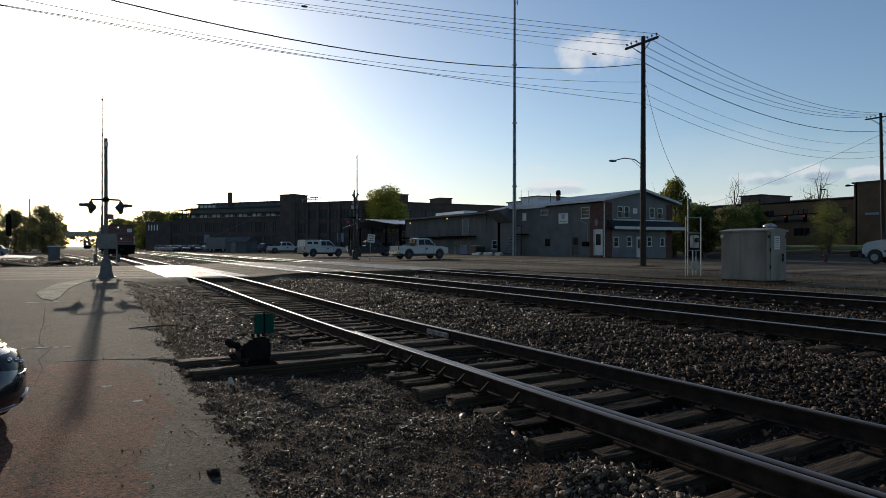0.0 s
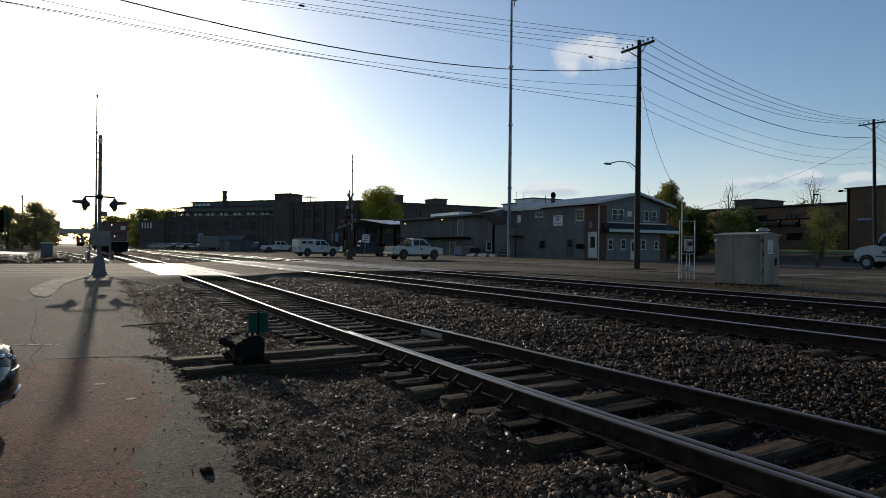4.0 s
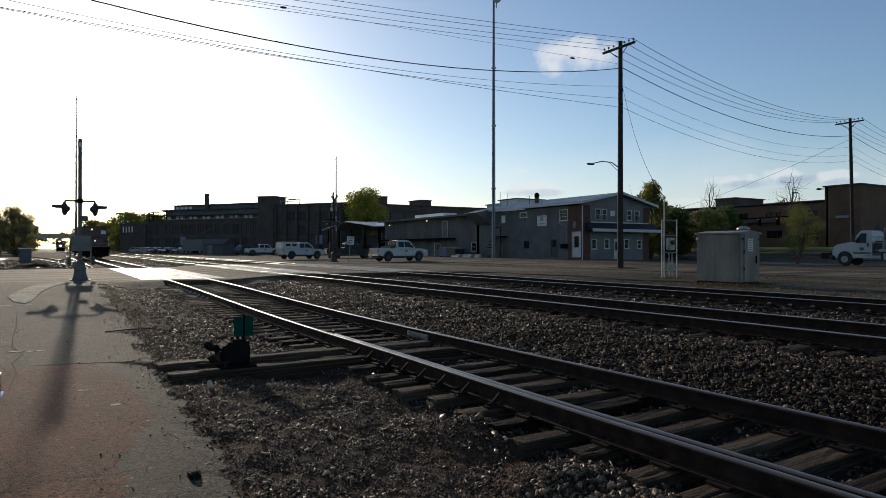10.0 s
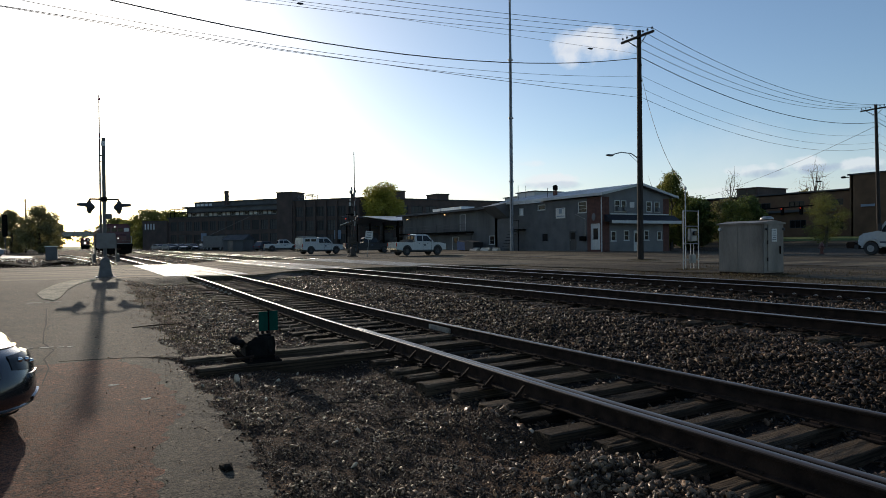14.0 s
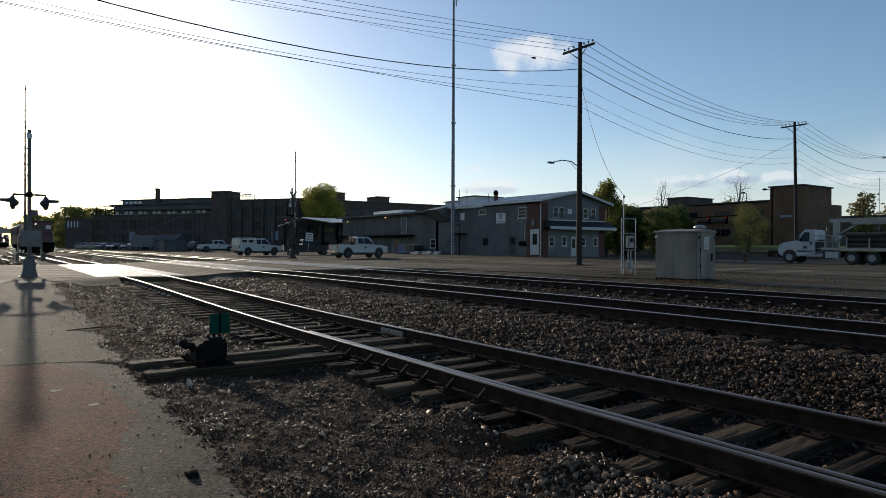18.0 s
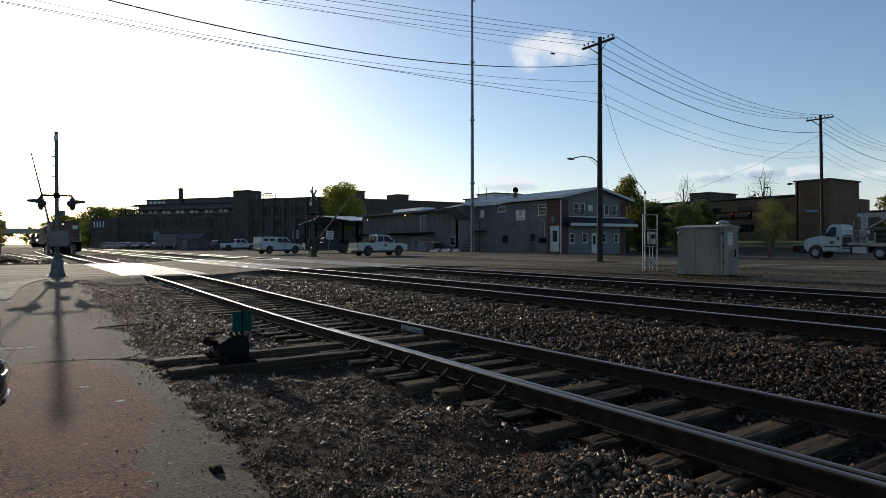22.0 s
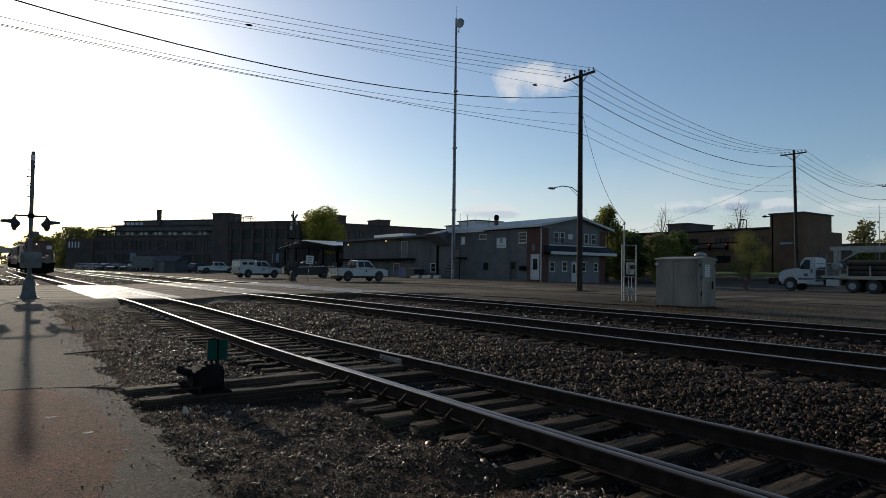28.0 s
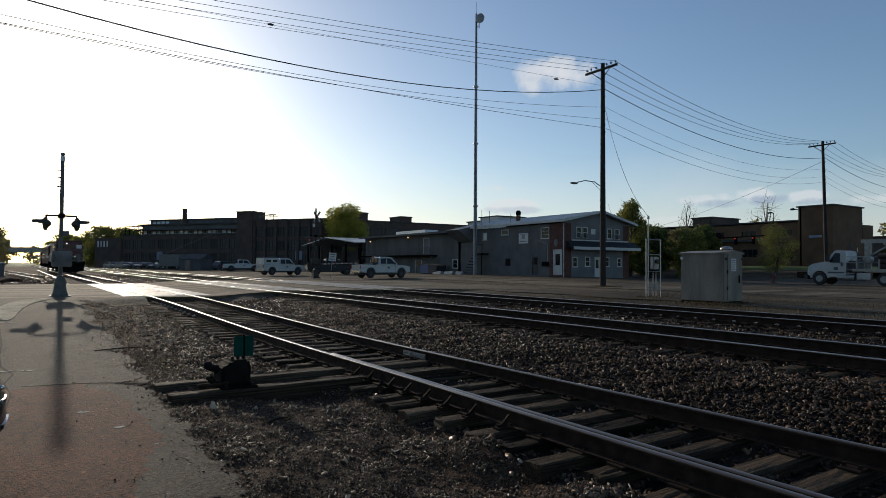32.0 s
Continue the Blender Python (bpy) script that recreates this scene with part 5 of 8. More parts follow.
def cable(p, q, sag, r=0.014, label="dark overhead cable sagging between poles"):
    n = 28
    p, q = Vector(p), Vector(q)
    cu = bpy.data.curves.new("overhead_cable", "CURVE")
    cu.dimensions, cu.bevel_depth, cu.bevel_resolution = "3D", r, 1
    sp = cu.splines.new("POLY")
    sp.points.add(n)
    for k in range(n + 1):
        f = k / n
        v = p.lerp(q, f)
        sp.points[k].co = (v.x, v.y, v.z - 4 * sag * f * (1 - f), 1)
    cu.materials.append(M["wire"])
    return tagged(new("overhead_cable", cu), label, "cable", "overhead cables")


P0, P3 = (-23.4, 19.7), (101.0, 36.5)
for y in (-1.15, -0.45, 0.4, 1.15):
    cable((-26.2, 36.3 + y, 15.2), (P1[0] - 0.16, P1[1] + y, 13.85), 0.79, 0.011)
    cable((P1[0] - 0.16, P1[1] + y, 13.85), (P2[0] - 0.16, P2[1] + y, 13.95), 1.35)
    cable((P2[0] - 0.16, P2[1] + y, 13.95), (P3[0] - 0.16, P3[1] + y, 14.4), 1.4)
for z, z0, r, sag in ((12.4, 13.4, 0.022, 3.46), (11.32, 10.6, 0.009, 2.0), (10.58, 9.1, 0.009, 1.08), (10.04, 8.5, 0.011, 0.46)):
    cable((P0[0], P0[1] - 0.2, z0), (P1[0], P1[1] - 0.2, z), sag, r)
    cable((P1[0], P1[1] - 0.2, z), (P2[0], P2[1] - 0.2, z + 0.05), 1.35, r)
    cable((P2[0], P2[1] - 0.2, z + 0.05), (P3[0], P3[1] - 0.2, z), 1.3, r)
cable((-26.2, 36.3, 15.0), (P1[0], P1[1] - 0.2, 12.6), 0.18, 0.007, "thin faint wire strung below the crossarm")
for x, y, z in ((25.0, 27.4, 12.61), (8.95, 30.19, 13.3)):
    bm = bm_new()
    lathe(bm, [(0.012, -0.17), (0.05, -0.1), (0.06, 0.0), (0.05, 0.1), (0.012, 0.17)], 8, axis="x")
    ob = new("wire_splice", mesh_of(bm, "wire_splice", M["wire"]))
    ob.matrix_basis = pose(x, y, z, 0, 0, -9.9)
    tagged(ob, "small dark splice clamped on the thin wire", "wire splice")
cable((P1[0], P1[1] - 0.2, 11.2), (20.23, 16.9, 3.68), 0.9, 0.012, "thin service wire drooping to the meter frame")
cable((P2[0], P2[1] - 0.2, 12.2), (80.0, 66.0, 7.5), 0.6, 0.016, "thin service wire running down to far trees")


# ---- slender radio mast beside the grey building ----
def radio_mast():
    t = thing("radio_mast", "very tall slender steel radio mast with a small dish", "mast", pose(42.37, 59.7, 0.5))
    h = 30.7
    bm = bm_new()
    tube(bm, (0, 0, -0.2), (0, 0, h * 0.5), 0.24, 0.19, 10)
    tube(bm, (0, 0, h * 0.5), (0, 0, h), 0.19, 0.12, 10)
    part("shaft", bm, M["tower"], t, smooth=True)
    z = 1.0
    pm = None
    while z < h - 1:
        if pm is None:
            bm = bm_new()
            tube(bm, (-0.36, 0, 0), (0.36, 0, 0), 0.022, n=5)
            pm = part("rung", bm, M["tower"], t)
            pm.matrix_basis = pose(0, 0, z, 0, 0, 55)
        else:
            again(pm, t, pose(0, 0, z, 0, 0, 55))
        z += 0.75
    for s in (-1, 1):
        bm = bm_new()
        tube(bm, (s * 0.2, s * 0.28, 0), (s * 0.1, s * 0.15, h - 1), 0.035, 0.03, 6)
        part("conduit", bm, M["wire"], t, "cable run clipped to the mast")
    for z in (8, 15.3, 22):
        bm = bm_new()
        tube(bm, (0, 0, z), (0, 0, z + 0.14), 0.3, n=12)
        part("flange", bm, M["tower"], t)
    bm = bm_new()
    tube(bm, (0.0, -0.55, h - 1.9), (0.0, -0.55, h - 0.4), 0.05, n=8)
    tube(bm, (0, 0, h - 0.9), (0, -0.55, h - 0.9), 0.04, n=6), tube(bm, (0, 0, h - 1.6), (0, -0.55, h - 1.6), 0.04, n=6)
    part("dish_bracket", bm, M["tower"], t)
    bm = bm_new()
    lathe(bm, [(0.05, 0.3), (0.4, 0.16), (0.55, 0), (0.56, -0.08), (0.5, -0.1)], 24, axis="x", m=Matrix.Translation((-0.2, -1.05, h - 0.95)) @ pose(0, 0, 0, 0, 0, 25))
    part("dish", bm, M["galv"], t, "round grey microwave dish", smooth=True)
    bm = bm_new()
    tube(bm, (0, 0, h), (0, 0, h + 1.5), 0.02, 0.01, 6)
    part("whip_aerial", bm, M["tower"], t)


radio_mast()


# ---- litter and lumps on the ground ----
def lump(name, x, y, s, material, label, category, seed, zf=height, lift=0.4):
    r = random.Random(seed)
    bm = bm_new()
    bmesh.ops.create_icosphere(bm, subdivisions=2, radius=0.5)
    for v in bm.verts:
        n = noise.noise(v.co * 2.3 + Vector((seed, 0, 0)))
        v.co *= 1 + 0.45 * n
        v.co = Vector((v.co.x * s[0], v.co.y * s[1], v.co.z * s[2]))
    ob = new(name, mesh_of(bm, name, material))
    ob.matrix_basis = pose(x, y, float(zf(x, y)) + s[2] * lift, r.uniform(-10, 10), r.uniform(-10, 10), r.uniform(0, 180))
    return tagged(ob, label, category)


lump("asphalt_lump", 0.72, 4.62, (0.17, 0.09, 0.06), M["tar"], "black lump of broken asphalt on the drive edge", "debris", 6, zf=pave_z, lift=0.42)
lump("paper_scrap", 1.37, 7.55, (0.06, 0.04, 0.12), M["paper"], "pale crumpled paper scrap on the gravel", "litter", 5)
lump("pale_stone", 4.36, 2.93, (0.11, 0.09, 0.09), M["paper"], "single pale stone between the ties", "stone", 8)
lump("paper_scrap", 2.74, 7.2, (0.07, 0.04, 0.03), M["paper"], "small white litter flake on the gravel", "litter", 9)
lump("paper_scrap", 0.6, 6.3, (0.06, 0.03, 0.02), M["paper"], "small white litter flake on the drive", "litter", 12, zf=pave_z, lift=1.0)
for k, (x, y, a, l) in enumerate(((1.0, 13.2, 8, 0.9), (1.9, 6.9, 30, 0.3), (2.2, 6.3, -20, 0.4), (1.5, 5.6, 55, 0.25), (2.4, 5.4, 12, 0.3), (2.1, 4.2, 70, 0.25))):
    bm = bm_new()
    tube(bm, (-l / 2, 0, 0), (0, 0.02, 0.01), 0.008, 0.012, 6), tube(bm, (0, 0.02, 0.01), (l / 2, -0.02, 0), 0.012, 0.006, 6)
    ob = new("dry_twig", mesh_of(bm, "dry_twig", M["tie"]))
    ob.matrix_basis = pose(x, y, float(height(x, y)) + 0.03, 0, 0, a)
    tagged(ob, "dry broken twig lying on gravel", "twig")

def weeds(name, spots, n, tall, material, label, seed):
    """Thin bent blades in ragged tufts round a few spots (x, y, spread along x, along y)."""
    g = np.random.default_rng(seed)
    pick = g.integers(0, len(spots), n)
    sp = np.array(spots)[pick]
    tuft = np.round(g.normal(size=(n, 2)) * 3) / 3 + g.normal(size=(n, 2)) * 0.1
    x, y = sp[:, 0] + tuft[:, 0] * sp[:, 2], sp[:, 1] + tuft[:, 1] * sp[:, 3]
    z = height(x, y)
    h = tall * (0.3 + g.random(n) ** 2)
    a = g.random(n) * 6.283
    bend = h * (0.3 + 0.7 * g.random(n))
    w = 0.006 + 0.006 * g.random(n)
    dx, dy = np.cos(a), np.sin(a)
    base = np.stack([x, y, z + 0.02], 1)
    side = np.stack([-dy * w, dx * w, 0 * w], 1)
    mid = base + np.stack([dx * bend * 0.3, dy * bend * 0.3, h * 0.65], 1)
    tip = base + np.stack([dx * bend, dy * bend, h], 1)
    v = np.stack([base - side, base + side, mid + side * 0.7, mid - side * 0.7, tip], 1)
    t = np.array([(0, 1, 2), (0, 2, 3), (3, 2, 4)])[None] + 5 * np.arange(n)[:, None, None]
    return tagged(new(name, sheet_np(name, v.reshape(-1, 3), t.reshape(-1, 3), material)), label, "weeds", kind="stuff")


weeds("dry_weeds", [(18.6, 13.2, 0.25, 0.8), (19.2, 12.5, 0.7, 0.2), (20.4, 16.8, 0.5, 0.3), (17.9, 16.0, 0.4, 3.0), (17.8, 9.5, 0.3, 2.5), (28.5, 26.8, 0.4, 0.4), (21.8, 11.0, 1.2, 1.8), (23.5, 16.0, 1.0, 2.5)], 6000, 0.075, M["weed"], "dry brown weeds in ragged tufts beside the hut", 61)
weeds("shoulder_weeds", [(1.25, 13.5, 0.12, 1.5), (1.2, 17.5, 0.15, 1.8), (1.35, 11.4, 0.15, 0.6)], 350, 0.06, M["weed"], "a few dry stalks on the gravel shoulder", 62)

# ---- vehicles ----
def wheel(parent, x, y, r, w, rim="rim", hub=0.52):
    """One wheel in its thing's space, its axle along x."""
    bm = bm_new()
    lathe(bm, [(r * 0.62, -w / 2), (r * 0.9, -w / 2), (r, -w * 0.32), (r, w * 0.32), (r * 0.9, w / 2), (r * 0.62, w / 2)], 24, axis="x", m=Matrix.Translation((x, y, r)))
    t = part("tyre", bm, M["tyre"], parent, smooth=True)
    bm = bm_new()
    s = 1 if x > 0 else -1
    lathe(bm, [(r * hub, s * w * 0.3), (r * hub, s * w * 0.53), (r * 0.42, s * w * 0.512), (r * 0.2, s * w * 0.505), (r * 0.16, s * w * 0.58), (0.01, s * w * 0.58)], 18, axis="x", m=Matrix.Translation((x, y, r)))
    part("rim", bm, M[rim], t, smooth=True)
    return t


def arch(y, r, z0, n=9):
    return [(y + r * math.cos(math.pi * k / n), z0 + r * math.sin(math.pi * k / n)) for k in range(n + 1)]


def body_from(profile, half, name, material, t, taper=(0.0, 1.0), bevel=0.04, label=""):
    """Side outline (y, z) drawn across the width, its upper part leaning in."""
    bm = bm_new()
    prism(bm, profile, -half, half, "x")
    z0, lean = taper
    if z0:
        for v in bm.verts:
            if v.co.z > z0:
                v.co.x *= 1 - (v.co.z - z0) * lean
    es = [e for e in bm.edges if abs(e.verts[0].co.x - e.verts[1].co.x) < 0.02]
    bmesh.ops.bevel(bm, geom=es, offset=bevel, segments=2, affect="EDGES")
    return part(name, bm, material, t, label, smooth=True)


def slab(name, pts, x, thick, material, parent, label=""):
    """A thin plate on the side of a vehicle: outline (y, z) at x."""
    bm = bm_new()
    prism(bm, pts, x - thick / 2, x + thick / 2, "x")
    return part(name, bm, material, parent, label)


def pickup(label, m, paint, cap=False, rack=False):
    """Crew-cab pickup, forward along +y."""
    t = thing("pickup_truck", label, "pickup truck", m, group="parked pickups")
    hw = 0.98
    low = [(-2.9, 0.55), (-2.9, 1.16), (-0.72, 1.2), (0.95, 1.16), (2.2, 1.14), (2.72, 1.05), (2.9, 0.85), (2.9, 0.5)]
    prof = low + [(2.38, 0.45)] + arch(1.85, 0.5, 0.42)[0:] + [(1.3, 0.42), (-1.2, 0.42)] + arch(-1.75, 0.5, 0.42) + [(-2.35, 0.45)]
    body_from(prof, hw, "body", paint, t, (0.9, 0.16))
    cab = [(-0.78, 1.15), (-0.7, 1.78), (-0.5, 1.88), (0.55, 1.88), (0.8, 1.8), (1.45, 1.17)]
    body_from(cab, hw - 0.05, "cab", paint, t, (1.15, 0.24))
    for s in (-1, 1):
        for pts in ([(-0.58, 1.27), (-0.54, 1.72), (0.06, 1.74), (0.06, 1.27)], [(0.16, 1.27), (0.16, 1.74), (0.66, 1.73), (1.12, 1.27)]):
            bm = bm_new()
            prism(bm, pts, s * 0.93 - 0.012, s * 0.93 + 0.012, "x")
            for v in bm.verts:
                v.co.x -= s * (v.co.z - 1.15) * 0.21 - s * 0.012
            part("side_window", bm, M["glass"], t)
        bm = bm_new()
        box(bm, (s * 1.08, 0.98, 1.3), (0.18, 0.1, 0.2), 0.03)
        part("mirror", bm, M["plastic"], t)
        bm = bm_new()
        box(bm, (s * 0.78, 2.88, 0.95), (0.34, 0.06, 0.17), 0.02)
        part("headlight", bm, M["lens"], t)
        bm = bm_new()
        box(bm, (s * 0.88, -2.9, 0.98), (0.16, 0.05, 0.34), 0.02)
        part("tail_light", bm, M["tail"], t)
        for y in (0.12, 1.1):
            bm = bm_new()
            box(bm, (s * (hw - 0.02), y - 0.45, 1.05), (0.04, 0.17, 0.03), 0.008)
            part("door_handle", bm, M["plastic"], t)
            bm = bm_new()
            box(bm, (s * (hw + 0.002), y, 0.8), (0.012, 0.014, 0.66))
            part("door_gap", bm, M["plastic"], t)
        for y in (1.85, -1.75):
            wheel(t, s * 0.86, y, 0.42, 0.27, "steel_rim", 0.46)
            slab("wheel_arch", arch(y, 0.53, 0.42) + arch(y, 0.43, 0.42)[::-1], s * (hw - 0.005), 0.03, M["plastic"], t, "dark wheel arch lip")
    bm = bm_new()
    prism(bm, [(0.86, 1.77), (0.9, 1.8), (1.48, 1.21), (1.44, 1.18)], -0.74, 0.74, "x")
    part("windscreen", bm, M["glass"], t)
    bm = bm_new()
    box(bm, (0, -0.775, 1.52), (1.3, 0.03, 0.36), 0.01)
    part("rear_window", bm, M["glass"], t)
    for y, z, h in ((2.93, 0.55, 0.22), (-2.97, 0.58, 0.18)):
        bm = bm_new()
        box(bm, (0, y, z), (1.86, 0.16, h), 0.05)
        part("bumper", bm, M["chrome"], t)
    bm = bm_new()
    box(bm, (0, 2.9, 0.92), (1.1, 0.05, 0.28), 0.02)
    part("grille", bm, M["plastic"], t)
    bm = bm_new()
    box(bm, (0, -0.1, 0.4), (1.5, 5.2, 0.2), 0.03)
    part("chassis", bm, M["plastic"], t)
    for s in (-1, 1):
        slab("sill", [(-1.2, 0.38), (-1.2, 0.5), (1.28, 0.5), (1.28, 0.38)], s * (hw - 0.01), 0.05, M["plastic"], t, "dark step rail along the sill")
    slab("door_badge", [(0.2, 0.85), (0.2, 1.02), (0.42, 1.02), (0.42, 0.85)], hw + 0.006, 0.01, M["ink"], t)
    if cap:
        body_from([(-2.88, 1.17), (-2.84, 1.86), (-0.8, 1.9), (-0.8, 1.2)], hw - 0.05, "topper", paint, t, (1.2, 0.12), label="white utility topper over the bed")
        for s in (-1, 1):
            for y in (-2.2, -1.35):
                slab("topper_window", [(y - 0.32, 1.42), (y - 0.32, 1.68), (y + 0.32, 1.7), (y + 0.32, 1.42)], s * (hw - 0.09), 0.03, M["glass"], t)
        for s in (-1, 1):
            bm = bm_new()
            tube(bm, (s * 0.7, -2.7, 1.97), (s * 0.7, -0.9, 1.99), 0.025, n=6)
            part("roof_rail", bm, M["galv"], t)
    if rack:
        bm = bm_new()
        box(bm, (0, -0.95, 1.4), (1.7, 0.07, 0.07), 0.01), box(bm, (0, -0.95, 1.78), (1.7, 0.06, 0.06), 0.01)
        for x in (-0.8, -0.3, 0.3, 0.8):
            box(bm, (x, -0.95, 1.5), (0.05, 0.05, 0.62), 0.01)
        part("headache_rack", bm, M["plastic"], t, "black rack behind the cab")
        bm = bm_new()
        box(bm, (0, -0.95, 1.87), (0.3, 0.14, 0.1), 0.03)
        part("beacon", bm, M["tail"], t, "unlit red beacon on the rack")
        bm = bm_new()
        box(bm, (0, -1.25, 1.24), (1.8, 0.5, 0.24), 0.03)
        part("tool_box", bm, M["plastic"], t)
    return t


NOSE = [(1.2, 0.97), (1.6, 0.93), (1.9, 0.86), (2.08, 0.79), (2.18, 0.70), (2.24, 0.58), (2.28, 0.47), (2.29, 0.34), (2.25, 0.24), (2.12, 0.17), (1.9, 0.15)]


def nose_at(x, s, out=0.0):
    """A point on the rounded front of a car: x across, s from 0 at the hood to 1 under the bumper."""
    f = s * (len(NOSE) - 1)
    k = min(int(f), len(NOSE) - 2)
    (y0, z0), (y1, z1) = NOSE[k], NOSE[k + 1]
    y, z = y0 + (y1 - y0) * (f - k), z0 + (z1 - z0) * (f - k)
    a = abs(x) / 0.88
    d = Vector((0.25 * x / 0.88, 0.8, 0.25 if s < 0.5 else -0.1)).normalized() * out
    back = 0.40 * a ** 3.4 * min(1.0, max(0.0, (y - 1.2) / 0.8)) + (0.10 * a ** 2 if s < 0.35 else 0.0) * max(0.0, s / 0.35)
    return Vector((x, y - back, z - 0.09 * a ** 3 * max(0.0, 1 - s * 1.6))) + d


def nose_patch(name, x0, x1, s0, s1, out, thick, material, parent, label="", nx=14, ns=10, cut=None):
    """A piece of the car's front, bent to its surface."""
    verts, faces, w = [], [], ns + 1
    for lift in (out, out - thick):
        for i in range(nx + 1):
            x = x0 + (x1 - x0) * i / nx
            a, b = (s0, s1) if cut is None else cut(i / nx)
            verts += [nose_at(x, a + (b - a) * j / ns, lift) for j in range(ns + 1)]
    half = (nx + 1) * w
    for o, flip in ((0, False), (half, True)):
        for i in range(nx):
            for j in range(ns):
                f = (o + i * w + j, o + i * w + j + 1, o + (i + 1) * w + j + 1, o + (i + 1) * w + j)
                faces.append(f[::-1] if flip else f)
    rim = [i * w for i in range(nx + 1)] + [nx * w + j for j in range(1, w)] + [i * w + ns for i in range(nx - 1, -1, -1)] + [j for j in range(ns - 1, 0, -1)]
    faces += [(rim[k - 1], rim[k], half + rim[k], half + rim[k - 1]) for k in range(len(rim))]
    bm = bm_new()
    vs = [bm.verts.new(v) for v in verts]
    for f in faces:
        bm.faces.new([vs[k] for k in f])
    bmesh.ops.recalc_face_normals(bm, faces=bm.faces)
    return part(name, bm, material, parent, label, smooth=True)


def shaped_nose(t, paint):
    """Rounded bumper corners with wrap-round lamps and bright trim."""
    nose_patch("front_panel", -0.88, 0.88, 0.0, 1.0, 0.0, 0.03, paint, t, nx=30, ns=24)
    for s in (-1, 1):
        h = nose_patch("headlight", s * 0.48, s * 0.87, 0.37, 0.52, 0.006, 0.02, M["pane"], t, "dark wrap-round headlight", cut=lambda f: (0.37 - 0.03 * f, 0.48 + 0.05 * f))
        for k, (x, q) in enumerate(((0.6, 0.42), (0.7, 0.43), (0.78, 0.46))):
            bm = bm_new()
            bmesh.ops.create_uvsphere(bm, u_segments=10, v_segments=6, radius=0.026, matrix=Matrix.Translation(nose_at(s * x, q, 0.004)))
            part("bulb", bm, M["chrome"], h, smooth=True)
        nose_patch("lamp_trim", s * 0.66, s * 0.872, 0.54, 0.575, 0.016, 0.02, M["chrome"], t, "bright chrome corner strip")
        nose_patch("fog_trim", s * 0.72, s * 0.868, 0.72, 0.79, 0.016, 0.02, M["chrome"], t, "bright trim round the fog lamp", cut=lambda f: (0.75 - 0.05 * f, 0.79))
    nose_patch("bumper_lip", -0.86, 0.86, 0.8, 0.83, 0.012, 0.02, M["chrome"], t, "thin bright lip under the bumper")
    nose_patch("grille", -0.36, 0.36, 0.4, 0.52, 0.006, 0.02, M["plastic"], t)
    # chrome strip in place of the sun's glint on the dark hood
    nose_patch("hood_edge", -0.84, 0.84, 0.27, 0.3, 0.008, 0.012, M["chrome"], t, "bright edge of the hood")


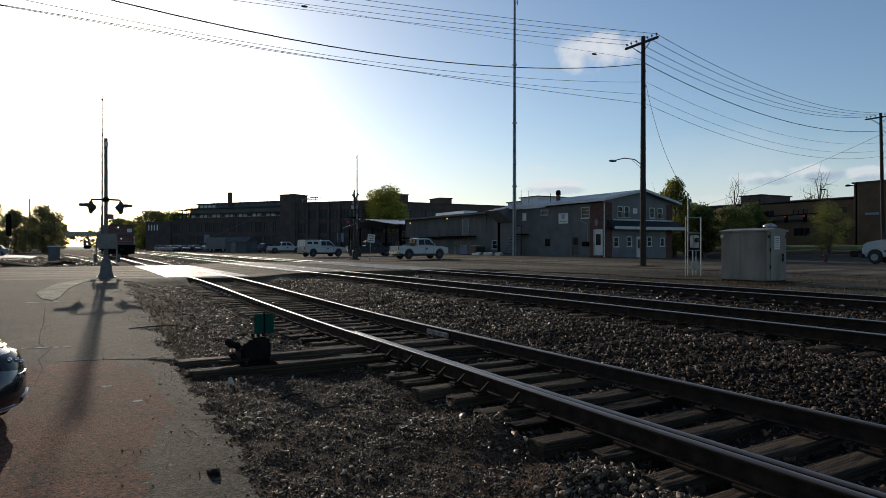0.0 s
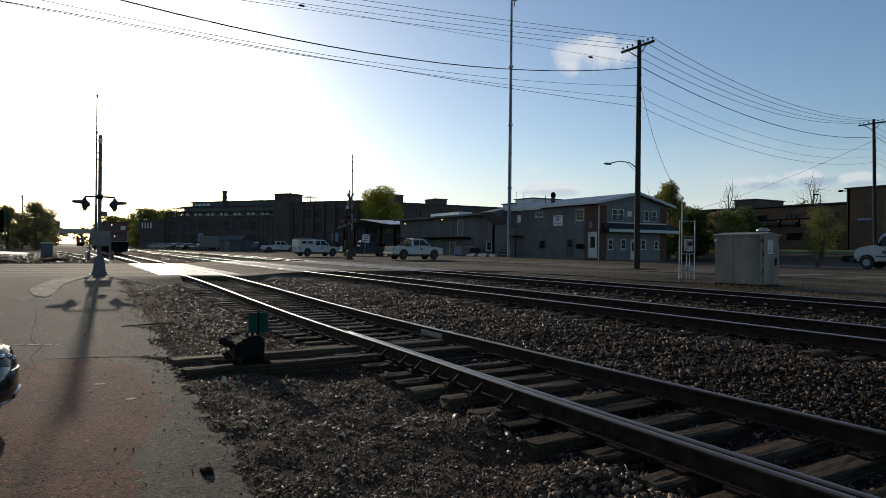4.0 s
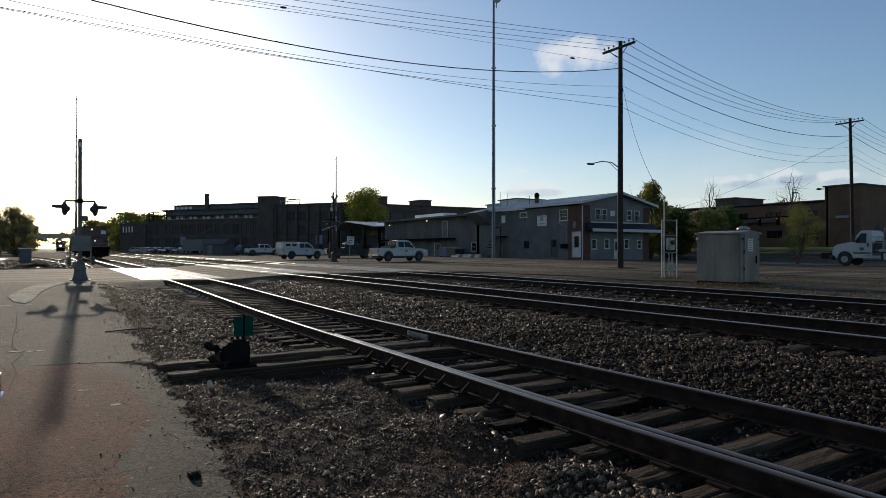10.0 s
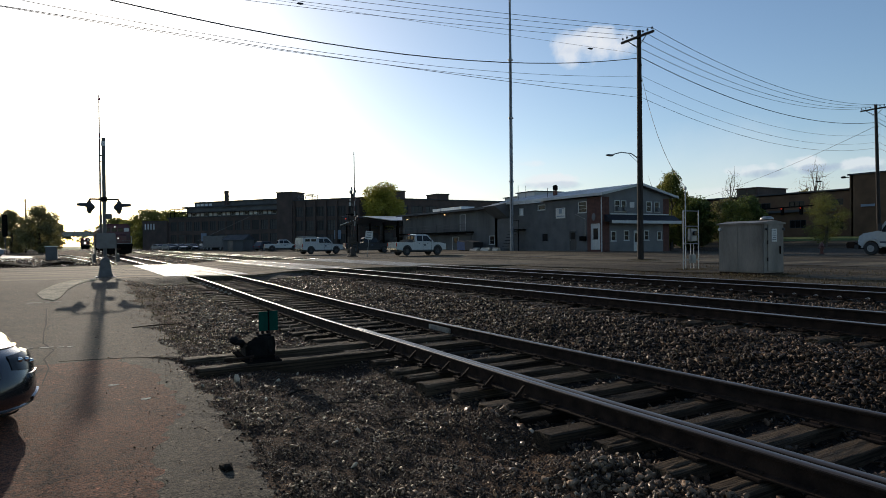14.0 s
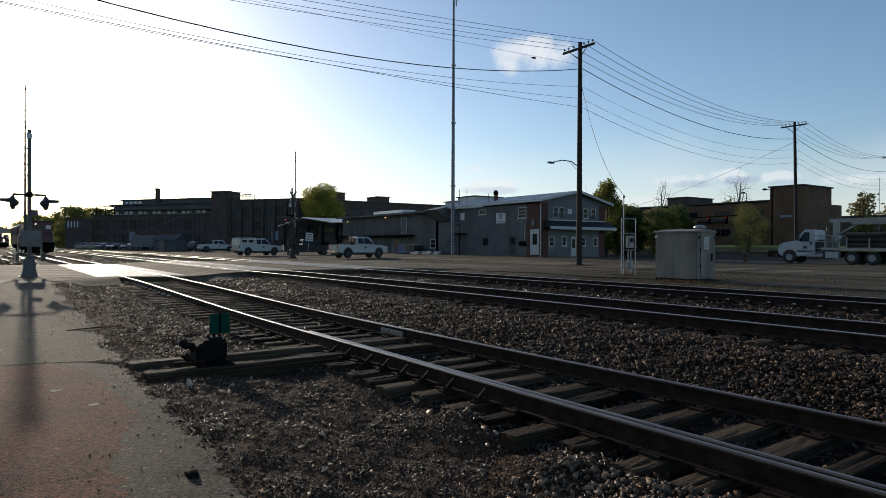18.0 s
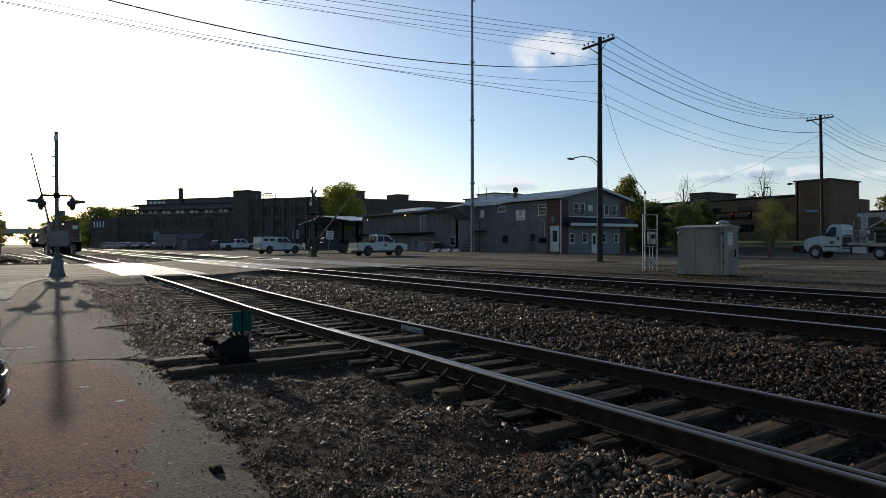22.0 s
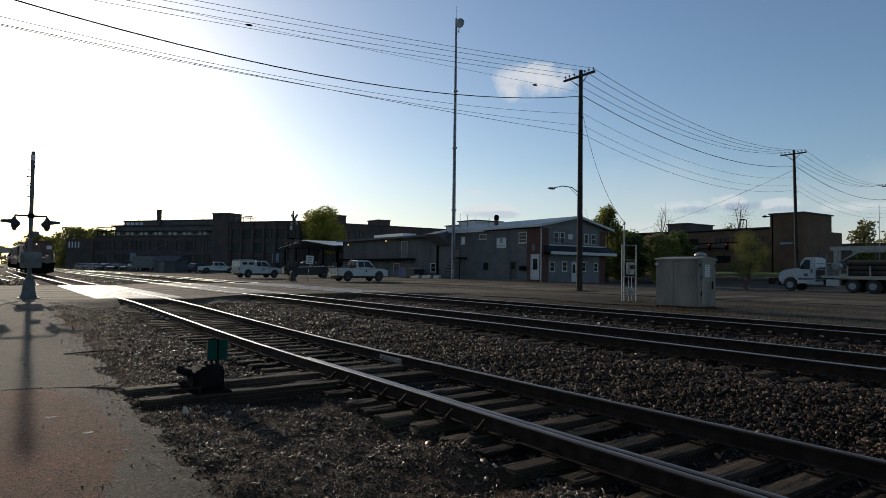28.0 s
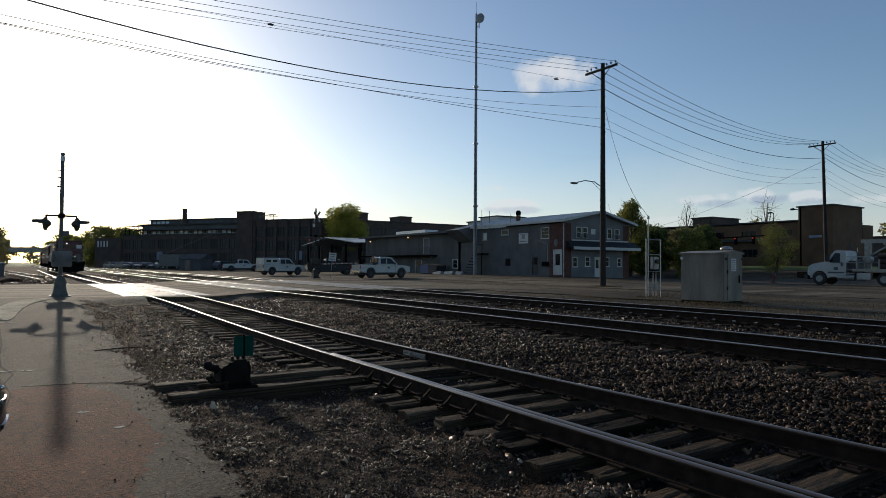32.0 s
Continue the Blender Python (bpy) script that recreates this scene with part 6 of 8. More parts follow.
def car(label, m, paint, kind="car", near=False):
    """Saloon or wagon, forward along +y."""
    t = thing("parked_car", label, kind, m, group="parked cars")
    hw = 0.9
    prof = [(-2.25, 0.35), (-2.28, 0.62), (-2.2, 0.95), (-1.6, 1.0), (0.95, 0.98), (1.75, 0.86), (2.15, 0.72), (2.27, 0.55), (2.25, 0.32), (1.98, 0.26)] + arch(1.45, 0.4, 0.28) + [(0.9, 0.25), (-0.9, 0.25)] + arch(-1.35, 0.4, 0.28) + [(-1.95, 0.3)]
    if near:
        prof = prof[:4] + [(0.95, 0.96), (1.3, 0.88), (1.55, 0.74)] + prof[13:]
        shaped_nose(t, paint)
    ob = body_from(prof, hw, "body", paint, t, (0.55, 0.2), 0.05)
    for v in ob.data.vertices:
        if v.co.y > 1.3:
            v.co.x *= 1 - 0.16 * ((v.co.y - 1.3) / 1.0) ** 2
    rear = -2.05 if kind == "suv" else -1.75
    top = 1.62 if kind == "suv" else 1.42
    body_from([(rear, 0.96), (rear + 0.35, top - 0.06), (rear + 0.6, top), (0.0, top), (0.25, top - 0.05), (1.05, 0.95)], hw - 0.07, "cabin", paint, t, (0.95, 0.35), 0.04)
    for s in (-1, 1):
        for pts in ([(rear + 0.45, 1.03), (rear + 0.62, top - 0.1), (-0.45, top - 0.08), (-0.45, 1.03)], [(-0.37, 1.03), (-0.37, top - 0.08), (0.14, top - 0.12), (0.78, 1.03)]):
            bm = bm_new()
            prism(bm, pts, s * 0.83 - 0.01, s * 0.83 + 0.012, "x")
            for v in bm.verts:
                v.co.x -= s * (v.co.z - 0.97) * 0.3 - s * 0.012
            part("side_window", bm, M["glass"], t)
        if not near:
            bm = bm_new()
            lathe(bm, [(0.01, -0.06), (0.1, -0.05), (0.13, 0.0), (0.1, 0.06), (0.01, 0.08)], 16, axis="y", m=Matrix.Translation((s * 0.62, 2.08, 0.66)) @ Matrix.Diagonal((1.25, 1, 0.8, 1)))
            h = part("headlight", bm, M["lens"], t, smooth=True)
            bm = bm_new()
            prism(bm, [(0.5, 0.785), (0.8, 0.755), (0.82, 0.77), (0.5, 0.8)], 1.95, 2.14)
            if s < 0:
                bmesh.ops.scale(bm, vec=(-1, 1, 1), verts=bm.verts)
                bmesh.ops.reverse_faces(bm, faces=bm.faces)
            part("lamp_trim", bm, M["chrome"], h)
        bm = bm_new()
        box(bm, (s * 0.7, -2.24, 0.78), (0.3, 0.06, 0.14), 0.02)
        part("tail_light", bm, M["tail"], t)
        bm = bm_new()
        box(bm, (s * 0.98, 0.72, 1.0), (0.18, 0.1, 0.12), 0.03)
        part("mirror", bm, paint, t)
        for y in (1.45, -1.35):
            wheel(t, s * 0.8, y, 0.32, 0.2)
    bm = bm_new()
    prism(bm, [(0.29, top - 0.07), (0.33, top - 0.05), (1.07, 1.0), (1.04, 0.97)], -0.66, 0.66, "x")
    part("windscreen", bm, M["glass"], t)
    if near:
        return t
    bm = bm_new()
    box(bm, (0, 2.235, 0.62), (0.75, 0.06, 0.16), 0.02)
    part("grille", bm, M["plastic"], t)
    for z, w, d in ((0.5, 1.5, 0.1), (0.3, 1.35, 0.12)):
        bm = bm_new()
        n = 10
        a = [(-w / 2 + w * k / n, 2.29 - 0.22 * (abs(2 * k / n - 1)) ** 2.4) for k in range(n + 1)]
        prism(bm, [(x, y) for x, y in a] + [(x, y - d) for x, y in a[::-1]], z - 0.022, z + 0.022, "z")
        bmesh.ops.bevel(bm, geom=list(bm.edges), offset=0.008, segments=1, affect="EDGES")
        part("bumper_trim", bm, M["chrome"], t, "bright chrome bumper strip")
    return t


def facing(x, y, z, heading):
    """Forward (+y of the thing) towards a heading in degrees to the left of +y."""
    return pose(x, y, z, 0, 0, heading)


car("glossy black car with chrome trim parked on the drive", facing(-2.38, 7.80, 0.02, -143) @ Matrix.Diagonal((1, 1, 0.91, 1)), M["car_black"], near=True)
pickup("white crew-cab pickup with rack and beacon on the gravel lot", facing(25.85, 51.3, 0.47, -85) @ Matrix.Diagonal((0.9, 0.9, 1.02, 1)), M["car_white"], rack=True)
pickup("white crew-cab pickup with a utility topper on the lot", facing(21.9, 67.4, 0.47, -78) @ Matrix.Diagonal((0.93, 0.87, 0.98, 1)), M["car_white"], cap=True)
pickup("black pickup parked behind the far crossing signal", facing(29.4, 71.6, 0.47, -100), M["car_matt"])
pickup("white pickup parked near the old factory", facing(27.7, 104.6, 0.5, -98), M["car_white"])
car("dark wagon parked near the old factory", facing(26.9, 112.5, 0.5, -60), M["car_dark"], "suv")
for k, (x, y, a, c) in enumerate(((14.6, 147.0, -160, "car_dark"), (16.6, 145.6, -165, "car_black"), (18.9, 144.5, -162, "car_black"), (13.0, 152.0, -160, "car_dark"), (21.0, 141.0, -170, "car_dark"))):
    car("distant %s car parked before the factory" % {"car_dark": "dark", "car_silver": "silver", "car_black": "black"}[c], facing(x, y, 0.5, a), M[c])
for k, (x, y, a, c) in enumerate(((-16.5, 100, 80, "car_dark"), (-12.5, 104, 85, "car_silver"), (-20, 97, 80, "car_red"))):
    car("distant %s car parked beyond the crossing" % {"car_dark": "dark", "car_silver": "silver", "car_red": "maroon"}[c], facing(x, y, 0.32, a), M[c])


def boom_truck():
    t = thing("boom_truck", "white flatbed work truck with a folded loader boom on the street", "truck", facing(53.2, 23.6, 0.31, 3), group="")
    # front axle at +3.3, tandem rear at -1.4 and -2.8
    hood = [(1.75, 0.75), (1.75, 1.92), (2.0, 1.9), (3.2, 1.66), (3.5, 1.45), (3.56, 0.8)] + [(3.4, 0.7)] + arch(2.6, 0.62, 0.55) + [(1.9, 0.62)]
    body_from(hood, 0.98, "hood", M["car_white"], t, (1.0, 0.18), 0.06)
    cab = [(0.72, 0.62), (0.72, 2.52), (0.84, 2.7), (1.45, 2.72), (1.63, 2.62), (2.08, 1.86), (2.08, 0.62)]
    body_from(cab, 1.08, "cab", M["car_white"], t, (1.6, 0.12), 0.06)
    for s in (-1, 1):
        bm = bm_new()
        prism(bm, [(1.12, 1.76), (1.12, 2.48), (1.5, 2.5), (1.86, 1.86), (1.8, 1.76)], s * 1.075 - 0.015, s * 1.075 + 0.015, "x")
        for v in bm.verts:
            v.co.x -= s * (v.co.z - 1.6) * 0.125 - s * 0.01
        part("side_window", bm, M["glass"], t)
        bm = bm_new()
        box(bm, (s * 1.32, 1.85, 2.1), (0.1, 0.22, 0.55), 0.03)
        part("mirror", bm, M["plastic"], t)
        bm = bm_new()
        box(bm, (s * 0.85, 3.5, 1.1), (0.3, 0.1, 0.24), 0.04)
        part("headlight", bm, M["lens"], t)
        bm = bm_new()
        tube(bm, (s * 0.9, 0.1, 0.62), (s * 0.9, 1.3, 0.62), 0.25, n=16)
        part("fuel_tank", bm, M["galv"], t, "round bright fuel tank", smooth=True)
        bm = bm_new()
        box(bm, (s * 0.95, 0.7, 0.92), (0.3, 1.2, 0.05), 0.01)
        part("step", bm, M["galv"], t)
        bm = bm_new()
        box(bm, (s * 0.9, -0.55, 0.72), (0.5, 0.95, 0.5), 0.02)
        part("tool_box", bm, M["car_white"], t, "white underbody tool box")
        bm = bm_new()
        box(bm, (s * (1.085), 1.4, 1.3), (0.012, 0.3, 0.22), 0.003)
        part("door_badge", bm, M["ink"], t)
        bm = bm_new()
        box(bm, (s * 1.09, 1.38, 0.98), (0.012, 1.2, 0.13), 0.003)
        part("body_stripe", bm, M["ink"], t, "dark stripe low along the cab")
        bm = bm_new()
        box(bm, (s * 1.09, 0.98, 1.62), (0.014, 0.14, 0.3), 0.004)
        part("door_latch", bm, M["ink"], t)
        slab("wheel_arch", arch(2.6, 0.72, 0.55) + arch(2.6, 0.56, 0.55)[::-1], s * 0.97, 0.1, M["car_white"], t, "flared white front fender lip")
        wheel(t, s * 0.95, 2.6, 0.5, 0.3, "rim")
        for y in (-1.9, -3.25):
            wheel(t, s * 0.9, y, 0.5, 0.5, "rim")
    bm = bm_new()
    prism(bm, [(1.67, 2.58), (1.7, 2.6), (2.13, 1.92), (2.1, 1.89)], -0.85, 0.85, "x")
    part("windscreen", bm, M["glass"], t)
    bm = bm_new()
    box(bm, (0, 3.6, 0.62), (2.3, 0.3, 0.36), 0.05)
    part("bumper", bm, M["plastic"], t)
    bm = bm_new()
    box(bm, (0, 4.05, 0.75), (2.0, 0.7, 0.5), 0.06)
    part("plow_hitch", bm, M["rust"], t, "dark steel frame in front of the bumper")
    bm = bm_new()
    box(bm, (0, 3.535, 1.1), (0.9, 0.05, 0.5), 0.03)
    part("grille", bm, M["chrome"], t)
    bm = bm_new()
    box(bm, (0, -1.5, 0.85), (0.9, 7.6, 0.28), 0.02)
    part("chassis", bm, M["black"], t)
    bm = bm_new()
    box(bm, (0, -2.6, 1.18), (2.4, 5.6, 0.2), 0.02)
    part("flatbed", bm, M["galv"], t, "pale steel flatbed deck")
    for y in (-0.1, -1.6, -3.1, -4.6):
        for s in (-1, 1):
            bm = bm_new()
            box(bm, (s * 1.17, y, 1.6), (0.08, 0.1, 0.85), 0.01)
            part("stake", bm, M["galv"], t)
    bm = bm_new()
    box(bm, (0, 0.3, 1.35), (1.7, 0.62, 1.1), 0.04)
    part("pump_box", bm, M["plastic"], t, "dark pump housing behind the cab")
    bm = bm_new()
    tube(bm, (0.75, 0.5, 0.9), (0.75, 0.5, 2.95), 0.07, n=10)
    part("exhaust_stack", bm, M["mastgrey"], t, "upright exhaust stack behind the cab", smooth=True)
    bm = bm_new()
    box(bm, (0, 0.0 - 0.1, 1.55), (2.3, 0.08, 0.9), 0.01)
    part("headboard", bm, M["galv"], t)
    for k in range(5):
        for j in range(3 - k // 2):
            bm = bm_new()
            tube(bm, (-0.85 + k * 0.42, -4.9, 1.48 + j * 0.38), (-0.85 + k * 0.42, -1.5 - 0.1 * k, 1.48 + j * 0.38), 0.2, n=12)
            part("pipe", bm, M["load"], t, "dark rusty pipe stacked on the bed", smooth=True)
    bm = bm_new()
    box(bm, (0, -0.45, 2.2), (0.36, 0.4, 2.3), 0.04)
    tube(bm, (-0.3, -0.45, 2.0), (0.3, -0.45, 2.0), 0.3, n=16)
    bo = part("crane_post", bm, M["galv"], t, "pale steel crane post")
    bm = bm_new()
    box(bm, (0, -2.9, 3.4), (0.34, 5.8, 0.3), 0.03), box(bm, (0, -3.6, 3.16), (0.26, 4.2, 0.2), 0.03)
    tube(bm, (0.0, -0.6, 2.3), (0.0, -2.2, 3.25), 0.08, n=10)
    part("boom", bm, M["galv"], bo, "long pale folded boom over the bed")
    for x, y in ((-0.6, 0.45), (0, 0.4), (0.6, 0.45)):
        bm = bm_new()
        box(bm, (x, y + 0.7, 2.75), (0.14, 0.1, 0.07), 0.02)
        part("roof_marker", bm, M["tail"], t, "small red marker lamp on the cab roof")
    for z in (1.2, 1.75, 2.2):
        for s in (-1, 1):
            bm = bm_new()
            tube(bm, (s * 1.05, 0.68, z), (s * 1.05, -0.9, z), 0.03, n=6)
            part("side_rail", bm, M["galv"], t)


boom_truck()


# ---- locomotives ----
def locomotive(label, m, lit=False, lamps="lamp"):
    """Road switcher seen from its front end, forward along -y."""
    t = thing("locomotive", label, "locomotive", m, group="locomotives")
    bm = bm_new()
    box(bm, (0, 8, 1.45), (3.05, 17.2, 0.35), 0.04)
    part("frame", bm, M["black"], t)
    body_from([(0.75, 1.6), (0.8, 2.75), (1.0, 3.0), (2.3, 3.05), (2.3, 1.6)], 0.95, "nose", M["loco"], t, (2.6, 0.25), 0.06)
    body_from([(2.2, 1.6), (2.2, 4.05), (2.45, 4.45), (4.6, 4.45), (4.75, 4.2), (4.75, 1.6)], 1.5, "cab", M["loco"], t, (3.9, 0.3), 0.06)
    body_from([(4.7, 1.6), (4.7, 4.1), (4.9, 4.2), (15.4, 4.2), (15.5, 4.0), (15.5, 1.6)], 1.42, "long_hood", M["loco"], t, (3.9, 0.3), 0.06)
    for x in (-1.05, -0.35, 0.35, 1.05):
        bm = bm_new()
        box(bm, (x, 2.19, 3.62), (0.56, 0.04, 0.5), 0.02)
        # the pane at x = 1.05 is pale, imitating sky seen through the cab
        part("cab_window", bm, M["glass"] if x != 1.05 else M["lens"], t)
    for s in (-1, 1):
        for y in (2.9, 4.0):
            bm = bm_new()
            box(bm, (s * 1.5, y, 3.55), (0.04, 0.8, 0.55), 0.02)
            part("side_window", bm, M["pane"], t)
        bm = bm_new()
        for k in range(9):
            tube(bm, (s * 1.48, 0.6 + k * 1.9, 1.6), (s * 1.48, 0.6 + k * 1.9, 2.65), 0.02, n=6)
        tube(bm, (s * 1.48, 0.6, 2.65), (s * 1.48, 15.8, 2.65), 0.022, n=6)
        part("handrail", bm, M["white"], t)
        for k in range(4):
            bm = bm_new()
            box(bm, (s * 1.32, 0.3, 0.4 + k * 0.33), (0.4, 0.35, 0.04), 0.005)
            part("step", bm, M["black"], t)
        bm = bm_new()
        box(bm, (s * 1.25, 0.05, 1.5), (0.24, 0.2, 0.24), 0.03)
        part("ditch_light", bm, M["lamp"] if lit else M["lens"], t)
        for y0 in (3.0, 12.6):
            bm = bm_new()
            box(bm, (s * 1.1, y0, 0.75), (0.25, 3.6, 0.45), 0.05)
            bg = part("bogie_frame", bm, M["black"], t)
            for k in (-1.3, 0, 1.3):
                bm = bm_new()
                lathe(bm, [(0.1, -0.08), (0.5, -0.07), (0.53, 0.0), (0.5, 0.07), (0.1, 0.08)], 18, axis="x", m=Matrix.Translation((s * 0.78, y0 + k, 0.5)))
                part("wheel", bm, M["rust"], bg, smooth=True)
        bm = bm_new()
        box(bm, (s * 0.9, 7.8, 0.95), (0.9, 4.2, 0.8), 0.12)
        part("fuel_tank", bm, M["black"], t)
    for x, y, z in ((-0.25, 2.14, 4.02), (0.0, 0.72, 2.42)):
        bm = bm_new()
        r = 0.2 if lit else 0.08
        lathe(bm, [(0.02, -0.06), (r - 0.01, -0.05), (r, 0.05)], 14, axis="y", m=Matrix.Translation((x, y, z)))
        part("headlight", bm, M[lamps], t, "lit round headlight")
    bm = bm_new()
    prism(bm, [(-1.5, 1.3), (1.5, 1.3), (1.4, 0.35), (0.3, 0.15), (-0.3, 0.15), (-1.4, 0.35)], -0.25, -0.05)
    part("pilot", bm, M["black"], t, "black pilot plate at the front")
    bm = bm_new()
    box(bm, (0, -0.45, 0.95), (0.35, 0.6, 0.35), 0.06)
    part("coupler", bm, M["rust"], t)
    bm = bm_new()
    box(bm, (0, -0.06, 2.05), (2.9, 0.05, 0.05)), box(bm, (0, -0.06, 1.7), (2.9, 0.06, 0.12))
    part("end_rail", bm, M["boxgrey"], t)
    for y, h in ((6.5, 0.18), (8.5, 0.12), (11, 0.22), (13.4, 0.16)):
        bm = bm_new()
        box(bm, (0, y, 4.25 + h / 2), (1.0, 0.9, h), 0.05)
        part("roof_stack", bm, M["black"], t)
    return t


locomotive("dark red diesel locomotive standing on a side track", pose(2.9, 88.0, 0.36, 0, 0, 1.8) @ Matrix.Diagonal((1, 1, 0.91, 1)), lamps="dim_lamp")
far_loco = locomotive("far locomotive with lit headlights on the line", pose(-3.0, 320.0, 0.36), lit=True)


def rail_car():
    t = thing("rail_car", "dark red rail car with windows coupled behind the locomotive", "rail car", pose(2.35, 105.4, 0.36, 0, 0, 1.8))
    bm = bm_new()
    box(bm, (0, 10, 2.45), (3.0, 20, 2.5), 0.06)
    part("body", bm, M["loco"], t)
    bm = bm_new()
    prism(bm, [(-1.55, 3.68), (-1.2, 4.0), (0, 4.15), (1.2, 4.0), (1.55, 3.68)], -0.1, 20.1)
    part("roof", bm, M["roof"], t, "pale curved roof of the car")
    for s in (-1, 1):
        for k in range(10):
            bm = bm_new()
            box(bm, (s * 1.5, 1.3 + k * 1.93, 2.95), (0.04, 1.1, 0.8), 0.01)
            part("window", bm, M["factory_pane"], t)
        for y0 in (3.0, 17.0):
            bm = bm_new()
            box(bm, (s * 1.05, y0, 0.75), (0.22, 2.8, 0.4), 0.05)
            bg = part("bogie_frame", bm, M["black"], t)
            for k in (-1.0, 1.0):
                bm = bm_new()
                lathe(bm, [(0.1, -0.08), (0.46, -0.07), (0.5, 0.0), (0.46, 0.07), (0.1, 0.08)], 18, axis="x", m=Matrix.Translation((s * 0.78, y0 + k, 0.47)))
                part("wheel", bm, M["rust"], bg, smooth=True)
    bm = bm_new()
    box(bm, (0, 10, 1.05), (2.6, 19.4, 0.3), 0.03)
    part("frame", bm, M["black"], t)


rail_car()

# ---- buildings ----
def lattice(bm, along, at, o0, o1, us, zs, holes):
    """One joined slab on a grid of cuts, pierced by holes (a0, z0, a1, z1), between the depths o0 and o1."""
    solid = [[not any(h[0] < (u + v) / 2 < h[2] and h[1] < (p + q) / 2 < h[3] for h in holes) for p, q in zip(zs, zs[1:])] for u, v in zip(us, us[1:])]
    known = {}

    def vert(i, k, o):
        if (i, k, o) not in known:
            d = at + (o0, o1)[o]
            known[i, k, o] = bm.verts.new((us[i], d, zs[k]) if along == "x" else (d, us[i], zs[k]))
        return known[i, k, o]

    def full(i, k):
        return 0 <= i < len(us) - 1 and 0 <= k < len(zs) - 1 and solid[i][k]
    for i in range(len(us) - 1):
        for k in range(len(zs) - 1):
            if not solid[i][k]:
                continue
            for o in (0, 1):
                bm.faces.new([vert(i, k, o), vert(i + 1, k, o), vert(i + 1, k + 1, o), vert(i, k + 1, o)])
            for di, dk, a, b in ((-1, 0, (i, k), (i, k + 1)), (1, 0, (i + 1, k), (i + 1, k + 1)), (0, -1, (i, k), (i + 1, k)), (0, 1, (i, k + 1), (i + 1, k + 1))):
                if not full(i + di, k + dk):
                    bm.faces.new([vert(*a, 0), vert(*b, 0), vert(*b, 1), vert(*a, 1)])
    bmesh.ops.recalc_face_normals(bm, faces=bm.faces)
    return bm


def wall(parent, along, at, a0, a1, z0, z1, thick, holes, material, name="wall", label=""):
    """A wall along x (at y) or y (at x), its outer face at `at`, pierced by holes (a0, z0, a1, z1)."""
    us = sorted({a0, a1, *(v for h in holes for v in (h[0], h[2]) if a0 < v < a1)})
    zs = sorted({z0, z1, *(v for h in holes for v in (h[1], h[3]) if z0 < v < z1)})
    return part(name, lattice(bm_new(), along, at, 0, thick, us, zs, holes), material, parent, label)


def window(parent, along, at, h, cols=1, rows=2, trim="trim", pane="pane", depth=0.1, bar=0.05, sill=True):
    """A framed window in a hole: casing with glazing bars, panes and sill."""
    u0, z0, u1, z1 = h

    def blk(bm, u, v, p, q, o0, o1):
        if along == "x":
            box(bm, ((u + v) / 2, at + (o0 + o1) / 2, (p + q) / 2), (v - u, o1 - o0, q - p))
        else:
            box(bm, (at + (o0 + o1) / 2, (u + v) / 2, (p + q) / 2), (o1 - o0, v - u, q - p))
    half = bar * 0.35
    cu = [u0 + (u1 - u0) * c / cols for c in range(cols + 1)]
    cz = [z0 + (z1 - z0) * r / rows for r in range(rows + 1)]
    su = [(a + (bar if k == 0 else half), b - (bar if k == cols - 1 else half)) for k, (a, b) in enumerate(zip(cu, cu[1:]))]
    sz = [(a + (bar if k == 0 else half), b - (bar if k == rows - 1 else half)) for k, (a, b) in enumerate(zip(cz, cz[1:]))]
    us = sorted({u0 - 0.03, u1 + 0.03, *(v for s in su for v in s)})
    zs = sorted({z0 - 0.001, z1 + 0.03, *(v for s in sz for v in s)})
    w = part("window", lattice(bm_new(), along, at, -0.03, depth, us, zs, [(a, p, b, q) for a, b in su for p, q in sz]), M[trim], parent)
    bm = bm_new()
    blk(bm, u0 + bar * 0.5, u1 - bar * 0.5, z0 + bar * 0.5, z1 - bar * 0.5, 0.05, 0.06)
    part("pane", bm, M[pane], w)
    if sill:
        bm = bm_new()
        blk(bm, u0 - 0.08, u1 + 0.08, z0 - 0.07, z0 - 0.002, -0.08, 0.05)
        part("sill", bm, M[trim], w)
    return w


def door(parent, along, at, h, material, glassed=None, depth=0.08, trim="trim"):
    u0, z0, u1, z1 = h

    def blk(bm, u, v, p, q, o0, o1):
        if along == "x":
            box(bm, ((u + v) / 2, at + (o0 + o1) / 2, (p + q) / 2), (v - u, o1 - o0, q - p), 0.004)
        else:
            box(bm, (at + (o0 + o1) / 2, (u + v) / 2, (p + q) / 2), (o1 - o0, v - u, q - p), 0.004)
    bm = bm_new()
    blk(bm, u0 + 0.06, u1 - 0.06, z0, z1 - 0.06, 0.03, depth)
    d = part("door", bm, material, parent)
    bm = bm_new()
    blk(bm, u0 - 0.02, u0 + 0.06, z0, z1, -0.02, depth + 0.02), blk(bm, u1 - 0.06, u1 + 0.02, z0, z1, -0.02, depth + 0.02), blk(bm, u0 + 0.06, u1 - 0.06, z1 - 0.06, z1 + 0.02, -0.02, depth + 0.02)
    part("door_frame", bm, M[trim], d)
    if glassed:
        g0, g1 = glassed
        bm = bm_new()
        m = (u1 - u0) * 0.24
        blk(bm, u0 + m, u1 - m, z0 + g0, z0 + g1, 0.015, 0.035)
        part("pane", bm, M["pane"], d)
    bm = bm_new()
    blk(bm, u1 - 0.17, u1 - 0.12, z0 + 0.95, z0 + 1.1, -0.02, 0.04)
    part("handle", bm, M["galv"], d)
    return d


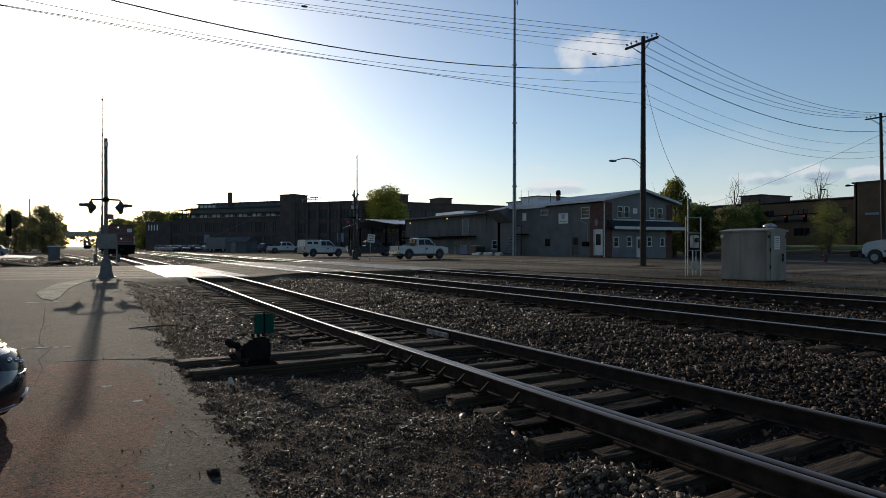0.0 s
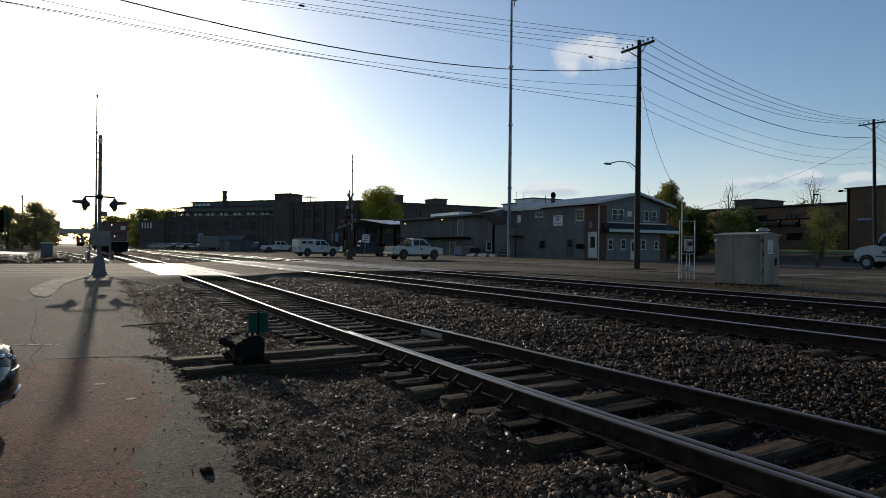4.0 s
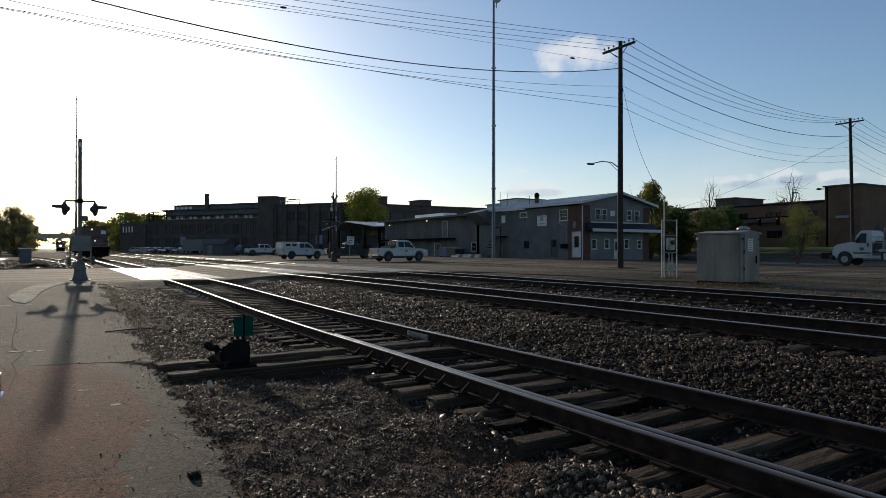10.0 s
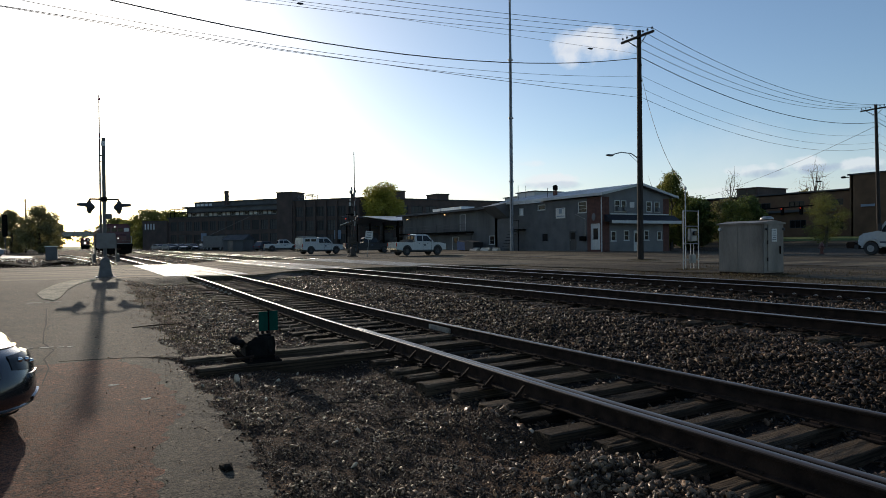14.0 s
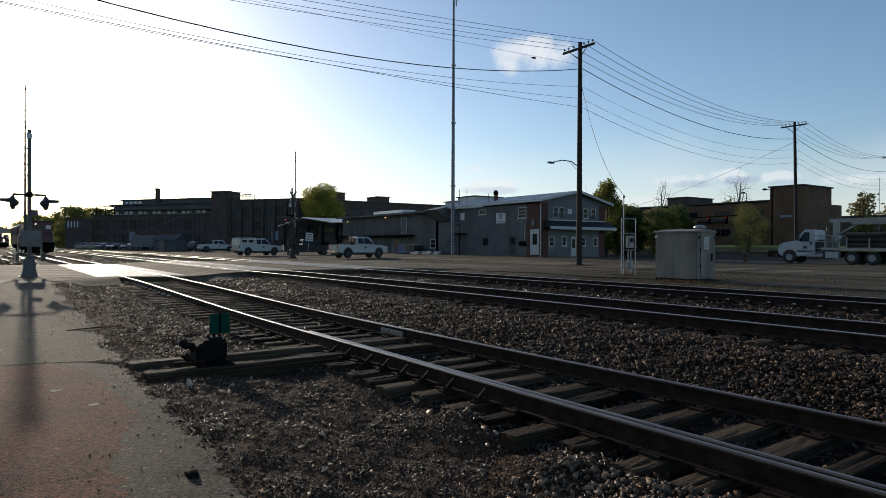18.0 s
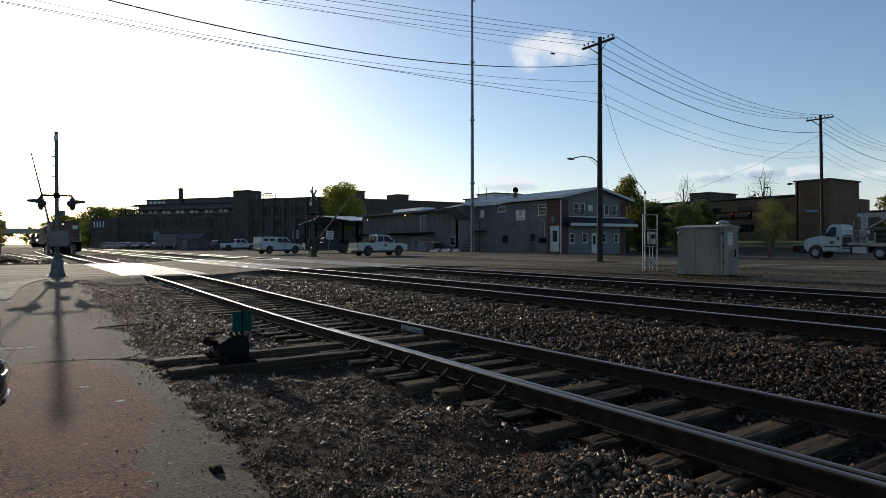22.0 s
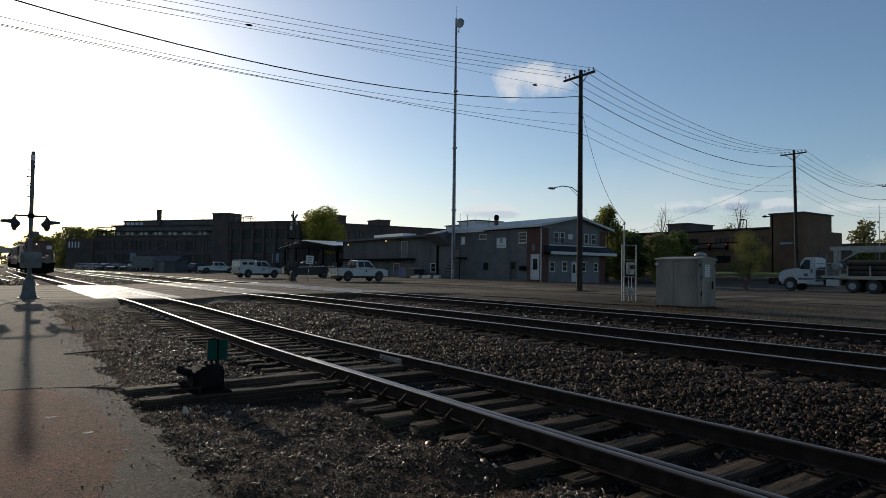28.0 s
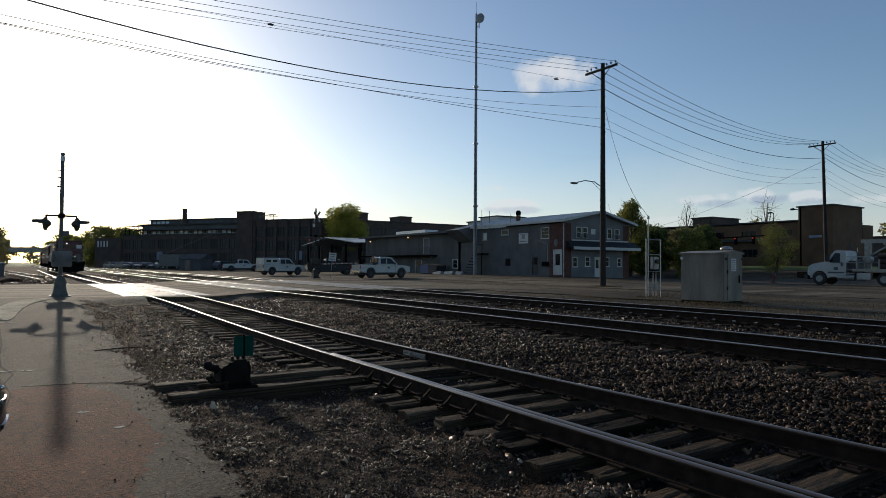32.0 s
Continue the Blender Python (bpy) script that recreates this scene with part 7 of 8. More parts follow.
def closing(parent, x0, x1, y0, y1, z0, z1, material, skip="", thick=0.25):
    """The plain other walls of a building."""
    for side in "news":
        if side in skip:
            continue
        a = {"n": ("x", y1, x0, x1, -thick), "s": ("x", y0, x0, x1, thick), "w": ("y", x0, y0, y1, thick), "e": ("y", x1, y0, y1, -thick)}[side]
        lo, hi = a[2], a[3]
        if a[0] == "y":
            lo, hi = lo + thick, hi - thick
        wall(parent, a[0], a[1], lo, hi, z0, z1, a[4], [], material)


def office():
    t = thing("office_building", "two-storey grey block office with pale gable front and dark awning", "building", pose(43.5, 46.2, 0.45))
    W, D, H = 9.4, 18.38, 5.5
    lower = [(0.25, 0.3, 1.5, 2.85), (3.7, 0.25, 4.8, 2.25), (8.3, 1.15, 9.35, 2.05)]
    upper = [(8.75, 4.65, 10.0, 5.2), (2.15, 4.05, 3.35, 5.15), (12.75, 4.2, 13.5, 5.0)]
    wall(t, "y", 0, 2.05, D, 0, H, 0.3, [*lower[1:], *upper], M["siding"], label="painted grey block side wall")
    wall(t, "y", -0.02, 0.0, 2.05, 0, H, 0.32, [lower[0]], M["redbrick"], label="red-brown brick corner panel")
    # block courses on the side wall
    bm = bm_new()
    for k in range(1, 13):
        z = 0.42 * k
        for a, b in ((4.9, 8.2), (10.1, 12.6), (13.7, 18.2)):
            box(bm, (-0.002, (a + b) / 2, z), (0.006, b - a, 0.012))
    tagged(part("block_joints", bm, M["shed"], t), kind="stuff")
    window(t, "y", 0, upper[1], 1, 3), window(t, "y", 0, upper[0], 1, 1), window(t, "y", 0, upper[2], 1, 1, pane="skylight")
    window(t, "y", 0, lower[2], 1, 1, "siding")
    door(t, "y", -0.02, lower[0], M["trim"], (1.0, 2.1))
    door(t, "y", 0, lower[1], M["plastic"], (1.1, 1.8), trim="shed")
    # wall sign with bars for its small print
    bm = bm_new()
    box(bm, (-0.03, 6.15, 4.15), (0.05, 1.55, 1.1), 0.01)
    s = part("wall_sign", bm, M["sign"], t, "square white sign with dark emblem and print")
    bm = bm_new()
    box(bm, (-0.06, 6.15, 4.33), (0.01, 0.5, 0.46)), box(bm, (-0.06, 6.15, 3.82), (0.01, 1.2, 0.1)), box(bm, (-0.06, 6.15, 4.6), (0.01, 1.2, 0.06))
    part("print", bm, M["board"], s)
    bm = bm_new()
    lathe(bm, [(0.02, -0.03), (0.3, -0.02), (0.32, 0.02)], 16, axis="x", m=Matrix.Translation((-0.05, 1.1, 3.55)) @ Matrix.Diagonal((1, 0.8, 1.2, 1)))
    part("crest", bm, M["clap"], t, "pale oval crest on the brick")
    bm = bm_new()
    box(bm, (-0.12, 2.6, 1.42), (0.24, 0.85, 0.45), 0.02)
    part("meter_box", bm, M["black"], t)
    bm = bm_new()
    tube(bm, (-0.08, 2.3, 1.6), (-0.08, 2.3, 3.4), 0.03, n=6), tube(bm, (-0.08, 2.3, 3.4), (-0.08, 3.7, 3.9), 0.03, n=6)
    part("conduit", bm, M["galv"], t)
    for y in (0.05, ):
        bm = bm_new()
        tube(bm, (-0.1, y - 0.12, 0.1), (-0.1, y - 0.12, 5.45), 0.06, n=8)
        part("downpipe", bm, M["trim"], t, "white rain downpipe at the corner")
    # black stair with landing, added where the wall shows only an unclear dark recess
    bm = bm_new()
    box(bm, (-0.5, 13.2, 2.55), (1.0, 1.7, 0.12), 0.01)
    for k in range(7):
        box(bm, (-0.5, 14.2 + k * 0.27, 2.35 - k * 0.34), (0.95, 0.28, 0.06))
    tube(bm, (-0.95, 12.4, 2.6), (-0.95, 12.4, 3.6), 0.03, n=6), tube(bm, (-0.95, 14.0, 2.6), (-0.95, 14.0, 3.6), 0.03, n=6), tube(bm, (-0.95, 12.4, 3.6), (-0.95, 14.0, 3.6), 0.03, n=6)
    tube(bm, (-0.95, 12.45, 0), (-0.95, 12.45, 2.5), 0.05, n=6), tube(bm, (-0.95, 13.95, 0), (-0.95, 13.95, 2.5), 0.05, n=6)
    part("outside_stair", bm, M["black"], t, "dark steel outside stair and landing")
    # front, facing the street
    fl = [(1.2, 1.15, 1.85, 2.1), (2.95, 1.2, 3.6, 2.15), (5.75, 1.2, 6.4, 2.15), (7.65, 1.2, 8.25, 2.05)]
    fd = (4.3, 0.1, 5.05, 2.15)
    fu = [(1.72, 4.1, 2.4, 5.15), (2.6, 4.1, 3.25, 5.15), (6.12, 4.1, 6.8, 5.12), (7.25, 4.1, 7.95, 5.12)]
    wall(t, "x", 0, 0.3, 1.0, 0, H, 0.3, [], M["redbrick"], label="brick corner pier")
    wall(t, "x", 0, 8.5, W, 0, H, 0.3, [], M["redbrick"], label="brick corner pier")
    wall(t, "x", 0, 1.0, 8.5, 0, H, 0.3, [*fl, fd, *fu], M["clap"], label="pale clapboard front wall")
    bm = bm_new()
    for k in range(36):
        z = 0.2 + k * 0.15
        if not (2.6 < z < 3.7):
            spans = [(1.0, 8.5)]
            for h in (*fl, fd, *fu):
                if h[1] - 0.1 < z < h[3] + 0.1:
                    spans = [s for a, b in spans for s in ((a, min(b, h[0] - 0.06)), (max(a, h[2] + 0.06), b)) if s[1] - s[0] > 0.05]
            for a, b in spans:
                box(bm, ((a + b) / 2, -0.008, z), (b - a, 0.018, 0.02))
    tagged(part("clapboard_lap", bm, M["clap"], t), kind="stuff")
    for h in (*fl, *fu):
        window(t, "x", 0, h, 1, 2)
    door(t, "x", 0, fd, M["trim"], (0.9, 1.8))
    for x in (1.75, 2.65, 7.25):
        bm = bm_new()
        box(bm, (x + 0.35, -0.18, 4.3), (0.6, 0.4, 0.36), 0.02)
        part("air_conditioner", bm, M["clap"], t, "window air conditioner")
    bm = bm_new()
    box(bm, (4.05, -0.03, 4.75), (0.62, 0.05, 0.55), 0.01)
    part("notice_board", bm, M["sign"], t, "small white board between the windows")
    # gable wall and roof
    bm = bm_new()
    prism(bm, [(0, H), (W, H), (W, H + 0.2), (W / 2 + 0.15, H + 1.22), (0, H + 0.2)], 0.0, 0.3)
    part("gable", bm, M["clap"], t, "pale clapboard gable")
    R = H + 0.28
    for s, a, b in ((-1, -0.45, W / 2 + 0.15), (1, W / 2 + 0.15, W + 0.75)):
        bm = bm_new()
        z0 = R - 0.1
        pts = [(a, z0), (b, R + 1.02), (b, R + 1.14), (a, z0 + 0.12)] if s < 0 else [(a, R + 1.02), (b, z0 - 0.12), (b, z0), (a, R + 1.14)]
        prism(bm, pts, -0.6, D + 0.2)
        part("roof", bm, M["roof"], t, "pale standing-seam metal roof slope")
        bm = bm_new()
        for k in range(32):
            y = -0.5 + k * 0.6
            (p, q), (r, u) = pts[3 if s < 0 else 3], pts[2]
            tube(bm, (p, y, q + 0.01), (r, y, u + 0.01), 0.018, n=4)
        tagged(part("seams", bm, M["roof"], t), kind="stuff")
    bm = bm_new()
    box(bm, (-0.47, D / 2 - 0.2, R - 0.06), (0.04, D + 0.8, 0.26), 0.005)
    part("fascia", bm, M["trim"], t, "white fascia board along the eave")
    for s in (-1, 1):
        bm = bm_new()
        p, q = (Vector((-0.45, -0.62, R - 0.02)), Vector((W / 2 + 0.15, -0.62, R + 1.08))) if s < 0 else (Vector((W / 2 + 0.15, -0.62, R + 1.08)), Vector((W + 0.75, -0.62, R - 0.16)))
        prism(bm, [(p.x, p.z - 0.14), (q.x, q.z - 0.14), (q.x, q.z + 0.1), (p.x, p.z + 0.1)], -0.66, -0.6)
        part("bargeboard", bm, M["trim"], t, "white sloping bargeboard")
    # shingled awning over the ground floor
    bm = bm_new()
    prism(bm, [(0.0, 3.75), (-1.0, 3.15), (-1.0, 3.05), (0.0, 3.05)], 0.35, W + 0.7, "x")
    part("awning", bm, M["awning"], t, "dark shingled awning across the front")
    bm = bm_new()
    box(bm, (W / 2 + 0.52, -1.03, 3.0), (W + 0.35, 0.06, 0.3), 0.01)
    part("awning_fascia", bm, M["trim"], t, "white awning fascia")
    bm = bm_new()
    box(bm, (W / 2 + 0.5, -0.04, 3.82), (W - 1.2, 0.07, 0.12), 0.01)
    part("awning_ledge", bm, M["trim"], t)
    bm = bm_new()
    box(bm, (2.1, 9.6, H + 1.0), (0.36, 0.36, 0.8), 0.02)
    cm = part("chimney", bm, M["redbrick"], t, "short brick chimney on the roof")
    bm = bm_new()
    box(bm, (2.1, 9.6, H + 1.66), (0.42, 0.42, 0.46), 0.03), box(bm, (2.1, 9.6, H + 1.94), (0.32, 0.32, 0.12), 0.04)
    part("chimney_cap", bm, M["black"], cm, "dark metal chimney cap")
    bm = bm_new()
    tube(bm, (1.0, 9.6, H + 0.3), (1.0, 9.6, H + 1.6), 0.03, n=6), tube(bm, (0.9, 15.0, H), (0.9, 15.0, H + 2.4), 0.03, n=6), tube(bm, (2.4, 15.5, H), (2.4, 15.5, H + 2.4), 0.03, n=6)
    part("aerial", bm, M["wire"], t)
    closing(t, 0, W, 0, D, 0, H, M["siding"], skip="sw")
    bm = bm_new()
    box(bm, (-0.05, D / 2 + 1, 0.12), (0.14, D - 2.3, 0.24), 0.01)
    part("plinth", bm, M["shed"], t)


office()


def warehouse():
    t = thing("warehouse", "long low grey warehouse with a loading gallery", "building", pose(43.5, 64.6, 0.42))
    D, H, W = 26.8, 5.45, 22.0
    holes = [(0.0 + 0.35, 0.9, 1.5, 1.95), (7.2, 2.75, 8.7, 4.9), (9.1, 0.05, 10.8, 1.95)]
    wall(t, "y", 0, 0, D, 0, H, 0.3, holes, M["shed"], label="weathered grey siding wall")
    window(t, "y", 0, holes[0], 1, 2)
    door(t, "y", 0, holes[1], M["clap"]), door(t, "y", 0, holes[2], M["shed"], (1.1, 1.7))
    bm = bm_new()
    for k in range(44):
        y = 0.4 + k * 0.6
        for a, b in ((0.05, 2.3), (2.9, H - 0.1)):
            if not any(h[0] - 0.1 < y < h[2] + 0.1 for h in holes):
                box(bm, (-0.012, y, (a + b) / 2), (0.02, 0.05, b - a))
    tagged(part("batten", bm, M["shed"], t), kind="stuff")
    bm = bm_new()
    box(bm, (-0.55, 15.5, 2.5), (1.1, 20.6, 0.2), 0.01)
    g = part("gallery", bm, M["black"], t, "dark timber loading gallery")
    for k in range(11):
        y = 5.4 + k * 2.02
        bm = bm_new()
        box(bm, (-1.02, y, 3.1), (0.08, 0.1, 1.0), 0.006)
        box(bm, (-0.5, y, 2.3), (1.0, 0.1, 0.12), 0.006)
        part("post", bm, M["shed"], g)
    bm = bm_new()
    for z in (3.1, 3.55):
        box(bm, (-1.02, 15.5, z), (0.06, 20.4, 0.08), 0.006)
    part("railing", bm, M["shed"], g)
    bm = bm_new()
    prism(bm, [(-0.9, H - 0.05), (W / 2, H + 0.9), (W / 2, H + 1.06), (-0.9, H + 0.1)], -0.1, D + 0.5)
    part("roof", bm, M["roof"], t, "pale low metal roof with wide eave")
    bm = bm_new()
    prism(bm, [(W / 2, H + 0.9), (W + 0.9, H - 0.05), (W + 0.9, H + 0.1), (W / 2, H + 1.06)], -0.1, D + 0.5)
    part("roof", bm, M["roof"], t, "pale low metal roof with wide eave")
    bm = bm_new()
    box(bm, (-0.9, D / 2 + 0.2, H - 0.02), (0.05, D + 0.6, 0.26), 0.005)
    part("fascia", bm, M["shed"], t)
    for y0 in (0.1, D - 0.3):
        bm = bm_new()
        prism(bm, [(0.02, H - 0.02), (W - 0.02, H - 0.02), (W / 2, H + 0.9)], y0, y0 + 0.2)
        part("gable", bm, M["shed"], t)
    bm = bm_new()
    prism(bm, [(-2.2, 5.45), (0.1, 5.95), (0.1, 4.0), (-0.4, 4.2)], -2.9, -0.14)
    part("hanging_canopy", bm, M["clap"], t, "pale slanted canopy at the corner")
    for y, z in ((12.6, 5.0), (24.5, 4.75)):
        bm = bm_new()
        lathe(bm, [(0.02, 0), (0.1, 0.02), (0.12, 0.12), (0.05, 0.18)], 10, m=Matrix.Translation((-0.2, y, z)))
        part("wall_lamp", bm, M["amber"], t, "small lit wall lamp under the eave")
    for y, w in ((14.5, 6.0), (18.8, 2.4)):
        bm = bm_new()
        box(bm, (3.0, y, H + 0.55), (2.2, w, 0.5), 0.03)
        part("roof_unit", bm, M["roof"], t, "pale box on the roof")
    closing(t, 0, W, 0, D, 0, H, M["shed"], skip="w")


warehouse()


def open_shed():
    t = thing("open_shed", "open-sided shed with a pale metal gable roof", "shed", pose(43.0, 92.4, 0.45))
    for y in (0.3, 6, 12, 18, 23.6):
        for x in (0.3, 11.0):
            bm = bm_new()
            box(bm, (x, y, 2.35), (0.25, 0.25, 4.7), 0.01)
            part("post", bm, M["black"], t)
    for y0, y1 in ((-0.4, 12), (12, 24.4)):
        bm = bm_new()
        prism(bm, [(y0, 4.7 if y0 < 5 else 5.9), (y1, 5.9 if y0 < 5 else 4.7), (y1, 6.02 if y0 < 5 else 4.82), (y0, 4.82 if y0 < 5 else 6.02)], -0.8, 12, "x")
        part("roof", bm, M["roof"], t, "pale metal roof slope")
    bm = bm_new()
    box(bm, (11.2, 12, 2.3), (0.2, 24, 4.6), 0.01)
    part("back_wall", bm, M["darkbrick"], t, "dark back wall")
    for k in range(5):
        bm = bm_new()
        box(bm, (6 + (k % 2) * 2, 3 + k * 4.2, 0.7 + 0.2 * (k % 3)), (2.0, 2.4, 1.4 + 0.4 * (k % 3)), 0.05)
        part("crate", bm, M["plastic"], t, "dark crate under the roof")


open_shed()

# skip bins and concrete blocks along the warehouse wall
for x, y, c in ((41.9, 69.2, "bluebin"), (41.7, 67.0, "plastic")):
    t = thing("skip_bin", "%s steel skip bin by the warehouse" % ("blue" if c == "bluebin" else "dark"), "skip bin", pose(x, y, 0.5, 0, 0, 90))
    bm = bm_new()
    prism(bm, [(-0.95, 0.12), (0.95, 0.12), (1.05, 1.25), (-1.05, 1.05)], -0.7, 0.7)
    part("body", bm, M[c], t)
    bm = bm_new()
    box(bm, (0, 0, 1.2), (2.1, 1.45, 0.06), 0.01, Matrix.Rotation(radians(-5), 3, "Y"))
    part("lid", bm, M["plastic"], t)
    for s in (-0.75, 0.75):
        bm = bm_new()
        box(bm, (s, 0, 0.06), (0.15, 1.3, 0.12), 0.01)
        part("skid", bm, M["black"], t)
for k, (y, l) in enumerate(((65.9, 2.1), (63.4, 2.0), (61.2, 1.2))):
    bm = bm_new()
    prism(bm, [(-0.35, 0), (0.35, 0), (0.3, 0.25), (0.16, 0.6), (-0.16, 0.6), (-0.3, 0.25)], -l / 2, l / 2)
    bmesh.ops.bevel(bm, geom=list(bm.edges), offset=0.03, segments=1, affect="EDGES")
    ob = new("barrier_block", mesh_of(bm, "barrier_block", M["concrete"]))
    ob.matrix_basis = pose(41.2, y, float(height(41.2, y)) + 0.01, 0, 0, 3 * k) @ Matrix.Diagonal((0.8, 0.85, 0.65, 1))
    tagged(ob, "pale concrete barrier block on the lot", "barrier", "barrier blocks")


def factory():
    t = thing("old_factory", "dark sooty brick factory with rows of grimy windows", "factory", pose(47.8, 124.9, 0.5, 0, 0, -54.3))
    # main hall from x=-15.4 to 2; low wing from -53 to -15.4
    def bays(x0, x1, z0, z1, n, rows, gapx=0.22, gapz=0.3):
        out = []
        for k in range(n):
            a, b = x0 + (x1 - x0) * k / n, x0 + (x1 - x0) * (k + 1) / n
            for r in range(rows):
                p, q = z0 + (z1 - z0) * r / rows, z0 + (z1 - z0) * (r + 1) / rows
                out.append((a + (b - a) * gapx / 2, p + (q - p) * gapz / 2, b - (b - a) * gapx / 2, q - (q - p) * gapz / 2))
        return out
    hall = bays(-15.0, 1.8, 0.6, 9.6, 6, 3)
    wall(t, "x", 0, -15.4, 2.2, 0, 10.6, 0.5, hall, M["darkbrick"], label="sooty brick hall wall")
    for h in hall:
        window(t, "x", 0.1, h, 3, 3, "plastic", "factory_pane", 0.12, 0.08, False)
    for k in range(7):
        bm = bm_new()
        box(bm, (-15.0 + 16.8 * k / 6, -0.15, 5.2), (0.55, 0.3, 10.4), 0.02)
        part("pier", bm, M["darkbrick"], t)
    bm = bm_new()
    box(bm, (-6.6, 0.2, 10.65), (17.8, 0.8, 0.22), 0.02)
    part("parapet", bm, M["tarroof"], t)
    # side of the hall, along the street
    side = bays(0.6, 58, 0.8, 9.6, 16, 3)
    ang = 54.3
    w = wall(t, "x", 0, 0, 60, 0, 10.6, 0.5, side, M["darkbrick"], label="sooty brick side wall")
    w.matrix_basis = pose(2.2, 0.0, 0, 0, 0, ang)
    holder = w
    for h in side[::1]:
        o = window(holder, "x", 0.1, h, 3, 3, "plastic", "factory_pane", 0.12, 0.08, False)
    bm = bm_new()
    box(bm, (30, 0.2, 10.65), (60.4, 0.8, 0.22), 0.02)
    part("parapet", bm, M["tarroof"], holder)
    for x, ww, z in ((9.3, 3.4, 12.4), (20.5, 3.0, 12.0)):
        bm = bm_new()
        box(bm, (x, 4, z / 2 + 5.3), (ww, 5, z - 10.5), 0.05), box(bm, (x, 4, z + 0.05), (ww + 0.3, 5.3, 0.2), 0.02)
        part("roof_house", bm, M["darkbrick"], holder, "brick stair house on the roof")
    # stair tower
    bm = bm_new()
    box(bm, (-17.3, 1.6, 6.25), (4.2, 4.4, 12.5), 0.03), box(bm, (-17.3, 1.6, 12.55), (4.5, 4.7, 0.2), 0.02)
    part("stair_tower", bm, M["darkbrick"], t, "square brick stair tower")
    bm = bm_new()
    box(bm, (-12.6, 1.2, 11.45), (5.2, 0.12, 0.1)), box(bm, (-11.6, 1.2, 11.75), (4.4, 0.12, 0.1)), box(bm, (-11.5, 1.2, 11.9), (1.8, 0.6, 0.12))
    for x in (-14.6, -12.8, -11.0, -9.6):
        tube(bm, (x, 1.2, 10.6), (x, 1.2, 11.8), 0.06, n=6)
    part("roof_gantry", bm, M["galv"], t, "thin steel gantry on the roof")
    # low wing with terrace and set-back top storey
    low = bays(-53, -19.6, 0.9, 7.2, 13, 2)
    wall(t, "x", 0, -53.4, -19.4, 0, 7.75, 0.5, low, M["darkbrick"], label="dark brick wing wall")
    for h in low:
        window(t, "x", 0.1, h, 3, 3, "plastic", "factory_pane", 0.12, 0.08, False)
    bm = bm_new()
    box(bm, (-36.4, 0.15, 7.8), (34.6, 0.7, 0.2), 0.02)
    part("parapet", bm, M["tarroof"], t)
    top = bays(-50.3, -19.6, 8.1, 9.0, 22, 1, 0.2, 0.1)
    wall(t, "x", 3.0, -50.6, -19.4, 7.6, 10.3, 0.4, top, M["shed"], label="pale set-back top storey")
    for k, h in enumerate(top):
        window(t, "x", 3.05, h, 1, 1, "trim", "skylight" if k % 3 != 1 else "factory_pane", 0.12, 0.08, False)
    bm = bm_new()
    box(bm, (-36, 7.5, 10.4), (31.5, 10, 0.3), 0.03)
    part("roof", bm, M["tarroof"], t)
    bm = bm_new()
    prism(bm, [(-51.0, 9.2), (-20.0, 9.15), (-20.0, 8.95), (-51.0, 9.0)], 1.4, 3.0)
    part("terrace_canopy", bm, M["tarroof"], t)
    bm = bm_new()
    for k in range(5):
        x = -53.2 + k * 1.4
        tube(bm, (x, 0.4, 7.8), (x, 0.4, 9.9), 0.08, n=6)
    box(bm, (-50.4, 0.4, 9.9), (6, 0.2, 0.2), 0.02), box(bm, (-50.4, 0.4, 8.9), (6, 0.12, 0.12), 0.02)
    part("terrace_frame", bm, M["black"], t)
    pen = bays(-49.5, -44.0, 10.75, 11.35, 4, 1, 0.25, 0.05)
    wall(t, "x", 5.0, -50, -24, 10.3, 11.6, 0.3, pen, M["shed"], label="pale roof storey")
    for h in pen:
        window(t, "x", 5.02, h, 1, 1, "trim", "skylight", 0.1, 0.06, False)
    bm = bm_new()
    box(bm, (-37, 8.0, 11.7), (27, 6.6, 0.2), 0.03)
    part("roof", bm, M["tarroof"], t)
    # end block and chimney
    wall(t, "x", -0.5, -62, -53.6, 0, 7.2, 0.5, bays(-61.5, -57.5, 5.0, 6.6, 4, 1, 0.5, 0.1), M["darkbrick"], label="brick end block")
    for h in bays(-61.5, -57.5, 5.0, 6.6, 4, 1, 0.5, 0.1):
        window(t, "x", -0.45, h, 1, 1, "trim", "skylight", 0.12, 0.08, False)
    bm = bm_new()
    lathe(bm, [(0.62, 0), (0.58, 8), (0.5, 13.6), (0.55, 13.7), (0.55, 14.2), (0.4, 14.2)], 18, m=Matrix.Translation((-38.8, 4.4, 0)))
    part("chimney", bm, M["darkbrick"], t, "tall round brick chimney", smooth=True)
    for a in ((-62, 2.2, 0.1, 26),):
        bm = bm_new()
        box(bm, (-30, 25.5, 4), (64, 0.4, 8), 0.02), box(bm, (-61.9, 13, 3.6), (0.4, 25, 7.2), 0.02), box(bm, (-6.5, 14, 10.5), (17, 26, 0.2), 0.02)
        part("far_walls", bm, M["darkbrick"], t)
    bm = bm_new()
    tube(bm, (-21, -0.3, 9.6), (-40, -4, 2.0), 0.035, n=6)
    part("guy_cable", bm, M["boxgrey"], t, "thin pale cable slanting across the wall")
    for x0, z0, ww, h in ((-41.8, 2.0, 1.7, 1.9), (-3.6, 2.1, 1.7, 1.9)):
        bm = bm_new()
        box(bm, (x0, -0.06, z0 + h / 2), (ww, 0.1, h), 0.01)
        part("boarded_door", bm, M["board"], t, "pale blue boarded opening")


factory()


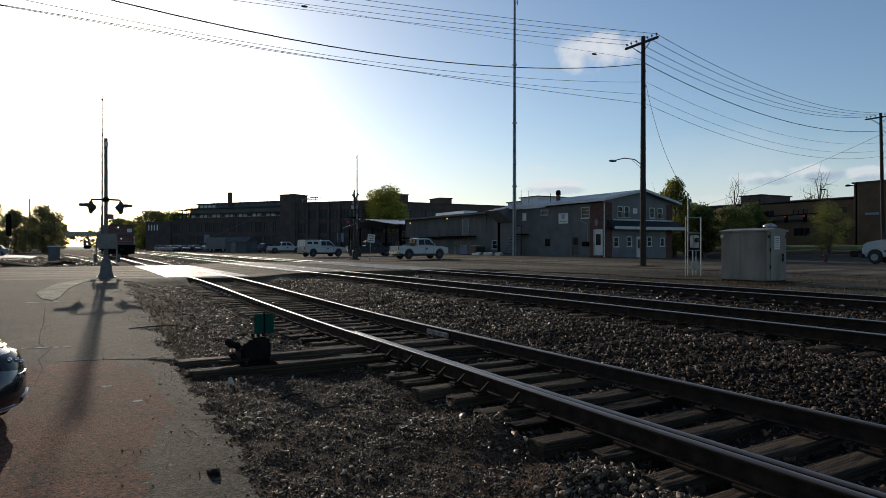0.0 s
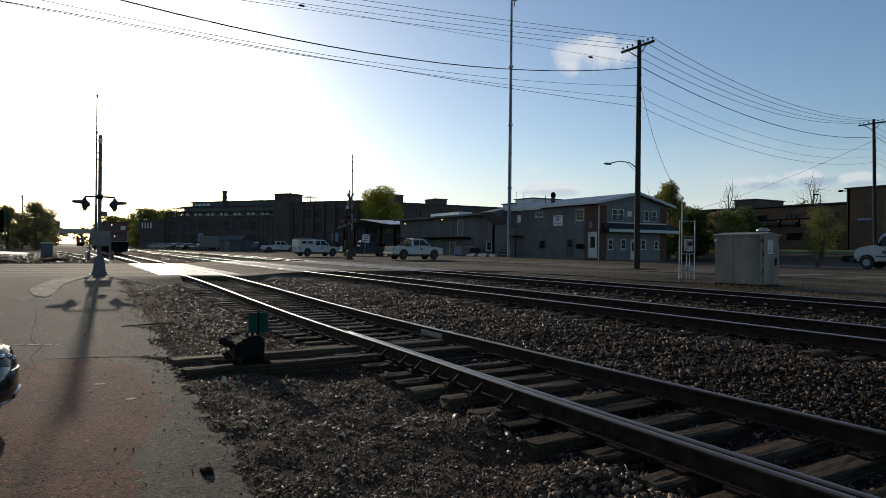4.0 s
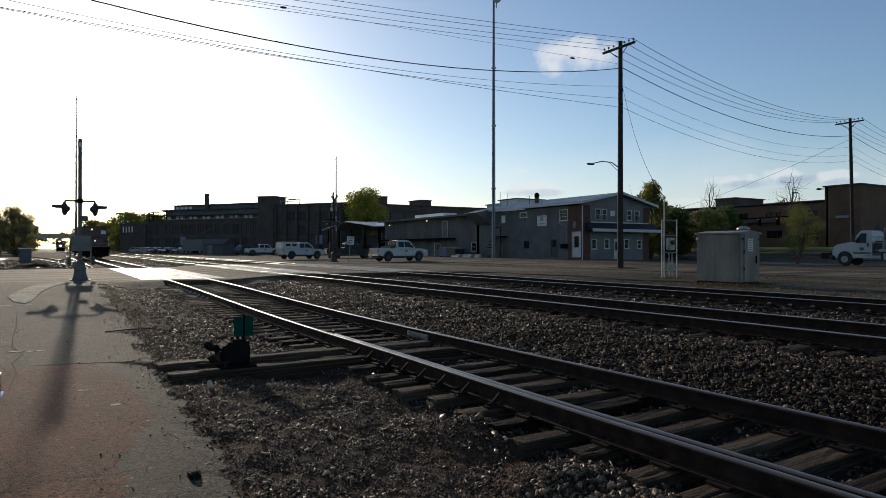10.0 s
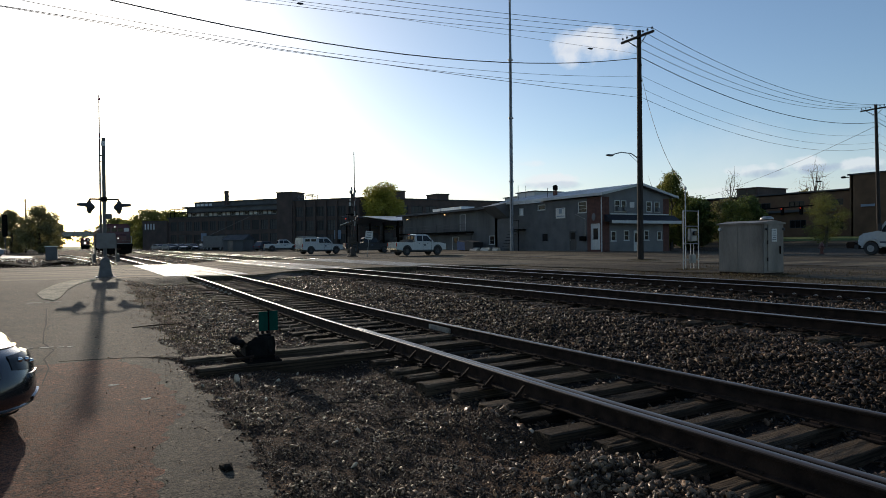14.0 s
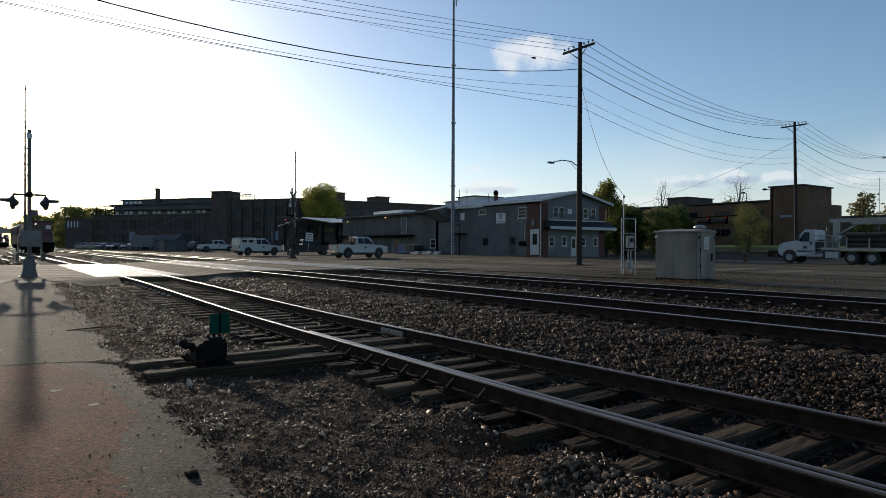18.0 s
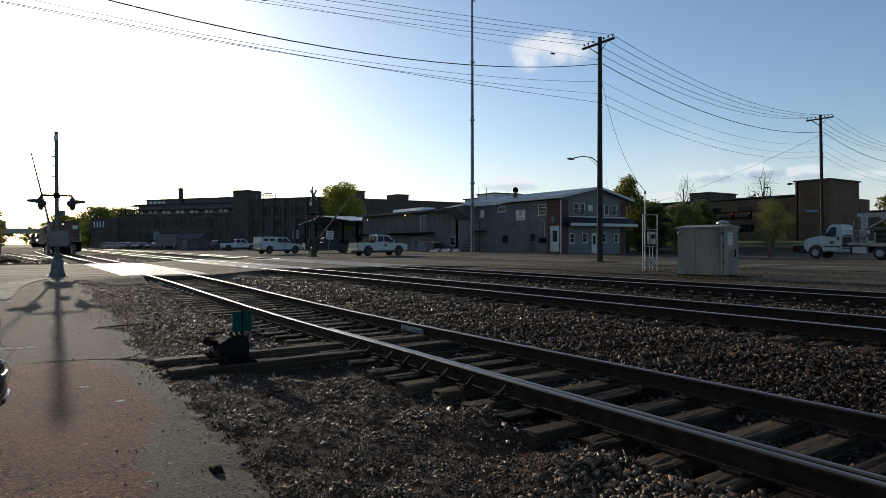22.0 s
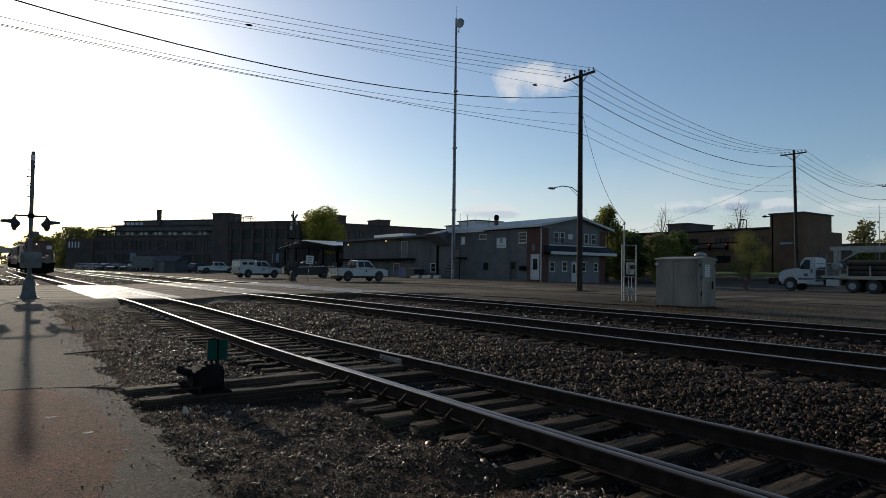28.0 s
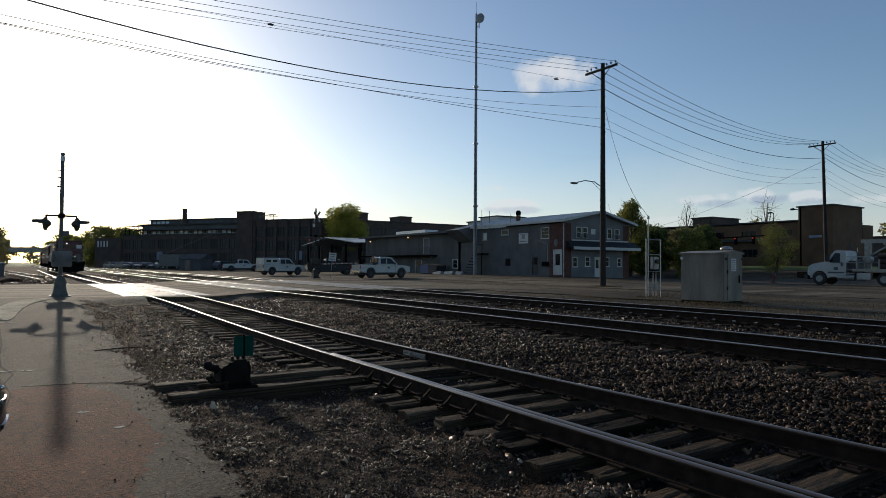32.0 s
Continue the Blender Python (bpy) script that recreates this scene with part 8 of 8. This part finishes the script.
def trailer():
    t = thing("box_trailer", "dull white box trailer parked before the factory", "trailer", pose(21.6, 130.2, 0.5, 0, 0, -56))
    bm = bm_new()
    box(bm, (0, 0, 1.75), (5.2, 2.3, 2.3), 0.05)
    part("body", bm, M["boxgrey"], t)
    for x in (-1.6, -0.6, 1.9):
        for s in (-1, 1):
            wh = wheel(t, s * 0.9, x, 0.42, 0.25, "rim")
            wh.matrix_basis = pose(0, 0, 0, 0, 0, -90)
    bm = bm_new()
    box(bm, (0, 0, 0.55), (5.0, 1.8, 0.15), 0.02)
    part("chassis", bm, M["black"], t)
    s = thing("yard_shed", "small grey gabled yard shed", "shed", pose(23.2, 117.5, 0.5, 0, 0, -50))
    bm = bm_new()
    box(bm, (0, 0, 1.0), (4.4, 3.0, 2.0), 0.03)
    part("shell", bm, M["shed"], s)
    bm = bm_new()
    prism(bm, [(-1.7, 1.95), (1.7, 1.95), (0, 2.9)], -2.4, 2.4, "x")
    part("roof", bm, M["tarroof"], s, "dark gabled roof")
    bm = bm_new()
    box(bm, (-0.6, -1.52, 0.9), (1.2, 0.06, 1.8), 0.01)
    part("door", bm, M["cabinet"], s)


trailer()


def brick_hall():
    t = thing("brick_building", "long brown brick public building with a taller end block", "building", pose(85.0, 41.0, 1.2))
    # wing: local y 3.6 .. 24, tall block y -0.1 .. 3.8
    holes = [(9.9, 1.9, 12.2, 3.0), (10.1, 4.8, 12.3, 5.6), (5.0, 1.6, 6.6, 3.2), (15.0, 1.9, 17.2, 3.0), (15.0, 4.8, 17.2, 5.6), (20.0, 1.9, 22.2, 3.0), (20.0, 4.8, 22.2, 5.6), (5.0, 4.8, 6.8, 5.6)]
    wall(t, "y", 0.0, 3.7, 46, -1.2, 6.7, 0.4, holes, M["brown"], label="brown brick wing wall")
    for h in holes:
        window(t, "y", 0.05, h, 3, 1, "plastic", "pane", 0.12, 0.06, False)
    bm = bm_new()
    box(bm, (0.1, 24.8, 6.75), (0.7, 42.4, 0.18), 0.02)
    part("coping", bm, M["tarroof"], t)
    bm = bm_new()
    box(bm, (-0.25, 13.0, 4.25), (0.6, 14.5, 0.35), 0.03)
    part("canopy", bm, M["tarroof"], t, "dark canopy band along the wall")
    bm = bm_new()
    box(bm, (8, 25, 6.6), (16, 42, 0.2), 0.02)
    part("roof", bm, M["tarroof"], t)
    # block
    wall(t, "y", -0.6, -0.4, 3.7, -1.2, 8.45, 0.4, [], M["brown"], label="brick end block")
    wall(t, "x", -0.4, -0.2, 7.2, -1.2, 8.45, 0.4, [], M["brown"], label="brick end block")
    closing(t, -0.6, 7.2, -0.4, 3.9, -1.2, 8.45, M["brown"], skip="sw", thick=0.4)
    bm = bm_new()
    box(bm, (3.3, 1.75, 8.5), (8.2, 4.7, 0.18), 0.02)
    part("coping", bm, M["tarroof"], t)
    bm = bm_new()
    prism(bm, [(2.6, -1.2), (5.0, -1.2), (5.0, 2.2), (4.6, 3.1), (3.8, 3.6), (3.0, 3.1), (2.6, 2.2)], -0.46, -0.4)
    part("arched_niche", bm, M["darkbrick"], t, "dark arched niche in the brick")
    bm = bm_new()
    box(bm, (9.7, 4.0, 2.6), (3.0, 8, 7.4), 0.03)
    part("rear_block", bm, M["brown"], t)
    bm = bm_new()
    box(bm, (15.7, 6.5, 1.6), (9, 8, 5.4), 0.03)
    part("rear_block", bm, M["darkbrick"], t)
    bm = bm_new()
    box(bm, (4.2, 19.2, 7.35), (7.0, 3.4, 1.3), 0.03), box(bm, (4.2, 19.2, 8.05), (7.4, 3.8, 0.14), 0.02)
    part("roof_house", bm, M["darkbrick"], t, "dark plant room on the roof")
    for k in range(2):
        bm = bm_new()
        box(bm, (0.68, 18.4 + k * 1.6, 7.45), (0.05, 1.2, 0.7))
        part("roof_pane", bm, M["pane"], t)
    bm = bm_new()
    box(bm, (-0.9, 1.6, 4.5), (0.06, 1.6, 0.3), 0.01)
    part("small_sign", bm, M["board"], t, "small pale sign on the block")
    closing(t, 0, 16, 3.7, 46, -1.2, 6.5, M["brown"], skip="ws", thick=0.4)
    bm = bm_new()
    lathe(bm, [(0.08, 0), (0.3, 0.04), (0.3, 0.2), (0.1, 0.28)], 12, m=Matrix.Translation((-1.2, 4.3, 8.05)))
    tube(bm, (-1.2, 4.3, 8.2), (-0.5, 4.0, 8.2), 0.06, n=6)
    part("floodlight", bm, M["black"], t)


brick_hall()


def far_shed(x, y, w, d, h, mt, label):
    t = thing("far_building", label, "building", pose(x, y, 0.8))
    bm = bm_new()
    box(bm, (0, 0, h / 2 - 0.5), (w, d, h + 1), 0.03)
    part("shell", bm, M[mt], t)
    bm = bm_new()
    box(bm, (0, 0, h + 0.06), (w + 0.5, d + 0.5, 0.15), 0.02)
    part("roof", bm, M["tarroof"], t)
    for k in range(int(d // 4)):
        bm = bm_new()
        box(bm, (-w / 2 - 0.02, -d / 2 + 2.5 + k * 4, h * 0.5), (0.05, 2.2, 1.2))
        part("window", bm, M["pane"], t)


far_shed(128, 46, 14, 18, 6.2, "darkbrick", "far low building beyond the street")
far_shed(140, 28, 14, 30, 5.2, "shed", "far low building beyond the street")
far_shed(112, 26, 8, 14, 3.4, "shed", "far grey low building beyond the street")
far_shed(68.5, 88.0, 6, 5, 9.3, "trim", "far pale flat-roofed building behind the office")
far_shed(68.5, 92.6, 6, 3.6, 8.7, "trim", "lower pale flat-roofed building behind the office")


# traffic signals hanging over the street
def traffic_lights():
    t = thing("traffic_signal", "dark mast arm with three lit red traffic signals", "traffic light", pose(72.5, 52.1, 0.7))
    bm = bm_new()
    tube(bm, (0, 0, -0.3), (0, 0, 5.2), 0.14, 0.1, 10)
    part("post", bm, M["black"], t)
    bm = bm_new()
    tube(bm, (0, 0, 4.55), (0, -9.6, 4.75), 0.09, 0.06, 8)
    part("mast_arm", bm, M["black"], t)
    for y in (-3.55, -5.9, -8.2):
        bm = bm_new()
        box(bm, (-0.1, y, 4.2), (0.28, 0.3, 0.9), 0.03)
        h = part("signal_head", bm, M["black"], t)
        bm = bm_new()
        lathe(bm, [(0.02, 0.02), (0.08, 0.01), (0.085, -0.02)], 14, axis="x", m=Matrix.Translation((-0.27, y, 4.5)))
        part("red_lens", bm, M["redlamp"], h, "lit red lens")
        for z in (4.2, 3.92):
            bm = bm_new()
            lathe(bm, [(0.02, 0.02), (0.1, 0.01), (0.11, -0.02)], 14, axis="x", m=Matrix.Translation((-0.27, y, z)))
            part("dark_lens", bm, M["glass"], h)


traffic_lights()


def street_lamp(x, y, z, h, a, label="tall grey street lamp beside the street"):
    t = thing("street_lamp", label, "street lamp", pose(x, y, z, 0, 0, a), group="street lamps")
    bm = bm_new()
    tube(bm, (0, 0, -0.2), (0, 0, h), 0.07, 0.045, 8)
    part("post", bm, M["black"], t)
    bm = bm_new()
    tube(bm, (0, 0, h - 0.1), (-0.35, 0, h + 0.05), 0.035, n=6)
    part("bracket", bm, M["galv"], t)
    bm = bm_new()
    box(bm, (-0.6, 0, h + 0.05), (0.7, 0.34, 0.16), 0.04)
    part("lamp_head", bm, M["black"], t)


street_lamp(78.3, 44.75, 1.6, 7.0, -100)
street_lamp(90.0, 30.5, 1.0, 8.1, 185)
bm = bm_new()
tube(bm, (0, 0, -1), (0, 0, 10.5), 0.06, 0.03, 8)
fp = tagged(new("flagpole", mesh_of(bm, "flagpole", M["galv"])), "tall thin pale flagpole by the brick building", "flagpole")
fp.matrix_basis = pose(100, 37.8, 0.9)


def hydrant():
    t = thing("fire_hydrant", "dark red fire hydrant beside the street", "hydrant", pose(52.6, 30.2, 0.33))
    bm = bm_new()
    lathe(bm, [(0.2, 0), (0.2, 0.06), (0.13, 0.08), (0.13, 0.62), (0.17, 0.65), (0.16, 0.75), (0.08, 0.88), (0.04, 0.95)], 14)
    part("barrel", bm, M["hydrant"], t, smooth=True)
    for s in (-1, 1):
        bm = bm_new()
        tube(bm, (0, 0, 0.5), (0, s * 0.24, 0.5), 0.075, n=10)
        part("outlet", bm, M["hydrant"], t)


hydrant()


def yard_sign():
    t = thing("yard_sign", "small white notice on a thin post by the far signal", "sign", pose(21.1, 51.6, 0.5, 0, 5, -20) @ Matrix.Scale(0.85, 4))
    bm = bm_new()
    tube(bm, (0, 0, -0.2), (0, 0, 1.9), 0.03, n=6)
    part("post", bm, M["galv"], t)
    bm = bm_new()
    box(bm, (0, -0.05, 2.15), (0.75, 0.03, 0.85), 0.01)
    b = part("board", bm, M["sign"], t)
    bm = bm_new()
    for k, w in enumerate((0.5, 0.42, 0.56)):
        box(bm, (0, -0.07, 2.4 - k * 0.24), (w, 0.01, 0.1))
    part("print", bm, M["boxgrey"], b)


yard_sign()


def road_bridge():
    t = thing("overpass", "dark road bridge over the distant line", "bridge", pose(0, 345, 0), kind="structure")
    bm = bm_new()
    box(bm, (2, 0, 7.0), (110, 9, 1.4), 0.05), box(bm, (2, -4.5, 8.1), (110, 0.2, 0.9), 0.02)
    part("deck", bm, M["concrete"], t)
    for x in (-14, 20):
        bm = bm_new()
        box(bm, (x, 0, 3.2), (1.4, 8, 6.6), 0.05)
        part("pier", bm, M["concrete"], t)


road_bridge()


def railway_signal():
    t = thing("railway_signal", "dark railway signal head on a post beside the far line", "railway signal", pose(-11.98, 120.9, 0.3))
    bm = bm_new()
    tube(bm, (0, 0, -0.1), (0, 0, 6.4), 0.08, 0.07, 8)
    part("post", bm, M["mastgrey"], t)
    bm = bm_new()
    prism(bm, [(-0.36, 3.1), (-0.2, 2.95), (0.2, 2.95), (0.36, 3.1), (0.36, 6.3), (0.2, 6.5), (-0.2, 6.5), (-0.36, 6.3)], -0.2, -0.08)
    part("backboard", bm, M["black"], t, "tall black backboard")
    for k in range(3):
        bm = bm_new()
        tube(bm, (0, -0.2, 3.8 + k * 0.9), (0, -0.5, 3.78 + k * 0.9), 0.14, n=12)
        part("hood", bm, M["black"], t)


railway_signal()
# low cabinet and trackside clutter left of the line
t = thing("trackside_cabinet", "grey steel trackside cabinet with pale lid", "cabinet", pose(-3.4, 70.5, 0.34))
bm = bm_new()
box(bm, (0, 0, 0.62), (0.95, 0.7, 1.25), 0.03)
part("body", bm, M["siding"], t)
bm = bm_new()
box(bm, (0, 0, 1.28), (1.1, 0.85, 0.08), 0.02)
part("lid", bm, M["white"], t)
flat_outline("side_lot", [(-8.6, 66), (-5.9, 74), (-6.6, 98), (-13, 122), (-60, 122), (-60, 66)], 0.03, 0.2, M["concrete"], "pale concrete lot beyond the crossing", "lot", zf=height)
for k, (x, y, w) in enumerate(((-4.6, 47.5, 3.6), (-2.2, 48.6, 2.6), (-7.5, 47.0, 4.0))):
    lump("soil_berm", x, y, (w, 1.6, 0.5), M["dirt"], "low dark berm of soil beside the road", "soil heap", 40 + k, lift=0.1)

# ---- trees ----
def leaf_cloud(rng, lobes, n, size):
    """Small bent leaf clumps spread through and over a set of lobes."""
    w = np.array([l[3] * l[4] * l[5] for l in lobes])
    pick = rng.choice(len(lobes), n, p=w / w.sum())
    L = np.array(lobes)[pick]
    d = rng.normal(size=(n, 3))
    d /= np.linalg.norm(d, axis=1)[:, None]
    r = rng.random(n) ** 0.45
    r *= 0.82 + 0.3 * rng.random(n)
    c = L[:, :3] + d * L[:, 3:6] * r[:, None]
    a = rng.normal(size=(n, 3))
    a /= np.linalg.norm(a, axis=1)[:, None]
    b = np.cross(a, rng.normal(size=(n, 3)))
    b /= np.linalg.norm(b, axis=1)[:, None]
    s = size * (0.5 + rng.random(n))[:, None]
    nrm = np.cross(a, b) * s * 0.25
    v = np.stack([c - a * s, c + b * s * 0.55 + nrm, c + a * s, c - b * s * 0.55 + nrm], 1)
    t = np.array([(0, 1, 2), (0, 2, 3)])[None] + 4 * np.arange(n)[:, None, None]
    return v.reshape(-1, 3), t.reshape(-1, 3)


def tree(x, y, z, h, r, leaf, label, seed, n=3500, size=0.22, trunk=0.3, low=0.25, tall=1.0, bare=0.0, group="trees"):
    rng = np.random.default_rng(seed)
    t = thing("tree", label, "tree", pose(x, y, z, 0, 0, 37 * seed), group=group)
    bm = bm_new()
    tr = max(0.09, r * 0.07)
    lean = Vector((rng.normal() * 0.1, rng.normal() * 0.1, 0))
    k1, k2 = Vector((0, 0, h * trunk)) + lean, Vector((lean.x * 2, lean.y * 2, h * 0.62))
    tube(bm, (0, 0, -0.2), (0, 0, 0.25), tr * 1.7, tr * 1.15, 10), tube(bm, (0, 0, 0.2), k1, tr * 1.15, tr * 0.9, 10), tube(bm, k1, k2, tr * 0.9, tr * 0.5, 8)
    part("trunk", bm, M["bark"], t, smooth=True)
    lobes = []
    m = 11
    for k in range(m):
        a = 2.4 * k + rng.normal() * 0.3
        f = (k + 0.5) / m
        zz = h * (low + (1 - low) * f * 0.92)
        prof = math.sin(math.pi * min(0.97, 0.18 + 0.8 * f)) ** 0.8
        rr = r * prof * rng.uniform(0.35, 0.68)
        lobes.append((math.cos(a) * rr, math.sin(a) * rr, zz, r * rng.uniform(0.34, 0.52), r * rng.uniform(0.34, 0.52), h * rng.uniform(0.1, 0.17) * tall))
        bm = bm_new()
        base = k1.lerp(k2, min(1, f * 1.2))
        tip = Vector((math.cos(a) * rr * 1.2, math.sin(a) * rr * 1.2, zz + h * 0.05))
        mid = base.lerp(tip, 0.5) + Vector((rng.normal() * 0.1 * r, rng.normal() * 0.1 * r, 0.05 * h))
        tube(bm, base, mid, tr * 0.4, tr * 0.25, 6), tube(bm, mid, tip, tr * 0.25, tr * 0.06, 6)
        for q in range(4 if bare else 2):
            d = Vector(rng.normal(size=3)) * r * (0.3 if bare else 0.2)
            tube(bm, mid.lerp(tip, 0.3 + 0.2 * q), mid.lerp(tip, 0.5 + 0.2 * q) + d + Vector((0, 0, 0.08 * h)), tr * 0.13, tr * 0.04, 5)
        part("limb", bm, M["bark"], t)
    if n:
        v, tt = leaf_cloud(rng, lobes, int(n * 2.4), size * 0.62)
        ob = new("crown", sheet_np("crown", v, tt, M[leaf]))
        ob.parent = t
    return t


def gz(x, y):
    return float(height(x, y)) - 0.05


tree(52.3, 119.6, 0.5, 13.0, 5.6, "leaf_gold", "tree with yellow-green spring leaves behind the sheds", 1, 6500, 0.26, 0.35, 0.42)
tree(60.2, 52.2, 0.25, 9.6, 2.6, "leaf_light", "tall fresh green tree behind the office", 2, 5200, 0.2, 0.2, 0.12)
tree(64.0, 51.5, 0.25, 6.4, 3.0, "leaf_dark", "dense dark green tree behind the office", 3, 4200, 0.2, 0.2, 0.1)
tree(60.5, 44.2, 0.25, 5.6, 2.4, "leaf_light", "light green small tree beside the street", 4, 3600, 0.16, 0.25, 0.1)
tree(63.2, 45.2, 0.25, 4.9, 2.0, "leaf_light", "light green small tree beside the street", 5, 3000, 0.16, 0.25, 0.1)
tree(74.0, 42.1, gz(74.0, 42.1), 6.1, 2.9, "leaf_light", "light green young tree before the brick building", 6, 3400, 0.1, 0.25, 0.16)
tree(67.2, 47.2, 0.25, 6.4, 3.1, "leaf_dark", "dense green tree beyond the office", 41, 4200, 0.2, 0.2, 0.08)
tree(72.5, 51.0, 0.25, 6.2, 3.2, "leaf_dark", "dense green tree beyond the office", 42, 4200, 0.2, 0.2, 0.08)
tree(70.5, 58.5, 0.25, 7.0, 3.4, "leaf_dark", "dark green tree in a row beyond the office", 7, 4200, 0.22, 0.2, 0.1)
tree(77.0, 66.0, 0.8, 7.4, 3.6, "leaf_dark", "dark green tree in a row beyond the office", 8, 4200, 0.22, 0.2, 0.1)
tree(81.0, 60.5, 0.9, 6.8, 3.2, "leaf_olive", "olive tree in a row beyond the office", 9, 3200, 0.22, 0.2, 0.1)
tree(98.6, 57.6, 0.9, 12.2, 3.2, "leaf_olive", "almost bare spring tree behind the brick building", 10, 450, 0.1, 0.3, 0.4, bare=1)
tree(104.0, 76.0, 0.9, 13.0, 3.2, "leaf_olive", "almost bare spring tree behind the brick building", 11, 350, 0.1, 0.3, 0.4, bare=1)
tree(125.0, 62.0, 0.9, 12.0, 4.5, "leaf_olive", "distant olive tree behind the brick building", 12, 2500, 0.25, 0.3, 0.3)
tree(88.0, 78.0, 0.9, 10.5, 4.0, "leaf_olive", "olive tree beyond the office", 13, 2600, 0.24, 0.2, 0.2, bare=1)
tree(15.5, 210.0, 0.5, 12.2, 8.0, "leaf_light", "broad fresh green tree beyond the locomotive", 14, 5200, 0.42, 0.2, 0.1)
tree(23.5, 222.0, 0.5, 12.6, 8.0, "leaf_light", "broad fresh green tree beyond the locomotive", 15, 5200, 0.42, 0.2, 0.1)
tree(9.0, 265.0, 0.5, 11.5, 9.0, "leaf_light", "broad fresh green tree beside the far line", 16, 4200, 0.5, 0.2, 0.1)
tree(31.0, 205.0, 0.5, 10.0, 6.5, "leaf_dark", "dark green tree behind the factory", 17, 3600, 0.4, 0.2, 0.1)
tree(-9.0, 150.0, 0.4, 9.6, 4.6, "leaf_olive", "olive bushy tree beside the line", 18, 4600, 0.26, 0.15, 0.08)
tree(-14.5, 158.0, 0.4, 9.0, 4.2, "leaf_olive", "olive bushy tree beside the line", 19, 3600, 0.26, 0.15, 0.08)
tree(-10.5, 178.0, 0.4, 11.6, 3.6, "leaf_olive", "almost bare tree beside the line", 20, 700, 0.22, 0.3, 0.3, bare=1)
tree(-19.5, 165.0, 0.4, 10.8, 4.0, "leaf_light", "light green tree beside the line", 21, 2600, 0.26, 0.25, 0.2)
tree(-24.0, 160.0, 0.4, 10.0, 4.4, "leaf_light", "light green tree beside the line", 22, 3000, 0.26, 0.25, 0.2)
tree(-11.0, 215.0, 0.4, 9.0, 5.0, "leaf_olive", "olive tree beside the far line", 23, 3200, 0.34, 0.2, 0.1)
tree(-30.0, 150.0, 0.4, 11.0, 5.0, "leaf_olive", "olive tree at the edge of the lot", 24, 3200, 0.3, 0.2, 0.1)


def wood(name, label, pts, leaf, seed, n, size):
    rng = np.random.default_rng(seed)
    lobes = []
    for x, y, z, r, h in pts:
        for k in range(6):
            lobes.append((x + rng.normal() * r * 0.5, y + rng.normal() * r * 0.3, z + h * (0.2 + 0.13 * k), r * rng.uniform(0.4, 0.7), r * 0.5, h * 0.17))
    v, t = leaf_cloud(rng, lobes, n, size)
    tagged(new(name, sheet_np(name, v, t, M[leaf])), label, "woods", kind="stuff")


R2 = random.Random(4)
wood("far_wood", "far line of spring woods along the horizon", [(-140 + k * 9 + R2.uniform(-3, 3), 395 + R2.uniform(-20, 40), 0, R2.uniform(6, 9), R2.uniform(9, 14)) for k in range(42)], "leaf_olive", 31, 20000, 0.75)
wood("street_wood", "woods beyond the street", [(95 + k * 6.5, 95 + R2.uniform(-8, 25), 0.5, R2.uniform(4, 6), R2.uniform(7, 11)) for k in range(22)], "leaf_olive", 32, 14000, 0.42)
wood("right_wood", "distant hazy woods beyond the pale buildings", [(170 + R2.uniform(0, 30), 20 + k * 8, 0.5, R2.uniform(5, 7), R2.uniform(13, 17)) for k in range(14)], "leaf_olive", 33, 18000, 0.5)
wood("hedge", "dark clipped hedge along the far side of the street", [(108 + R2.uniform(-1, 1), 14 + k * 3.4, 0.6, 2.6, 5.6) for k in range(12)], "leaf_dark", 36, 9000, 0.25)
wood("line_wood", "leafy bank along the far line", [(15 - k * 0.6, 250 + k * 13, 0.3, R2.uniform(5, 6), R2.uniform(9, 11)) for k in range(7)], "leaf_light", 34, 9000, 0.5)
wood("left_bank", "leafy bank beside the far line", [(-13 - k * 0.5, 200 + k * 14, 0.3, R2.uniform(4, 5), R2.uniform(6, 9)) for k in range(9)], "leaf_olive", 35, 9000, 0.45)


# ---- what moves: both gate arms come down, the far locomotive rolls nearer ----
def motions():
    down_far = [(0, 0), (17.0, 0), (18.2, 1), (18.5, 3), (19, 11), (19.5, 24), (20, 34), (20.5, 42), (21, 51), (21.5, 59), (22, 65), (22.5, 71), (23, 76), (23.5, 81), (24, 85), (24.5, 88), (25.5, 89.5), (32, 89.5)]
    down_near = [(0, 0), (17.5, 0), (18.7, 1), (19, 3), (19.5, 8), (20, 14), (20.5, 22), (21, 31), (21.5, 42), (22, 50), (22.5, 60), (23, 70), (23.5, 79), (24, 86), (24.5, 89), (32, 89)]
    walk(far_arm, [(t, pose(0, 0.3, 1.2, -a)) for t, a in down_far])
    coming = [(0, -3.0, 320), (10, -2.4, 290), (18, -1.0, 255), (20, -0.2, 247), (22, 0.3, 241), (24, 0.85, 235), (32, 1.7, 212)]
    walk(far_loco, [(t, pose(x, y, 0.36, 0, 0, 1.3)) for t, x, y in coming])
    walk(near_arm, [(t, pose(0, 0.3, 1.5, -a, 0, 9)) for t, a in down_near])


motions()
